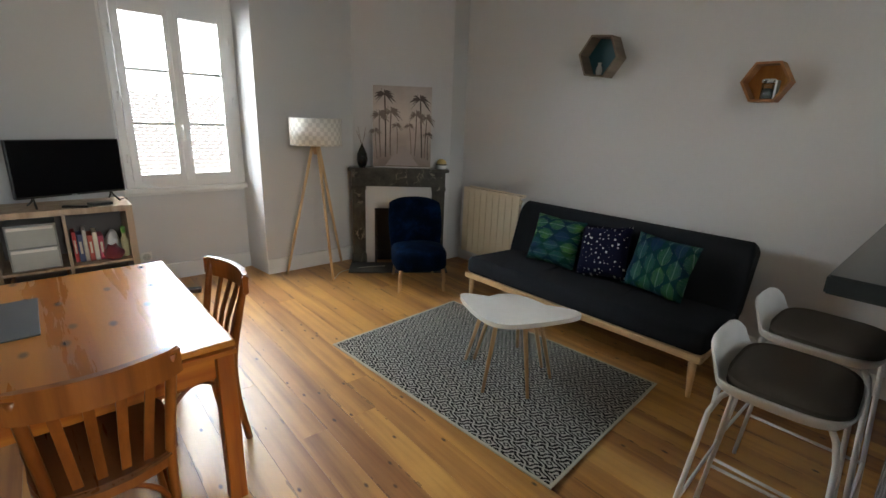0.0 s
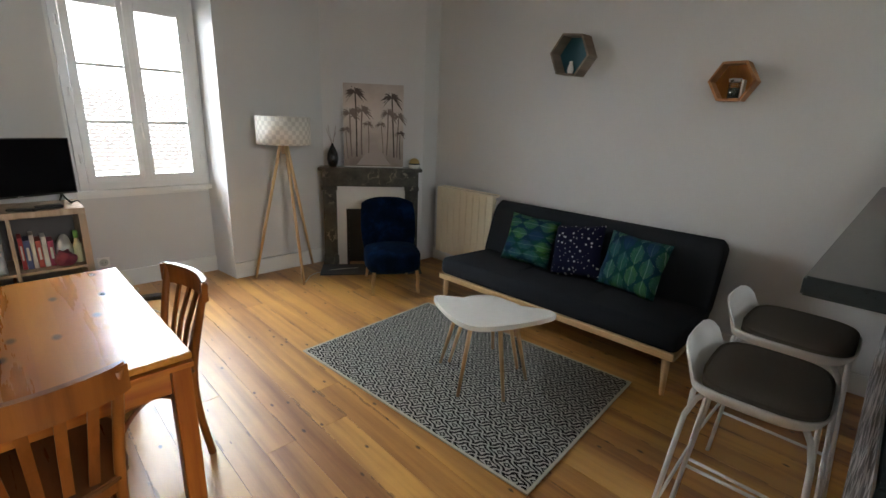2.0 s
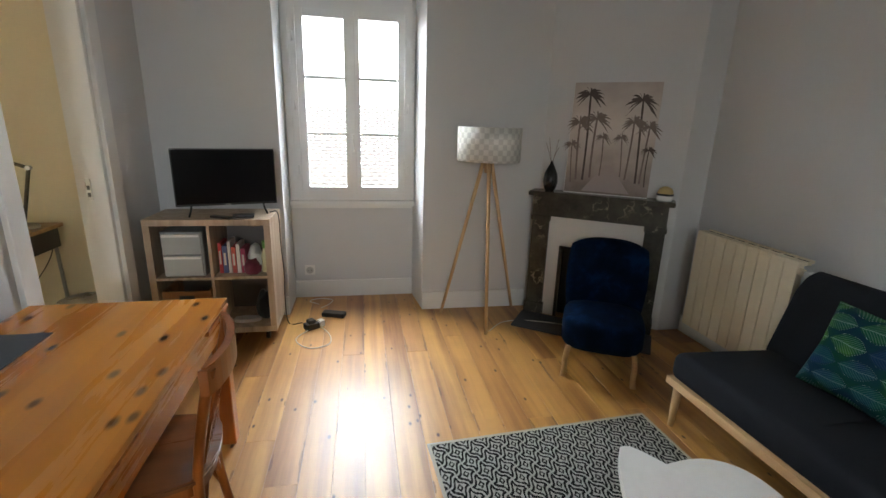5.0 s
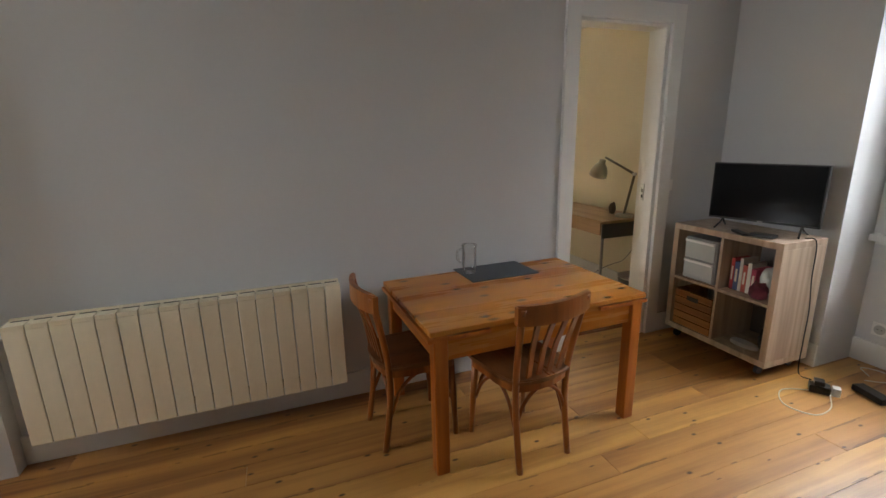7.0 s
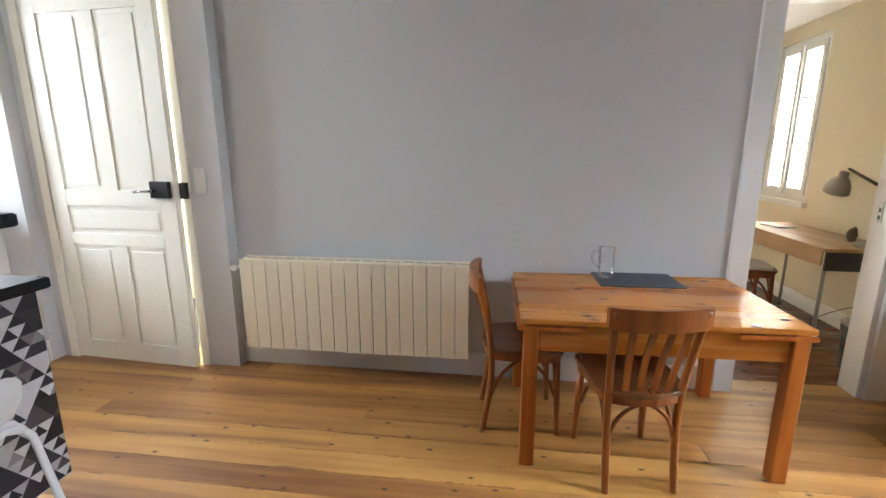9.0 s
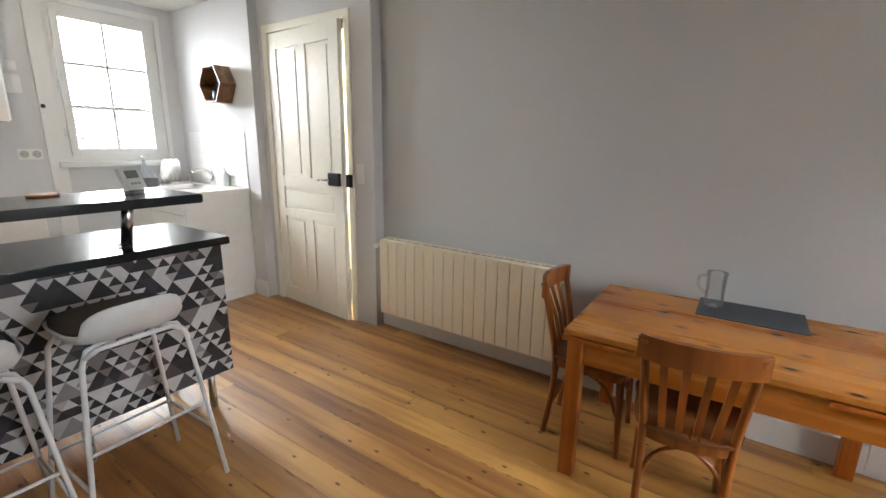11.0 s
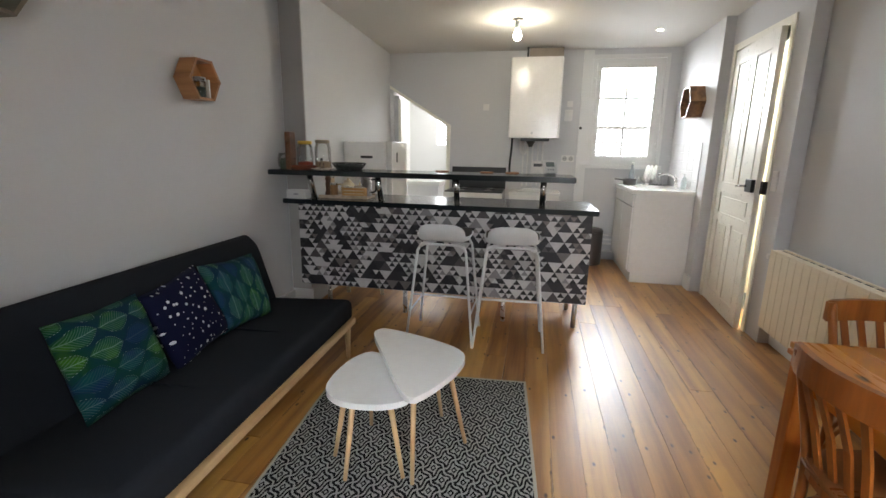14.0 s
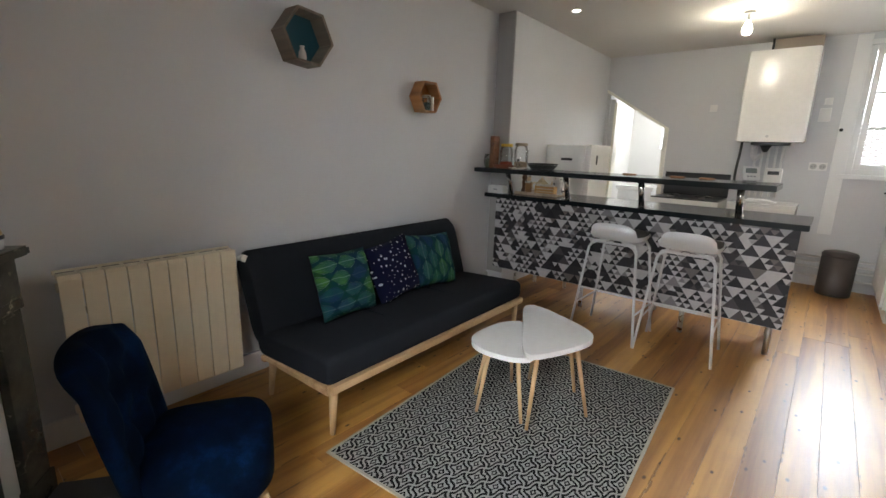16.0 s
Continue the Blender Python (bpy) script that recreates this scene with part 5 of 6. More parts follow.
cable("cable", [(1.02, -0.20, 0.004), (0.94, -0.12, 0.004), (1.03, -0.07, 0.004), (1.13, -0.12, 0.004), (1.10, -0.22, 0.006), (1.05, -0.30, 0.012)], CABLEW, "pale cable coiled on the floor")
cable("cable", [(2.32, -0.86, 0.004), (2.46, -0.72, 0.004), (2.60, -0.70, 0.006), (2.76, -0.76, 0.016), (2.92, -0.83, 0.016)], CABLEW, "white lamp cable lying by the hearth")
strip = thing("power_strip", "black and white multi-plug adaptor lying on the floor", "power strip", 1.01, -0.66, 0, 35)
part("body", cube(-0.05, 0.05, -0.035, 0.035, 0, 0.045, bevel=0.006), BLACK, strip)
part("plug", cube(0.055, 0.095, -0.03, 0.02, 0.0, 0.05, bevel=0.008), WHITEPLASTIC, strip, "white plug")
part("plug", cube(-0.03, 0.02, -0.03, 0.025, 0.046, 0.075, bevel=0.008), BLACK, strip)
solo("power_adaptor", cube(-0.09, 0.09, -0.035, 0.035, 0, 0.035, bevel=0.006), BLACK, "long black power adaptor on the floor", "adaptor", 1.16, -0.45, 0, -18)

# ---- over the mantel ----
ART = Mat("sepia_palm_print", (0.5, 0.45, 0.4), 0.75)
ax_, ay_, az_ = ART.split()
haze = ART.noise(5, 6)
grad = ART.ramp(ART.math("ADD", ART.math("MULTIPLY", az_, 1.0), ART.math("MULTIPLY", ART.math("SUBTRACT", haze, 0.5), 0.5)), [(0.0, (0.22, 0.18, 0.16)), (0.3, (0.50, 0.44, 0.40)), (0.5, (0.66, 0.60, 0.56)), (0.86, (0.42, 0.36, 0.33))])
ART.color(grad)
ART = ART.m
INK = plain("sepia_ink", (0.085, 0.066, 0.06), 0.8, 0, 0.3)
INK2 = plain("pale_sepia_ink", (0.20, 0.16, 0.145), 0.8, 0, 0.3)
x_, y_, z_ = on_mantel(0.03, 0.095)
art = thing("canvas_picture", "sepia canvas print of a palm avenue leaning on the mantel", "picture", x_, y_, z_, fa)
art.matrix_world = pose(x_, y_, z_, 0, 0, fa) @ pose(0, 0, 0, -3.5, 0, 0)
part("canvas", cube(-0.295, 0.295, -0.012, 0.012, 0, 0.80, bevel=0.002), ART, art)
part("edge", cube(-0.298, -0.2952, -0.0125, 0.0115, 0, 0.80), WHITE, art)
part("edge", cube(-0.295, 0.295, -0.0135, -0.0122, 0.0, 0.006), WHITE, art)


def palm(u, zb, zt, r, mat, seed):
    """A palm drawn flat on the canvas."""
    q = random.Random(seed)
    bm = B()
    for k in range(6):
        t0, t1 = k / 6, (k + 1) / 6
        w_ = 0.006 * r / 0.09
        bend = lambda t: u + 0.012 * math.sin(t * 2.0 + seed)  # noqa: E731
        v = [bm.verts.new((bend(t0) - w_, -0.0135, zb + (zt - zb) * t0)), bm.verts.new((bend(t0) + w_, -0.0135, zb + (zt - zb) * t0)), bm.verts.new((bend(t1) + w_ * 0.8, -0.0135, zb + (zt - zb) * t1)), bm.verts.new((bend(t1) - w_ * 0.8, -0.0135, zb + (zt - zb) * t1))]
        bm.faces.new(v)
    for k in range(13):
        a = -0.5 + k / 12 * 4.1
        L = r * q.uniform(0.75, 1.05)
        prev = None
        for s in range(6):
            t = s / 5
            cx_, cz_ = bend(1) + math.cos(a) * L * t, zt + math.sin(a) * L * t - 0.55 * L * t * t
            hw = 0.16 * L * math.sin(math.pi * min(0.97, t * 0.9 + 0.08)) * q.uniform(0.5, 1)
            cur = (bm.verts.new((cx_ - hw * math.sin(a) * 0.5, -0.0136 - 0.0001 * (k % 5), cz_ + hw * 0.3)), bm.verts.new((cx_ + hw * math.sin(a) * 0.5, -0.0136 - 0.0001 * (k % 5), cz_ - hw)))
            if prev:
                bm.faces.new((prev[0], prev[1], cur[1], cur[0]))
            prev = cur
    part("palm_print", bm, mat, art)


for u, zb, zt, r, m_, s in ((-0.18, 0.10, 0.72, 0.10, INK, 1), (0.19, 0.10, 0.68, 0.095, INK, 2), (-0.22, 0.10, 0.52, 0.09, INK2, 3), (-0.11, 0.12, 0.55, 0.10, INK2, 4), (0.24, 0.10, 0.50, 0.08, INK2, 5), (0.13, 0.12, 0.53, 0.085, INK2, 6), (-0.06, 0.14, 0.42, 0.06, INK2, 7), (0.08, 0.14, 0.42, 0.055, INK2, 8), (-0.26, 0.08, 0.36, 0.06, INK2, 9), (0.27, 0.08, 0.34, 0.05, INK, 10)):
    palm(u, zb, zt, r * 1.2, m_, s)
road = B()
v = [road.verts.new(p) for p in ((-0.17, -0.0132, 0.02), (0.17, -0.0132, 0.02), (0.02, -0.0132, 0.22), (-0.02, -0.0132, 0.22))]
road.faces.new(v)
part("road_print", road, plain("road_tone", (0.40, 0.34, 0.32), 0.8), art)
vx, vy, vz = on_mantel(-0.375, 0.08)
vase = thing("vase", "black teardrop vase with dry twigs on the mantel", "vase", vx, vy, vz)
part("body", lathe(B(), [(0.03, 0), (0.045, 0.02), (0.057, 0.07), (0.05, 0.13), (0.028, 0.18), (0.012, 0.21), (0.011, 0.225)], 24), plain("black_ceramic", (0.012, 0.012, 0.012), 0.15), vase)
for k, (a, b, c) in enumerate(((-0.05, 0.02, 0.36), (0.03, -0.02, 0.39), (0.06, 0.03, 0.33), (-0.02, 0.04, 0.40))):
    part("twig", rod(B(), smooth_path([(0, 0, 0.2), (a * 0.4, b * 0.4, 0.27), (a, b, c)], 4), 0.0018, 5), plain("dry_twig", (0.14, 0.09, 0.06), 0.8), vase)
vx, vy, vz = on_mantel(0.44, 0.08)
orn = thing("ornament", "small white and gold domed ornament on the mantel", "ornament", vx, vy, vz)
part("base", lathe(B(), [(0.05, 0), (0.056, 0.02), (0.056, 0.04), (0.053, 0.045)], 24), WHITE, orn)
part("dome", lathe(B(), [(0.053, 0.045), (0.052, 0.06), (0.04, 0.085), (0.02, 0.097), (0.003, 0.10)], 24), plain("gilt", (0.55, 0.40, 0.18), 0.35, 0.6), orn)
part("band", lathe(B(), [(0.0565, 0.036), (0.0572, 0.038), (0.0572, 0.048), (0.055, 0.05)], 24), BLACK, orn)


# ---- hexagon wall shelves ----
def hexa(name, x, y, z, r, depth, face, tilt, outer, inner, label):
    h = thing(name, label, "wall shelf", x, y, z)
    h.matrix_world = pose(x, y, z, tilt, 0, 0)
    pts = [(r * math.cos(k * math.pi / 3), r * math.sin(k * math.pi / 3)) for k in range(6)]
    k_ = 1 - 0.016 / r
    for i in range(6):
        (a, b), (c, d) = pts[i], pts[(i + 1) % 6]
        bm = B()
        vs_ = [[bm.verts.new((xx, p, q)) for p, q in ((a, b), (c, d), (c * k_, d * k_), (a * k_, b * k_))] for xx in (0, face * depth)]
        bm.faces.new(vs_[0])
        bm.faces.new(vs_[1][::-1])
        for j in range(4):
            bm.faces.new((vs_[0][j], vs_[0][(j + 1) % 4], vs_[1][(j + 1) % 4], vs_[1][j]))
        part("board", bm, outer, h)
    bm = B()
    vs_ = [[bm.verts.new((xx, p * k_ * 0.999, q * k_ * 0.999)) for p, q in pts] for xx in (0, face * 0.008)]
    bm.faces.new(vs_[0])
    bm.faces.new(vs_[1][::-1])
    for j in range(6):
        bm.faces.new((vs_[0][j], vs_[0][(j + 1) % 6], vs_[1][(j + 1) % 6], vs_[1][j]))
    part("back", bm, inner, h)
    return h


TEAL = plain("teal_paint", (0.012, 0.085, 0.12), 0.5)
hexa("hexagon_shelf", east(-2.52), -2.52, 2.03, 0.172, 0.135, -1, 6, wood("grey_oak", (0.14, 0.11, 0.085), (0.24, 0.19, 0.15), 0.5, 0), TEAL, "grey wooden hexagon shelf with a teal inside")
hexa("hexagon_shelf", east(-3.66), -3.66, 1.805, 0.135, 0.115, -1, 0, wood("orange_board", (0.27, 0.115, 0.04), (0.44, 0.21, 0.085), 0.45, 0), wood("orange_ply", (0.36, 0.14, 0.03), (0.50, 0.22, 0.05), 0.45, 2), "orange-brown wooden hexagon shelf with a jar inside")
hexa("hexagon_shelf", XK, -6.55, 1.95, 0.18, 0.15, 1, 0, WALNUT, plain("dark_teal", (0.02, 0.03, 0.035), 0.6), "walnut hexagon shelf on the kitchen wall")
fg = thing("figurine", "small white ceramic vase in the hexagon shelf", "vase", east(-2.52) - 0.07, -2.51, 1.897)
part("body", lathe(B(), [(0.018, 0), (0.025, 0.02), (0.022, 0.05), (0.012, 0.075), (0.014, 0.085)], 18), WHITE, fg)
part("rim", lathe(B(), [(0.0145, 0.084), (0.016, 0.087), (0.012, 0.09)], 18), WHITE, fg)
jr = thing("glass_jar", "small glass jar with dark contents in the hexagon shelf", "jar", east(-3.66) - 0.06, -3.67, 1.7045)
part("glass", lathe(B(), [(0.034, 0), (0.035, 0.005), (0.035, 0.09), (0.03, 0.10)], 20), JARGLASS, jr)
part("contents", lathe(B(), [(0.031, 0.004), (0.031, 0.06), (0.01, 0.065)], 18), plain("dark_green_moss", (0.03, 0.045, 0.03), 0.8), jr)
part("lid", lathe(B(), [(0.036, 0.10), (0.036, 0.118), (0.03, 0.12)], 20), STEEL, jr)
bk = thing("small_book", "small pale card standing in the hexagon shelf", "card", east(-3.66) - 0.06, -3.718, 1.7045)
part("cover", cube(-0.03, 0.03, -0.006, 0.006, 0, 0.11), plain("pale_card", (0.55, 0.5, 0.42), 0.6), bk)
part("edge", cube(-0.031, -0.0302, -0.005, 0.005, 0.002, 0.108), WHITE, bk)
mug = thing("mug", "dark mug in the kitchen hexagon shelf", "mug", XK + 0.085, -6.55, 1.811)
part("body", lathe(B(), [(0.035, 0), (0.038, 0.01), (0.038, 0.085), (0.034, 0.085), (0.033, 0.01)], 18), plain("navy_mug", (0.03, 0.04, 0.07), 0.3), mug)
part("handle", rod(B(), smooth_path([(0, 0.036, 0.065), (0, 0.06, 0.06), (0, 0.06, 0.03), (0, 0.036, 0.02)], 3), 0.004), plain("navy_handle", (0.03, 0.04, 0.07), 0.3), mug)


# ---- switches and sockets ----
def plate(name, m, w, h, label, rocker=1, holes=0):
    o = thing(name, label, "switch" if rocker else "socket")
    o.matrix_world = m
    part("plate", cube(-w / 2, w / 2, -0.010, 0, -h / 2, h / 2, bevel=0.003), WHITEPLASTIC, o)
    for i in range(rocker):
        c = h / 2 - (i + 0.5) * h / rocker
        part("rocker", cube(-w * 0.36, w * 0.36, -0.014, -0.0102, c - h / rocker * 0.38, c + h / rocker * 0.38, bevel=0.002), WHITEPLASTIC, o)
    for i in range(holes):
        c = -w / 2 + (i + 0.5) * w / holes
        sk = part("well", tube(B(), (c, -0.0125, 0), (c, -0.0102, 0), h * 0.36, n=20), plain("shadow_grey", (0.45, 0.45, 0.44), 0.5), o)
        for q in (-1, 1):
            part("pin_hole", tube(B(), (c + q * h * 0.13, -0.0135, 0), (c + q * h * 0.13, -0.0126, 0), h * 0.045, n=8), BLACK, sk)


plate("light_switch", pose(XD, -4.935, 1.23, 0, 0, 90), 0.075, 0.15, "white double light switch beside the panelled door", 2)
plate("light_switch", pose(XW, -0.88, 1.13, 0, 0, 90), 0.08, 0.08, "white light switch beside the bedroom doorway", 1)
plate("wall_socket", pose(0.94, YA, 0.245, 0, 0, 0), 0.085, 0.085, "white socket low in the window recess", 0, 1)
plate("wall_socket", pose(1.42, YS, 1.33, 0, 0, 180), 0.16, 0.085, "white double socket on the kitchen wall", 0, 2)
plate("light_switch", pose(2.52, YS, 1.98, 0, 0, 180), 0.08, 0.08, "white blanking plate on the kitchen wall", 1)
plate("light_switch", pose(1.44, YS, 2.02, 0, 0, 180), 0.07, 0.07, "white control beside the boiler", 1)
th = thing("thermostat", "small white control box beside the boiler", "thermostat", 1.45, YS, 1.88, 180)
part("case", cube(-0.05, 0.05, -0.03, 0, -0.07, 0.07, bevel=0.006), WHITEPLASTIC, th)
part("dial", tube(B(), (0, -0.036, -0.02), (0, -0.0305, -0.02), 0.015), WHITEPLASTIC, th)
solo("knob", lathe(B(), [(0.012, 0), (0.018, 0.012), (0.014, 0.024)], 14), BLACK, "black knob on the window casing", "knob", 1.29, YS + 0.0305, 1.72).matrix_world = pose(1.29, YS + 0.0305, 1.72, -90, 0, 0)

# ---- kitchen ----
bl = thing("gas_boiler", "white wall-hung gas boiler with pipes below", "boiler", 1.88, YS, 1.58)
bm = B()
prism(bm, [(-0.315, 0), (0.315, 0), (0.315, 0.325), (0.298, 0.343), (-0.298, 0.343), (-0.315, 0.325)], 0.0, 0.96, 0.01)
part("casing", bm, ENAMEL, bl)
part("lower_flap", cube(-0.297, 0.297, 0.3432, 0.347, 0.20, 0.203), ENAMEL, bl)
part("badge", tube(B(), (0.02, 0.3435, 0.06), (0.02, 0.349, 0.06), 0.016), STEEL, bl)
part("drain_tray", cube(-0.20, 0.16, 0.08, 0.32, -0.035, 0, bevel=0.008), BLACK, bl)
part("funnel", lathe(B(), [(0.02, -0.11), (0.035, -0.08), (0.06, -0.036)], 18, (0.03, 0.18, 0)), BLACK, bl, "black drain funnel")
part("flue_box", cube(-0.31, 0.10, 0.06, 0.26, 0.962, 1.075, bevel=0.004), plain("brown_duct_board", (0.30, 0.25, 0.20), 0.7), bl, "brown boxed flue above the casing")
part("flue_rod", tube(B(), (0.12, 0.20, 0.962), (0.12, 0.20, 1.095), 0.012, n=10), BLACK, bl)
# dark sheet over the casing's east side, painting that side's shade
part("shaded_side", cube(0.3155, 0.325, 0.02, 0.20, 0.03, 0.93), plain("side_shade_grey", (0.25, 0.24, 0.23), 0.5, 0.3), bl)
for xx in (-0.13, -0.07, 0.0, 0.06, 0.12):
    part("pipe", tube(B(), (xx, 0.06 + 0.02 * (xx > 0), -0.62), (xx, 0.06 + 0.02 * (xx > 0), 0), 0.011, n=10), WHITEPLASTIC, bl)
part("trap", rod(B(), smooth_path([(0.15, 0.12, 0.0), (0.15, 0.12, -0.14), (0.11, 0.12, -0.19), (0.07, 0.12, -0.14)], 4), 0.022), WHITEPLASTIC, bl, "white plastic trap")
part("hose", rod(B(), smooth_path([(0.27, 0.12, 0), (0.275, 0.12, -0.15), (0.29, 0.11, -0.35), (0.285, 0.10, -0.55)], 4), 0.014), BLACK, bl, "black hose")
gm = thing("gas_meter", "small white meter box below the boiler", "meter", 1.80, YS, 1.13)
part("case", cube(-0.08, 0.08, 0, 0.10, 0, 0.16, bevel=0.01), WHITEPLASTIC, gm)
part("window", cube(-0.055, 0.055, 0.1002, 0.103, 0.09, 0.13), BLACK, gm)

ck = thing("cooker", "white cooker with a black hob and raised black glass lid", "cooker", 2.587, -7.09, 0)
part("body", cube(-0.37, 0.37, -0.28, 0.30, 0.05, 0.895, bevel=0.006), ENAMEL, ck)
part("plinth", cube(-0.36, 0.36, -0.27, 0.26, 0, 0.05), BLACK, ck)
part("hob", cube(-0.365, 0.365, -0.26, 0.29, 0.8955, 0.91, bevel=0.004), BLACK, ck, "black enamel hob")
part("lid", cube(-0.37, 0.37, -0.285, -0.265, 0.91, 1.195, bevel=0.004), BLACK, ck, "raised black glass lid")
part("oven_door", cube(-0.36, 0.36, 0.3005, 0.325, 0.2, 0.74, bevel=0.006), SCREEN, ck)
for i in range(5):
    part("knob", tube(B(), (-0.24 + i * 0.12, 0.3005, 0.82), (-0.24 + i * 0.12, 0.325, 0.82), 0.018), BLACK, ck)
for xx in (-0.18, 0.18):
    for yy in (-0.13, 0.13):
        b_ = part("burner", lathe(B(), [(0.05, 0.9105), (0.05, 0.92), (0.035, 0.925)], 20, (xx, yy, 0)), STEEL, ck)
        part("pan_rest", cube(xx - 0.09, xx + 0.09, yy - 0.004, yy + 0.004, 0.928, 0.936), BLACK, b_)
wm = thing("washing_machine", "white front-loading washing machine under the boiler", "washing machine", 1.83, -7.13, 0)
part("body", cube(-0.31, 0.31, -0.26, 0.24, 0.012, 0.88, bevel=0.008), ENAMEL, wm)
part("top", cube(-0.315, 0.315, -0.265, 0.25, 0.8805, 0.915, bevel=0.006), WHITE, wm)
part("porthole", tube(B(), (0, 0.2405, 0.45), (0, 0.27, 0.45), 0.17, n=32), STEEL, wm)
part("porthole_glass", tube(B(), (0, 0.2705, 0.45), (0, 0.285, 0.45), 0.13, n=32), SCREEN, wm)
part("control_panel", cube(-0.30, 0.30, 0.2405, 0.25, 0.74, 0.86, bevel=0.003), WHITEPLASTIC, wm)
part("dial", tube(B(), (0.05, 0.2505, 0.80), (0.05, 0.275, 0.80), 0.035), WHITEPLASTIC, wm)
solo("dish_towel", crumple(0.16, 0.07, 0.03, 12), cloth("white_towel", (0.7, 0.7, 0.68)), "crumpled white cloth on the washing machine", "cloth", 1.86, -6.98, 0.9155)

sk = thing("sink_unit", "white kitchen sink unit with a moulded white basin", "sink unit", 0.465, -6.85, 0)
part("carcass", cube(-0.30, 0.29, -0.54, 0.545, 0.12, 0.985, bevel=0.003), WHITE, sk)
part("plinth", cube(-0.29, 0.26, -0.54, 0.53, 0, 0.12), WHITE, sk)
top = B()
zt0, zt1 = 0.986, 1.03
for b in ((-0.30, 0.325, 0.33, 0.56), (-0.30, 0.325, -0.545, -0.25), (-0.30, -0.20, -0.25, 0.33), (0.22, 0.325, -0.25, 0.33)):
    box(top, b[0], b[1], b[2], b[3], zt0, zt1)
part("basin_top", top, ENAMEL, sk, "white moulded sink top")
ba = B()
box(ba, -0.21, 0.23, -0.26, 0.34, 0.986 - 0.13, 0.986 - 0.12)
for b in ((-0.21, -0.20, -0.26, 0.34), (0.22, 0.23, -0.26, 0.34), (-0.20, 0.22, -0.26, -0.25), (-0.20, 0.22, 0.33, 0.34)):
    box(ba, *b, 0.986 - 0.12, 0.9855)
part("basin", ba, ENAMEL, sk)
for a, b in ((-0.53, 0.0), (0.004, 0.535)):
    d = part("cupboard_door", cube(0.2905, 0.31, a, b, 0.14, 0.84, bevel=0.003), WHITE, sk)
    part("finger_rail", cube(0.2905, 0.312, a, b, 0.85, 0.975, bevel=0.003), WHITE, sk)
tap = B()
tube(tap, (-0.24, 0.05, 1.03), (-0.24, 0.05, 1.12), 0.024)
rod(tap, smooth_path([(-0.24, 0.05, 1.10), (-0.19, 0.06, 1.17), (-0.10, 0.07, 1.19), (-0.03, 0.08, 1.17)], 5), 0.013)
rod(tap, [(-0.24, 0.05, 1.12), (-0.235, 0.06, 1.15), (-0.20, 0.10, 1.19)], 0.009)
part("tap", tap, CHROME, sk, "chrome mixer tap")
kb = thing("soap_bottle", "clear soap bottle standing beside the tap", "bottle", 0.20, -6.62, 1.0305)
part("body", lathe(B(), [(0.028, 0), (0.03, 0.01), (0.03, 0.10), (0.012, 0.13), (0.012, 0.14)], 18), plain("pale_soap", (0.60, 0.66, 0.66), 0.2), kb)
part("pump", rod(B(), [(0, 0, 0.14), (0, 0, 0.17), (0.03, 0, 0.172)], 0.005), WHITEPLASTIC, kb)
rk = thing("dish_rack", "white wire dish rack with plates beside the window", "dish rack", 0.45, -7.22, 1.0305)
for k in range(9):
    part("wire", rod(B(), [(-0.16 + k * 0.04, -0.10, 0.003), (-0.16 + k * 0.04, -0.10, 0.10), (-0.16 + k * 0.04, 0.0, 0.03), (-0.16 + k * 0.04, 0.10, 0.10), (-0.16 + k * 0.04, 0.10, 0.003)], 0.003, 6), WHITEPLASTIC, rk)
for k in range(3):
    pl = solo("plate", lathe(B(), [(0.05, 0), (0.07, 0.004), (0.11, 0.016), (0.108, 0.019), (0.06, 0.008), (0.005, 0.006)], 28), ENAMEL, "white dinner plate standing in the dish rack", "plate", group="plates in the rack")
    pl.matrix_world = pose(0.36 + k * 0.045, -7.22, 1.165, 0, 80, 0)
pan = thing("saucepan", "dark saucepan resting beside the sink", "saucepan", 0.68, -7.08, 1.0305, 20)
part("body", lathe(B(), [(0.065, 0), (0.075, 0.01), (0.078, 0.075), (0.074, 0.075), (0.07, 0.012), (0.01, 0.01)], 24), plain("dark_pan", (0.10, 0.10, 0.10), 0.35, 0.5), pan)
part("handle", tube(B(), (0.07, 0, 0.06), (0.2, 0, 0.075), 0.009), BLACK, pan)
iron = thing("tall_bottle", "tall blue-grey bottle on the window side of the sink", "bottle", 0.62, -7.30, 1.0305)
part("body", lathe(B(), [(0.035, 0), (0.038, 0.01), (0.038, 0.13), (0.015, 0.20), (0.015, 0.24)], 18), plain("blue_grey_plastic", (0.30, 0.33, 0.35), 0.3), iron)
part("cap", lathe(B(), [(0.018, 0.24), (0.018, 0.27), (0.012, 0.275)], 14), WHITEPLASTIC, iron)
tiles = thing("wall_tiles", "white glazed wall tiles above the sink", "tiles", kind="structure")
tme = mesh_of("tile", cube(0, 0.006, -0.0985, 0.0985, -0.0485, 0.0485, bevel=0.002, seg=1), TILE)
for r_ in range(5):
    for c_ in range(6):
        yy = -6.30 - 0.1 - c_ * 0.2
        if yy - 0.1 < YS - 0.01:
            continue
        o = new("tile", tme)
        o.parent = tiles
        o.location = (XK, yy + 0.0, 1.085 + r_ * 0.1)
bn = thing("pedal_bin", "grey-brown metal pedal bin on the floor", "bin", 1.08, -7.12, 0)
part("body", lathe(B(), [(0.145, 0), (0.15, 0.015), (0.15, 0.42)], 32), BINMETAL, bn)
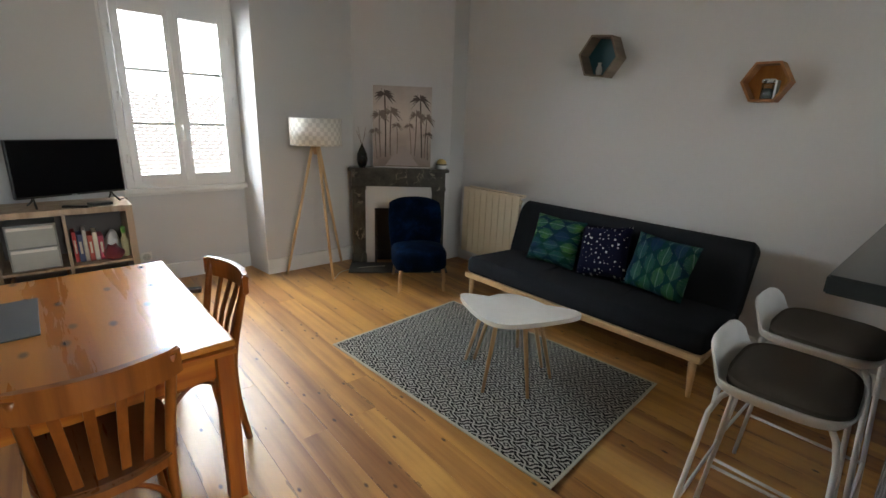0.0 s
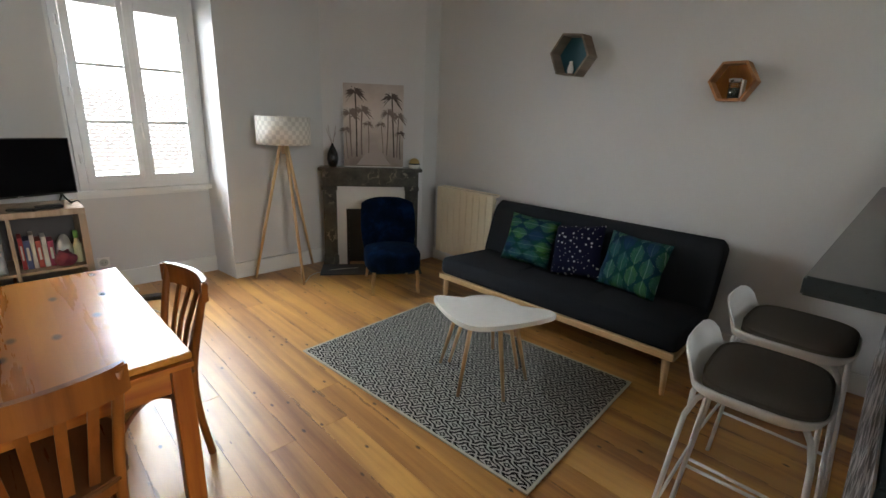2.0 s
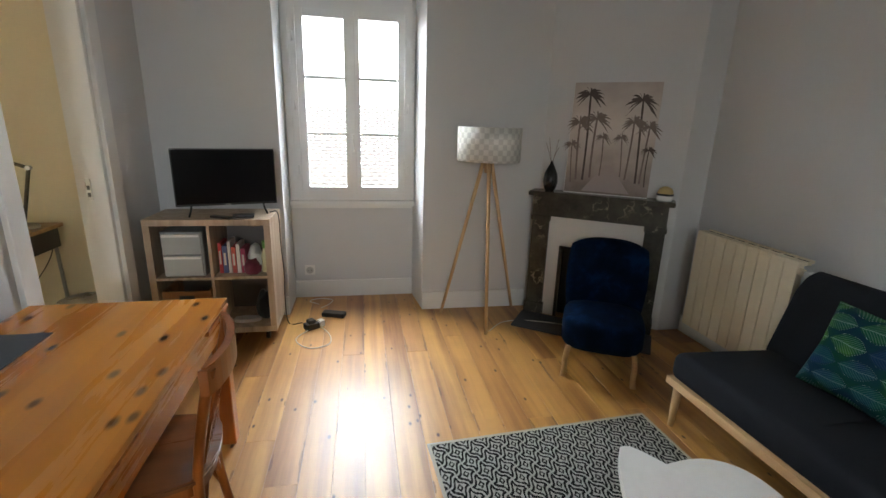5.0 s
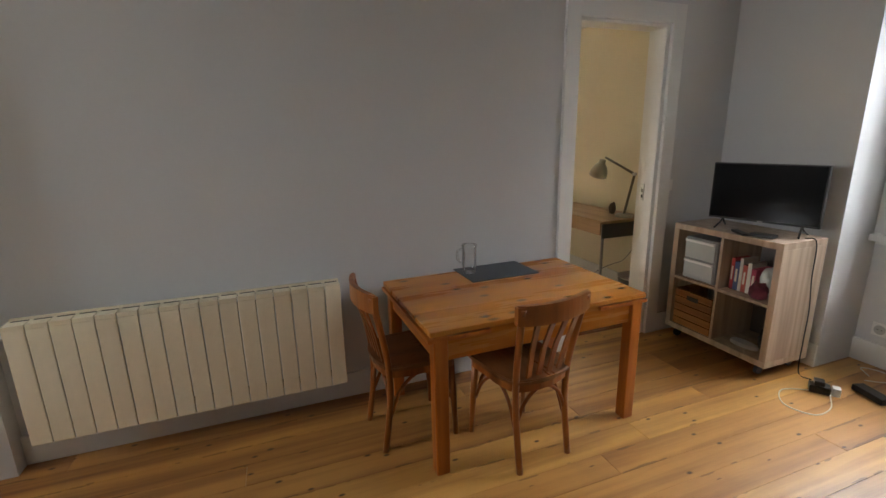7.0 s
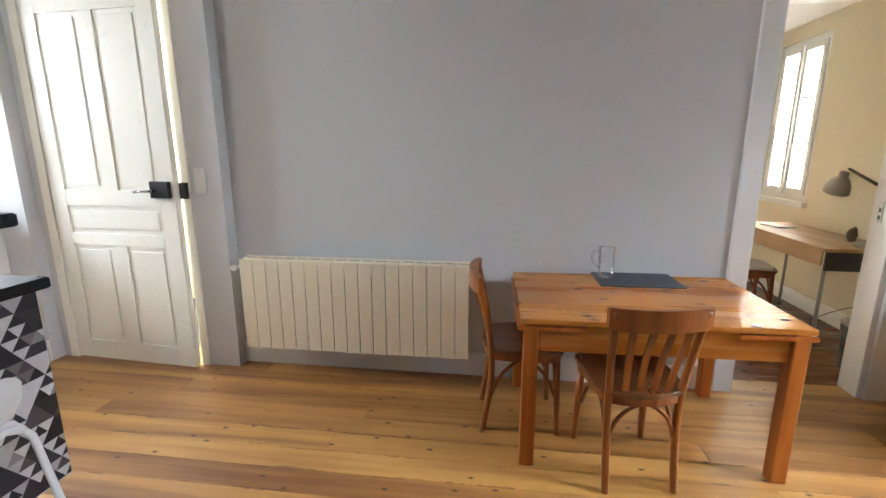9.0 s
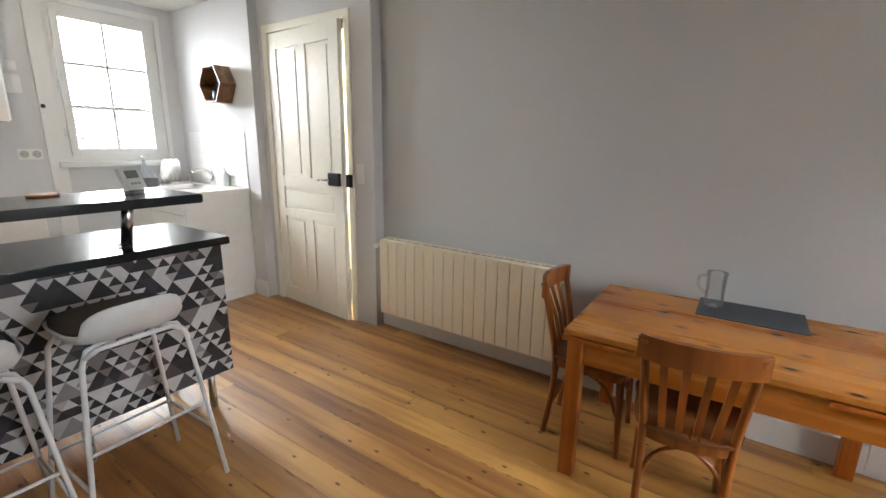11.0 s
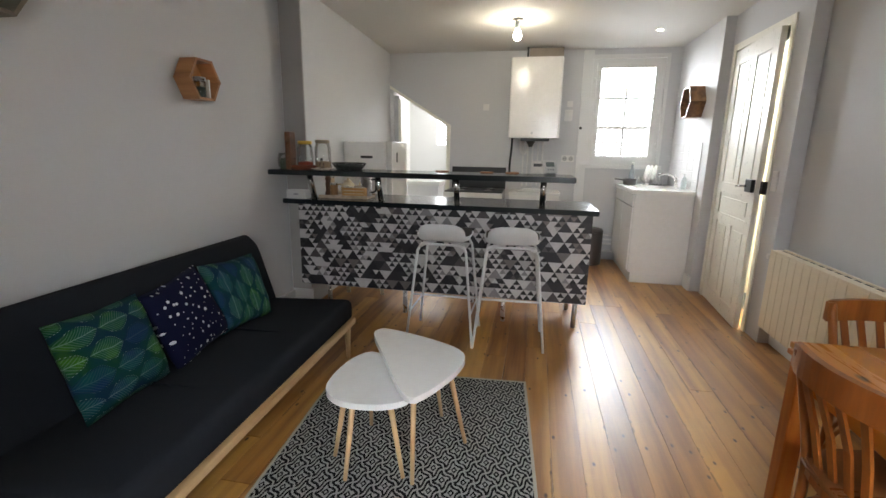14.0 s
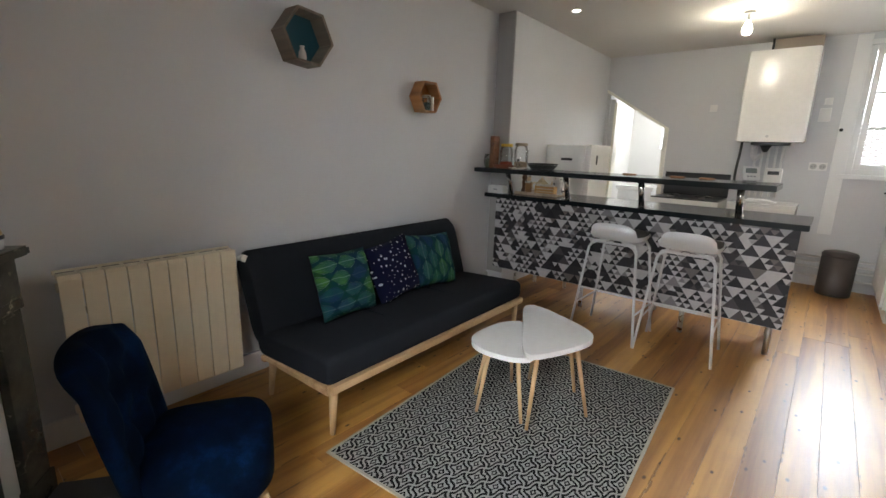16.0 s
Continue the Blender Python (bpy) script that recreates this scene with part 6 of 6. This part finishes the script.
part("lid", lathe(B(), [(0.154, 0.421), (0.154, 0.435), (0.14, 0.46), (0.08, 0.475), (0.005, 0.478)], 32), BINMETAL, bn)
part("pedal", cube(-0.03, 0.03, 0.148, 0.19, 0.012, 0.022), BLACK, bn)
part("hinge", cube(-0.05, 0.05, -0.175, -0.15, 0.40, 0.44, bevel=0.004), BLACK, bn)
for zz in (0.22, 0.28, 0.34, 0.12):
    solo("heating_pipe", tube(B(), (-0.5, 0, 0), (0.45, 0, 0), 0.012, n=10), WHITEPLASTIC, "white heating pipe along the kitchen wall", "pipe", 1.03, YS + 0.03, zz, group="pipes along the wall", kind="structure")
fg = thing("refrigerator", "white under-height refrigerator behind the bar", "refrigerator", 3.53, -5.88, 0)
part("body", cube(-0.20, 0.262, -0.27, 0.27, 0.02, 1.485, bevel=0.015, seg=3), ENAMEL, fg)
part("door", cube(-0.265, -0.205, -0.27, 0.27, 0.03, 1.49, bevel=0.015, seg=3), ENAMEL, fg)
part("handle", cube(-0.272, -0.2655, 0.10, 0.13, 1.28, 1.38, bevel=0.002), BLACK, fg, "dark recessed grip")
part("vent", cube(-0.055, 0.075, 0.2705, 0.276, 1.318, 1.344, bevel=0.0025), BLACK, fg, "flat black oval vent")
for xx in (-0.2, 0.2):
    part("foot", tube(B(), (xx, 0.24, 0), (xx, 0.24, 0.021), 0.018), BLACK, fg)
    part("foot", tube(B(), (xx, -0.24, 0), (xx, -0.24, 0.021), 0.018), BLACK, fg)

# ---- things on the bar ----
UB, LB = 1.2385, 0.9865
CORK = wood("orange_cork", (0.26, 0.11, 0.045), (0.42, 0.19, 0.08), 0.6, 0, 14)
for i, (xx, yy) in enumerate(((2.58, -4.80), (2.215, -4.82), (2.01, -4.84))):
    solo("coaster", lathe(B(), [(0.052, 0), (0.055, 0.003), (0.055, 0.009), (0.05, 0.011)], 24), CORK, "round orange-brown coaster on the raised worktop", "coaster", xx, yy, UB, 30 * i, group="coasters on the bar")
dv = thing("room_thermostat", "white wireless thermostat on a stand on the raised worktop", "thermostat", 1.715, -4.70, UB, 28)
bm = B()
box(bm, -0.055, 0.055, -0.012, 0.012, 0, 0.10, 0.006)
ca_ = part("case", turned(bm, pose(0, 0, 0.016, 22, 0, 0)), WHITEPLASTIC, dv)
for sgn in (1, -1):
    part("screen", turned(cube(-0.035, 0.035, sgn * 0.0122, sgn * 0.0135, 0.05, 0.085), pose(0, 0, 0.016, 22, 0, 0)), plain("lcd_grey", (0.20, 0.23, 0.22), 0.2), ca_)
    for q in (-0.02, 0.0, 0.02):
        part("button", turned(cube(q - 0.006, q + 0.006, sgn * 0.0122, sgn * 0.0138, 0.02, 0.03), pose(0, 0, 0.016, 22, 0, 0)), GREYBASE, ca_)
part("stand", cube(-0.035, 0.035, -0.035, 0.012, 0, 0.016, bevel=0.003), GREYBASE, dv)
bw = thing("wire_bowl", "black wire fruit bowl on the raised worktop", "bowl", 3.37, -4.75, UB)
for r_, z_ in ((0.10, 0.004), (0.125, 0.03), (0.14, 0.055)):
    part("ring", rod(B(), [(r_ * math.cos(a * math.pi / 12), r_ * math.sin(a * math.pi / 12), z_) for a in range(25)], 0.004, 6), BLACK, bw)
for k in range(16):
    a = k * math.pi / 8
    part("wire", rod(B(), [(0.10 * math.cos(a), 0.10 * math.sin(a), 0.004), (0.125 * math.cos(a), 0.125 * math.sin(a), 0.03), (0.14 * math.cos(a), 0.14 * math.sin(a), 0.055)], 0.003, 5), BLACK, bw)
part("dish", lathe(B(), [(0.09, 0.003), (0.112, 0.018), (0.128, 0.042), (0.125, 0.044), (0.10, 0.02), (0.005, 0.008)], 24), plain("dark_bowl", (0.03, 0.035, 0.03), 0.5), bw)


def jar(x, y, r, h, lid, fill, label):
    j = thing("storage_jar", label, "jar", x, y, UB)
    part("glass", lathe(B(), [(r * 0.92, 0), (r, 0.01), (r, h * 0.82), (r * 0.8, h * 0.95), (r * 0.8, h)], 24), JARGLASS, j)
    part("contents", lathe(B(), [(r * 0.85, 0.006), (r * 0.9, 0.02), (r * 0.9, h * 0.28), (r * 0.3, h * 0.31)], 20), plain("jar_contents", fill, 0.8), j)
    part("lid", lathe(B(), [(r * 0.86, h), (r * 0.88, h + 0.004), (r * 0.88, h + 0.022), (r * 0.8, h + 0.026)], 24), plain("jar_lid", lid, 0.35), j)


jar(3.735, -4.69, 0.066, 0.205, (0.70, 0.46, 0.05), (0.30, 0.06, 0.03), "glass storage jar with a yellow lid and red contents")
jar(3.595, -4.73, 0.068, 0.215, (0.30, 0.24, 0.17), (0.40, 0.30, 0.20), "glass storage jar with a brown lid")
bd = thing("cutting_board", "dark brown wooden board standing upright on the bar", "board", 3.825, -4.61, UB, 10)
part("board", cube(-0.022, 0.022, -0.06, 0.06, 0, 0.30, bevel=0.006), CHAIRSEAT, bd)
part("edge_strip", cube(-0.0225, 0.0225, -0.0625, -0.0602, 0.01, 0.29), wood("red_brown", (0.12, 0.04, 0.02), (0.24, 0.09, 0.04), 0.4), bd)
tr_ = thing("terrarium", "low glass bowl of greenery at the wall end", "terrarium", 3.90, -4.64, UB)
part("glass", lathe(B(), [(0.035, 0), (0.05, 0.02), (0.055, 0.07), (0.045, 0.13)], 24), JARGLASS, tr_)
part("greenery", crumple(0.04, 0.04, 0.06, 21), plain("dusty_green", (0.12, 0.15, 0.10), 0.8), tr_)
sp = thing("saucer", "pale saucer with a small dark bottle", "saucer", 3.555, -4.62, UB)
part("dish", lathe(B(), [(0.05, 0), (0.09, 0.012), (0.088, 0.015), (0.01, 0.008)], 24), plain("pale_dish", (0.62, 0.55, 0.45), 0.35), sp)
wd = thing("shallow_dish", "red-brown shallow wooden dish in front of the jars", "dish", 3.70, -4.585, UB, 8)
part("bowl", turned(lathe(B(), [(0.05, 0), (0.062, 0.006), (0.078, 0.034), (0.073, 0.036), (0.05, 0.014), (0.005, 0.012)], 28), Matrix.Diagonal((1.5, 0.5, 1, 1))), wood("red_brown_dish", (0.13, 0.035, 0.015), (0.26, 0.08, 0.035), 0.45, 0), wd)
pb = thing("small_bottle", "small dark bottle on the saucer", "bottle", 3.555, -4.62, UB + 0.0125)
part("body", lathe(B(), [(0.018, 0), (0.018, 0.035), (0.009, 0.05), (0.009, 0.065)], 14), JARGLASS, pb)
part("cap", lathe(B(), [(0.011, 0.065), (0.011, 0.08), (0.006, 0.082)], 12), BLACK, pb)
bx = thing("storage_box", "small white plastic box at the wall end of the worktop", "box", 3.82, -4.70, LB)
part("body", cube(-0.09, 0.09, -0.045, 0.045, 0, 0.075, bevel=0.008), WHITEPLASTIC, bx)
part("latch", cube(-0.02, 0.02, 0.0452, 0.049, 0.035, 0.045), GREYBASE, bx)
ty_ = thing("serving_tray", "pale wooden tray on the lower worktop", "tray", 3.47, -4.93, LB, 4)
part("base", cube(-0.22, 0.22, -0.13, 0.13, 0, 0.012, bevel=0.003), WASHOAK, ty_)
for b in ((-0.22, 0.22, 0.122, 0.13), (-0.22, 0.22, -0.13, -0.122)):
    part("rim", cube(*b, 0.0122, 0.028, bevel=0.002), WASHOAK, ty_)
TZ = LB + 0.0125
wb = thing("wooden_caddy", "pale slatted wooden caddy of tea bags on the tray", "caddy", 3.37, -4.855, TZ)
part("base", cube(-0.10, 0.10, -0.04, 0.04, 0, 0.006), BAMBOO, wb)
for zz in (0.008, 0.034, 0.060):
    part("slat", cube(-0.10, 0.10, 0.034, 0.040, zz, zz + 0.021, bevel=0.002), BAMBOO, wb)
    part("slat", cube(-0.10, 0.10, -0.040, -0.034, zz, zz + 0.021, bevel=0.002), BAMBOO, wb)
for xx in (-0.10, 0.094):
    part("end", cube(xx, xx + 0.006, -0.0335, 0.0335, 0.0062, 0.082, bevel=0.002), BAMBOO, wb)
for k in range(6):
    part("tea_bag", turned(cube(-0.012, 0.012, -0.029, 0.029, 0.007, 0.088 + 0.006 * (k % 3), bevel=0.002), pose(-0.075 + 0.03 * k, 0, 0, 0, 4 - 2 * (k % 3), 0)), plain("tea_paper", (0.66, 0.60, 0.48), 0.7), wb)
cn = thing("metal_canister", "brushed steel coffee pot with a dark handle on the tray", "coffee pot", 3.315, -4.99, TZ)
part("body", lathe(B(), [(0.052, 0), (0.054, 0.01), (0.050, 0.15)], 28), STEEL, cn)
part("lid", lathe(B(), [(0.052, 0.1502), (0.052, 0.162), (0.035, 0.175), (0.008, 0.178)], 28), STEEL, cn)
part("handle", rod(B(), smooth_path([(-0.05, 0, 0.145), (-0.092, 0, 0.14), (-0.09, 0, 0.05), (-0.052, 0, 0.03)], 5), 0.008), BLACK, cn)
CREAMG = plain("cream_glaze", (0.66, 0.56, 0.38), 0.25)
tp = thing("teapot", "cream ceramic teapot on the tray", "teapot", 3.475, -4.965, TZ)
part("body", lathe(B(), [(0.04, 0), (0.062, 0.02), (0.070, 0.06), (0.055, 0.105), (0.034, 0.12)], 26), CREAMG, tp)
part("lid", lathe(B(), [(0.036, 0.1202), (0.030, 0.132), (0.010, 0.140), (0.012, 0.152), (0.004, 0.158)], 22), CREAMG, tp)
part("spout", rod(B(), smooth_path([(-0.058, 0, 0.05), (-0.10, 0, 0.075), (-0.118, 0, 0.122)], 4), 0.011), CREAMG, tp)
part("handle", rod(B(), smooth_path([(0.055, 0, 0.098), (0.105, 0, 0.09), (0.10, 0, 0.04), (0.062, 0, 0.03)], 4), 0.007), CREAMG, tp)
ml = thing("pepper_mill", "dark brown turned wooden mill on the tray", "pepper mill", 3.645, -4.915, TZ)
part("body", lathe(B(), [(0.030, 0), (0.030, 0.02), (0.020, 0.05), (0.026, 0.10), (0.022, 0.125)], 20), wood("dark_mill", (0.05, 0.018, 0.01), (0.10, 0.04, 0.02), 0.35, 2), ml)
part("head", lathe(B(), [(0.020, 0.1255), (0.028, 0.145), (0.022, 0.17), (0.008, 0.18)], 20), wood("dark_mill_head", (0.05, 0.018, 0.01), (0.10, 0.04, 0.02), 0.35, 2), ml)
for xx, yy, c_, text in ((3.565, -4.86, (0.30, 0.17, 0.07), "small amber tin on the tray"), (3.66, -5.005, (0.55, 0.42, 0.28), "tall buff tin on the tray")):
    tall = 0.10 if c_[0] < 0.5 else 0.15
    cc_ = thing("spice_tin", text, "tin", xx, yy, TZ, group="tins on the tray")
    part("body", lathe(B(), [(0.034, 0), (0.034, tall)], 20), plain("tin_colour", c_, 0.4), cc_)
    part("lid", lathe(B(), [(0.035, tall + 0.0002), (0.035, tall + 0.015), (0.02, tall + 0.018)], 20), STEEL, cc_)

# ---- ceiling lights ----
BULB = glow("lit_bulb", (1.0, 0.90, 0.74), 40)
bb_ = thing("pendant_bulb", "lit bare bulb hanging from a ceiling rose", "ceiling light", 2.08, -5.95, H)
part("rose", lathe(B(), [(0.05, -0.02), (0.05, 0.0), (0.02, 0.0)], 20), WHITEPLASTIC, bb_)
part("socket", lathe(B(), [(0.02, -0.09), (0.022, -0.02)], 16), WHITEPLASTIC, bb_)
part("bulb", lathe(B(), [(0.004, -0.20), (0.03, -0.19), (0.042, -0.155), (0.03, -0.115), (0.018, -0.0905)], 20), BULB, bb_, "glowing round bulb")
lamp("pendant_light", "POINT", pose(2.08, -5.95, H - 0.27), 7.5, (1.0, 0.88, 0.70), radius=0.05)
for xx, yy in ((0.64, -6.55), (3.32, -5.08)):
    s_ = thing("recessed_spot", "lit recessed ceiling spot with a white ring", "ceiling light", xx, yy, H)
    part("ring", lathe(B(), [(0.03, -0.002), (0.045, -0.006), (0.046, 0.0), (0.03, 0.0)], 24), WHITEPLASTIC, s_)
    part("lens", lathe(B(), [(0.029, -0.004), (0.029, -0.001)], 20), glow("lit_spot", (1.0, 0.93, 0.82), 25), s_, "glowing spot lens")
    lp = lamp("spot_light", "SPOT", pose(xx, yy, H - 0.02), 2.0, (1.0, 0.90, 0.76), radius=0.03)
    lp.data.spot_size, lp.data.spot_blend = radians(100), 0.6

# ---- bathroom beyond the sloped doorway ----
setting("wall_bathroom", [(2.3, 2.4, -9.4, YS - 0.14, 0, H), (4.1, 4.2, -9.4, YS - 0.14, 0, H), (2.4, 4.1, -9.4, -9.3, 0, 1.5), (2.4, 2.8, -9.4, -9.3, 1.5, H), (3.6, 4.1, -9.4, -9.3, 1.5, H)], BATHWALL, "white bathroom walls", "wall")
setting("ceiling_bathroom", [(2.3, 4.2, -9.4, YS - 0.14, H, H + 0.1)], CEIL, "white bathroom ceiling", "ceiling")
setting("floor_bathroom", [(2.3, 4.2, -9.4, YS - 0.14, -0.022, -0.002)], plain("grey_vinyl", (0.35, 0.34, 0.33), 0.4), "grey vinyl bathroom floor", "floor")
bs = thing("washbasin", "white bathroom washbasin with a chrome tap", "washbasin", 3.55, -8.25, 0)
part("cabinet", cube(-0.25, 0.25, -0.20, 0.20, 0, 0.86, bevel=0.006), WHITE, bs)
part("bowl", cube(-0.28, 0.28, -0.23, 0.23, 0.861, 0.93, bevel=0.02, seg=3), ENAMEL, bs)
part("tap", rod(B(), smooth_path([(0, -0.15, 0.93), (0, -0.15, 1.05), (0, -0.10, 1.08), (0, -0.03, 1.05)], 5), 0.012), CHROME, bs)
sh_ = thing("shower_mixer", "chrome shower mixer on the bathroom wall", "shower", 3.15, -9.30, 1.1)
part("body", tube(B(), (-0.08, 0.05, 0), (0.08, 0.05, 0), 0.022), CHROME, sh_)
part("hose", rod(B(), smooth_path([(0, 0.06, 0), (0.06, 0.07, 0.15), (0.08, 0.06, 0.35), (0.12, 0.08, 0.40)], 5), 0.010), CHROME, sh_)
cf = thing("door_3", "cream-painted frame of the sloped bathroom doorway", "door frame", kind="structure")
part("jamb", cube(BD[1] - 0.11, BD[1] - 0.07, YS - 0.13, YS + 0.012, 0, 2.09, bevel=0.004), CREAMTRIM, cf)
part("jamb", cube(BD[0] - 0.045, BD[0] + 0.01, YS - 0.13, YS + 0.012, 0, BD[3], bevel=0.004), CREAMTRIM, cf)
trim = B()
sv_ = [[trim.verts.new((x, y, z)) for x, z in ((BD[0] - 0.045, BD[3] - 0.028), (BD[0] - 0.045, BD[3] + 0.012), (4.0, 2.355), (4.0, 2.315))] for y in (YS + 0.002, YS + 0.013)]
trim.faces.new(sv_[0])
trim.faces.new(sv_[1][::-1])
for i in range(4):
    trim.faces.new((sv_[0][i], sv_[1][i], sv_[1][(i + 1) % 4], sv_[0][(i + 1) % 4]))
part("slope_trim", trim, CREAMTRIM, cf)
part("filler", cube(BD[1] - 0.07, BD[1], YS - 0.12, YS - 0.03, 0, 2.14), WALL, cf)

# ---- bedroom beyond the doorway ----
BY = -0.35
BW = (-2.62, -1.86, 0.95, 2.42)
HBED = 2.56
setting("wall_bedroom_north", [(-3.6, BW[0], BY, 0.1, 0, HBED), (BW[1], XW - 0.15, BY, 0.1, 0, HBED), (BW[0], BW[1], BY, 0.1, 0, BW[2]), (BW[0], BW[1], BY, 0.1, BW[3], HBED)], CREAMWALL, "cream bedroom wall with a window", "wall")
setting("wall_bedroom", [(-3.7, -3.6, -3.6, 0.1, 0, HBED), (-3.6, XW - 0.15, -3.7, -3.6, 0, HBED), (XW - 0.16, XW - 0.15, -3.6, DOOR[0] - 0.02, 0, HBED), (XW - 0.16, XW - 0.15, DOOR[1] + 0.02, BY, 0, HBED), (XW - 0.16, XW - 0.15, DOOR[0] - 0.02, DOOR[1] + 0.02, DOOR[2] + 0.01, HBED)], CREAMWALL, "cream bedroom walls", "wall")
setting("ceiling_bedroom", [(-3.7, XW - 0.15, -3.7, 0.1, HBED, HBED + 0.1)], CEIL, "white bedroom ceiling", "ceiling")
bwin = casement("window_3", BW[0], BW[1], BW[2], BW[3], BY + 0.05, 1, "white bedroom casement window, closed", handle=False)
part("window_sill", cube(BW[0] - 0.04, BW[1] + 0.04, BY - 0.05, BY, BW[2] - 0.05, BW[2], bevel=0.006), TRIM, bwin)
bbd = thing("baseboard_bedroom", "white-painted bedroom skirting board", "skirting", kind="structure")
part("board", cube(-3.6, XW - 0.16, BY - 0.018, BY, 0, 0.13, bevel=0.004), TRIM, bbd)
bf = thing("floor_bedroom", "dark stained bedroom floorboards", "floor", kind="structure")
DARKFLOOR = wood("dark_stained_pine", (0.12, 0.04, 0.018), (0.24, 0.09, 0.04), 0.25, 1, 11, 0.8, 0.3)
dm = mesh_of("plank", cube(-0.069, 0.069, -1.8, 1.8, -0.022, 0, bevel=0.0018, seg=1), DARKFLOOR)
for k in range(25):
    o = new("plank", dm)
    o.parent = bf
    o.location = (XW - 0.21 - k * 0.142, -1.95, -0.001)
dk = thing("desk", "wooden desk with grey metal legs under the bedroom window", "desk", -1.27, -0.65, 0)
part("top", cube(-0.62, 0.62, -0.26, 0.26, 0.735, 0.76, bevel=0.003), DESKWOOD, dk)
part("drawer", cube(-0.30, 0.58, -0.25, -0.235, 0.63, 0.733, bevel=0.003), DESKWOOD, dk)
part("frame", cube(-0.58, 0.58, 0.20, 0.22, 0.66, 0.734), GREYBASE, dk)
part("side_panel", cube(0.585, 0.60, -0.23, 0.23, 0.60, 0.734), plain("dark_grey_metal", (0.06, 0.06, 0.06), 0.5), dk)
for sx_ in (-1, 1):
    for sy_ in (-1, 1):
        part("leg", tube(B(), (sx_ * 0.585, sy_ * 0.22, 0), (sx_ * 0.575, sy_ * 0.21, 0.735), 0.012), GREYBASE, dk)
LAMPARM = plain("dark_bronze_arm", (0.10, 0.085, 0.065), 0.4, 0.5)
dl = thing("desk_lamp", "beige jointed desk lamp on the desk", "lamp", -0.76, -0.58, 0.7605)
part("base", lathe(B(), [(0.075, 0), (0.08, 0.01), (0.07, 0.025), (0.02, 0.03)], 24), plain("lamp_beige", (0.36, 0.33, 0.27), 0.4), dl)
part("arm", rod(B(), [(0, 0, 0.03), (0.09, 0.0, 0.39)], 0.011), LAMPARM, dl)
part("arm", rod(B(), [(0.09, 0, 0.39), (-0.28, -0.01, 0.52)], 0.011), LAMPARM, dl)
part("joint", tube(B(), (0.09, -0.015, 0.39), (0.09, 0.015, 0.39), 0.014), STEEL, dl)
hd = lathe(B(), [(0.085, -0.10), (0.078, -0.05), (0.055, 0.0), (0.03, 0.025), (0.03, 0.06), (0.005, 0.065)], 24)
part("shade", turned(hd, pose(-0.34, -0.01, 0.44, 0, 22, 0)), plain("lamp_shade_beige", (0.34, 0.32, 0.27), 0.4), dl)
solo("figurine", crumple(0.03, 0.03, 0.07, 31), plain("dark_wood_carving", (0.14, 0.10, 0.07), 0.6), "small dark carved ornament on the desk", "ornament", -0.95, -0.55, 0.7605)
solo("notebook", cube(-0.11, 0.11, -0.08, 0.08, 0, 0.012, bevel=0.002), WHITE, "white papers lying on the desk", "papers", -1.62, -0.68, 0.7605, 12)
bch = copy_thing(ch, pose(-1.40, -1.02, 0, 0, 0, 172))
tagged(bch, "dark brown bistro chair drawn up to the bedroom desk", "chair", "chairs of the bistro kind")
wbk = thing("wastebasket", "black round wastebasket beside the desk", "wastebasket", -0.42, -0.72, 0)
part("body", lathe(B(), [(0.115, 0), (0.14, 0.30), (0.135, 0.30), (0.11, 0.01), (0.01, 0.008)], 28), BLACK, wbk)
part("rim", lathe(B(), [(0.140, 0.300), (0.146, 0.304), (0.143, 0.311), (0.137, 0.309)], 28), STEEL, wbk)
seat_pad = B()
prism(seat_pad, pebble([(-0.15, 0.15), (0.15, 0.15), (0.165, -0.05), (0.15, -0.16), (-0.15, -0.16), (-0.165, -0.05)], 5), 0, 0.022, 0.007)
solo("seat_pad", seat_pad, cloth("white_pad_cloth", (0.62, 0.61, 0.58)), "white quilted pad lying on the bedroom chair", "seat pad", -1.40, -1.02, 0.4585, 172)
cable("cable", [(-0.74, -0.44, 0.76), (-0.76, -0.375, 0.55), (-0.92, -0.385, 0.30), (-1.05, -0.40, 0.22), (-1.18, -0.42, 0.14), (-1.34, -0.48, 0.006)], BLACK, "dark lamp cable looping below the bedroom desk")
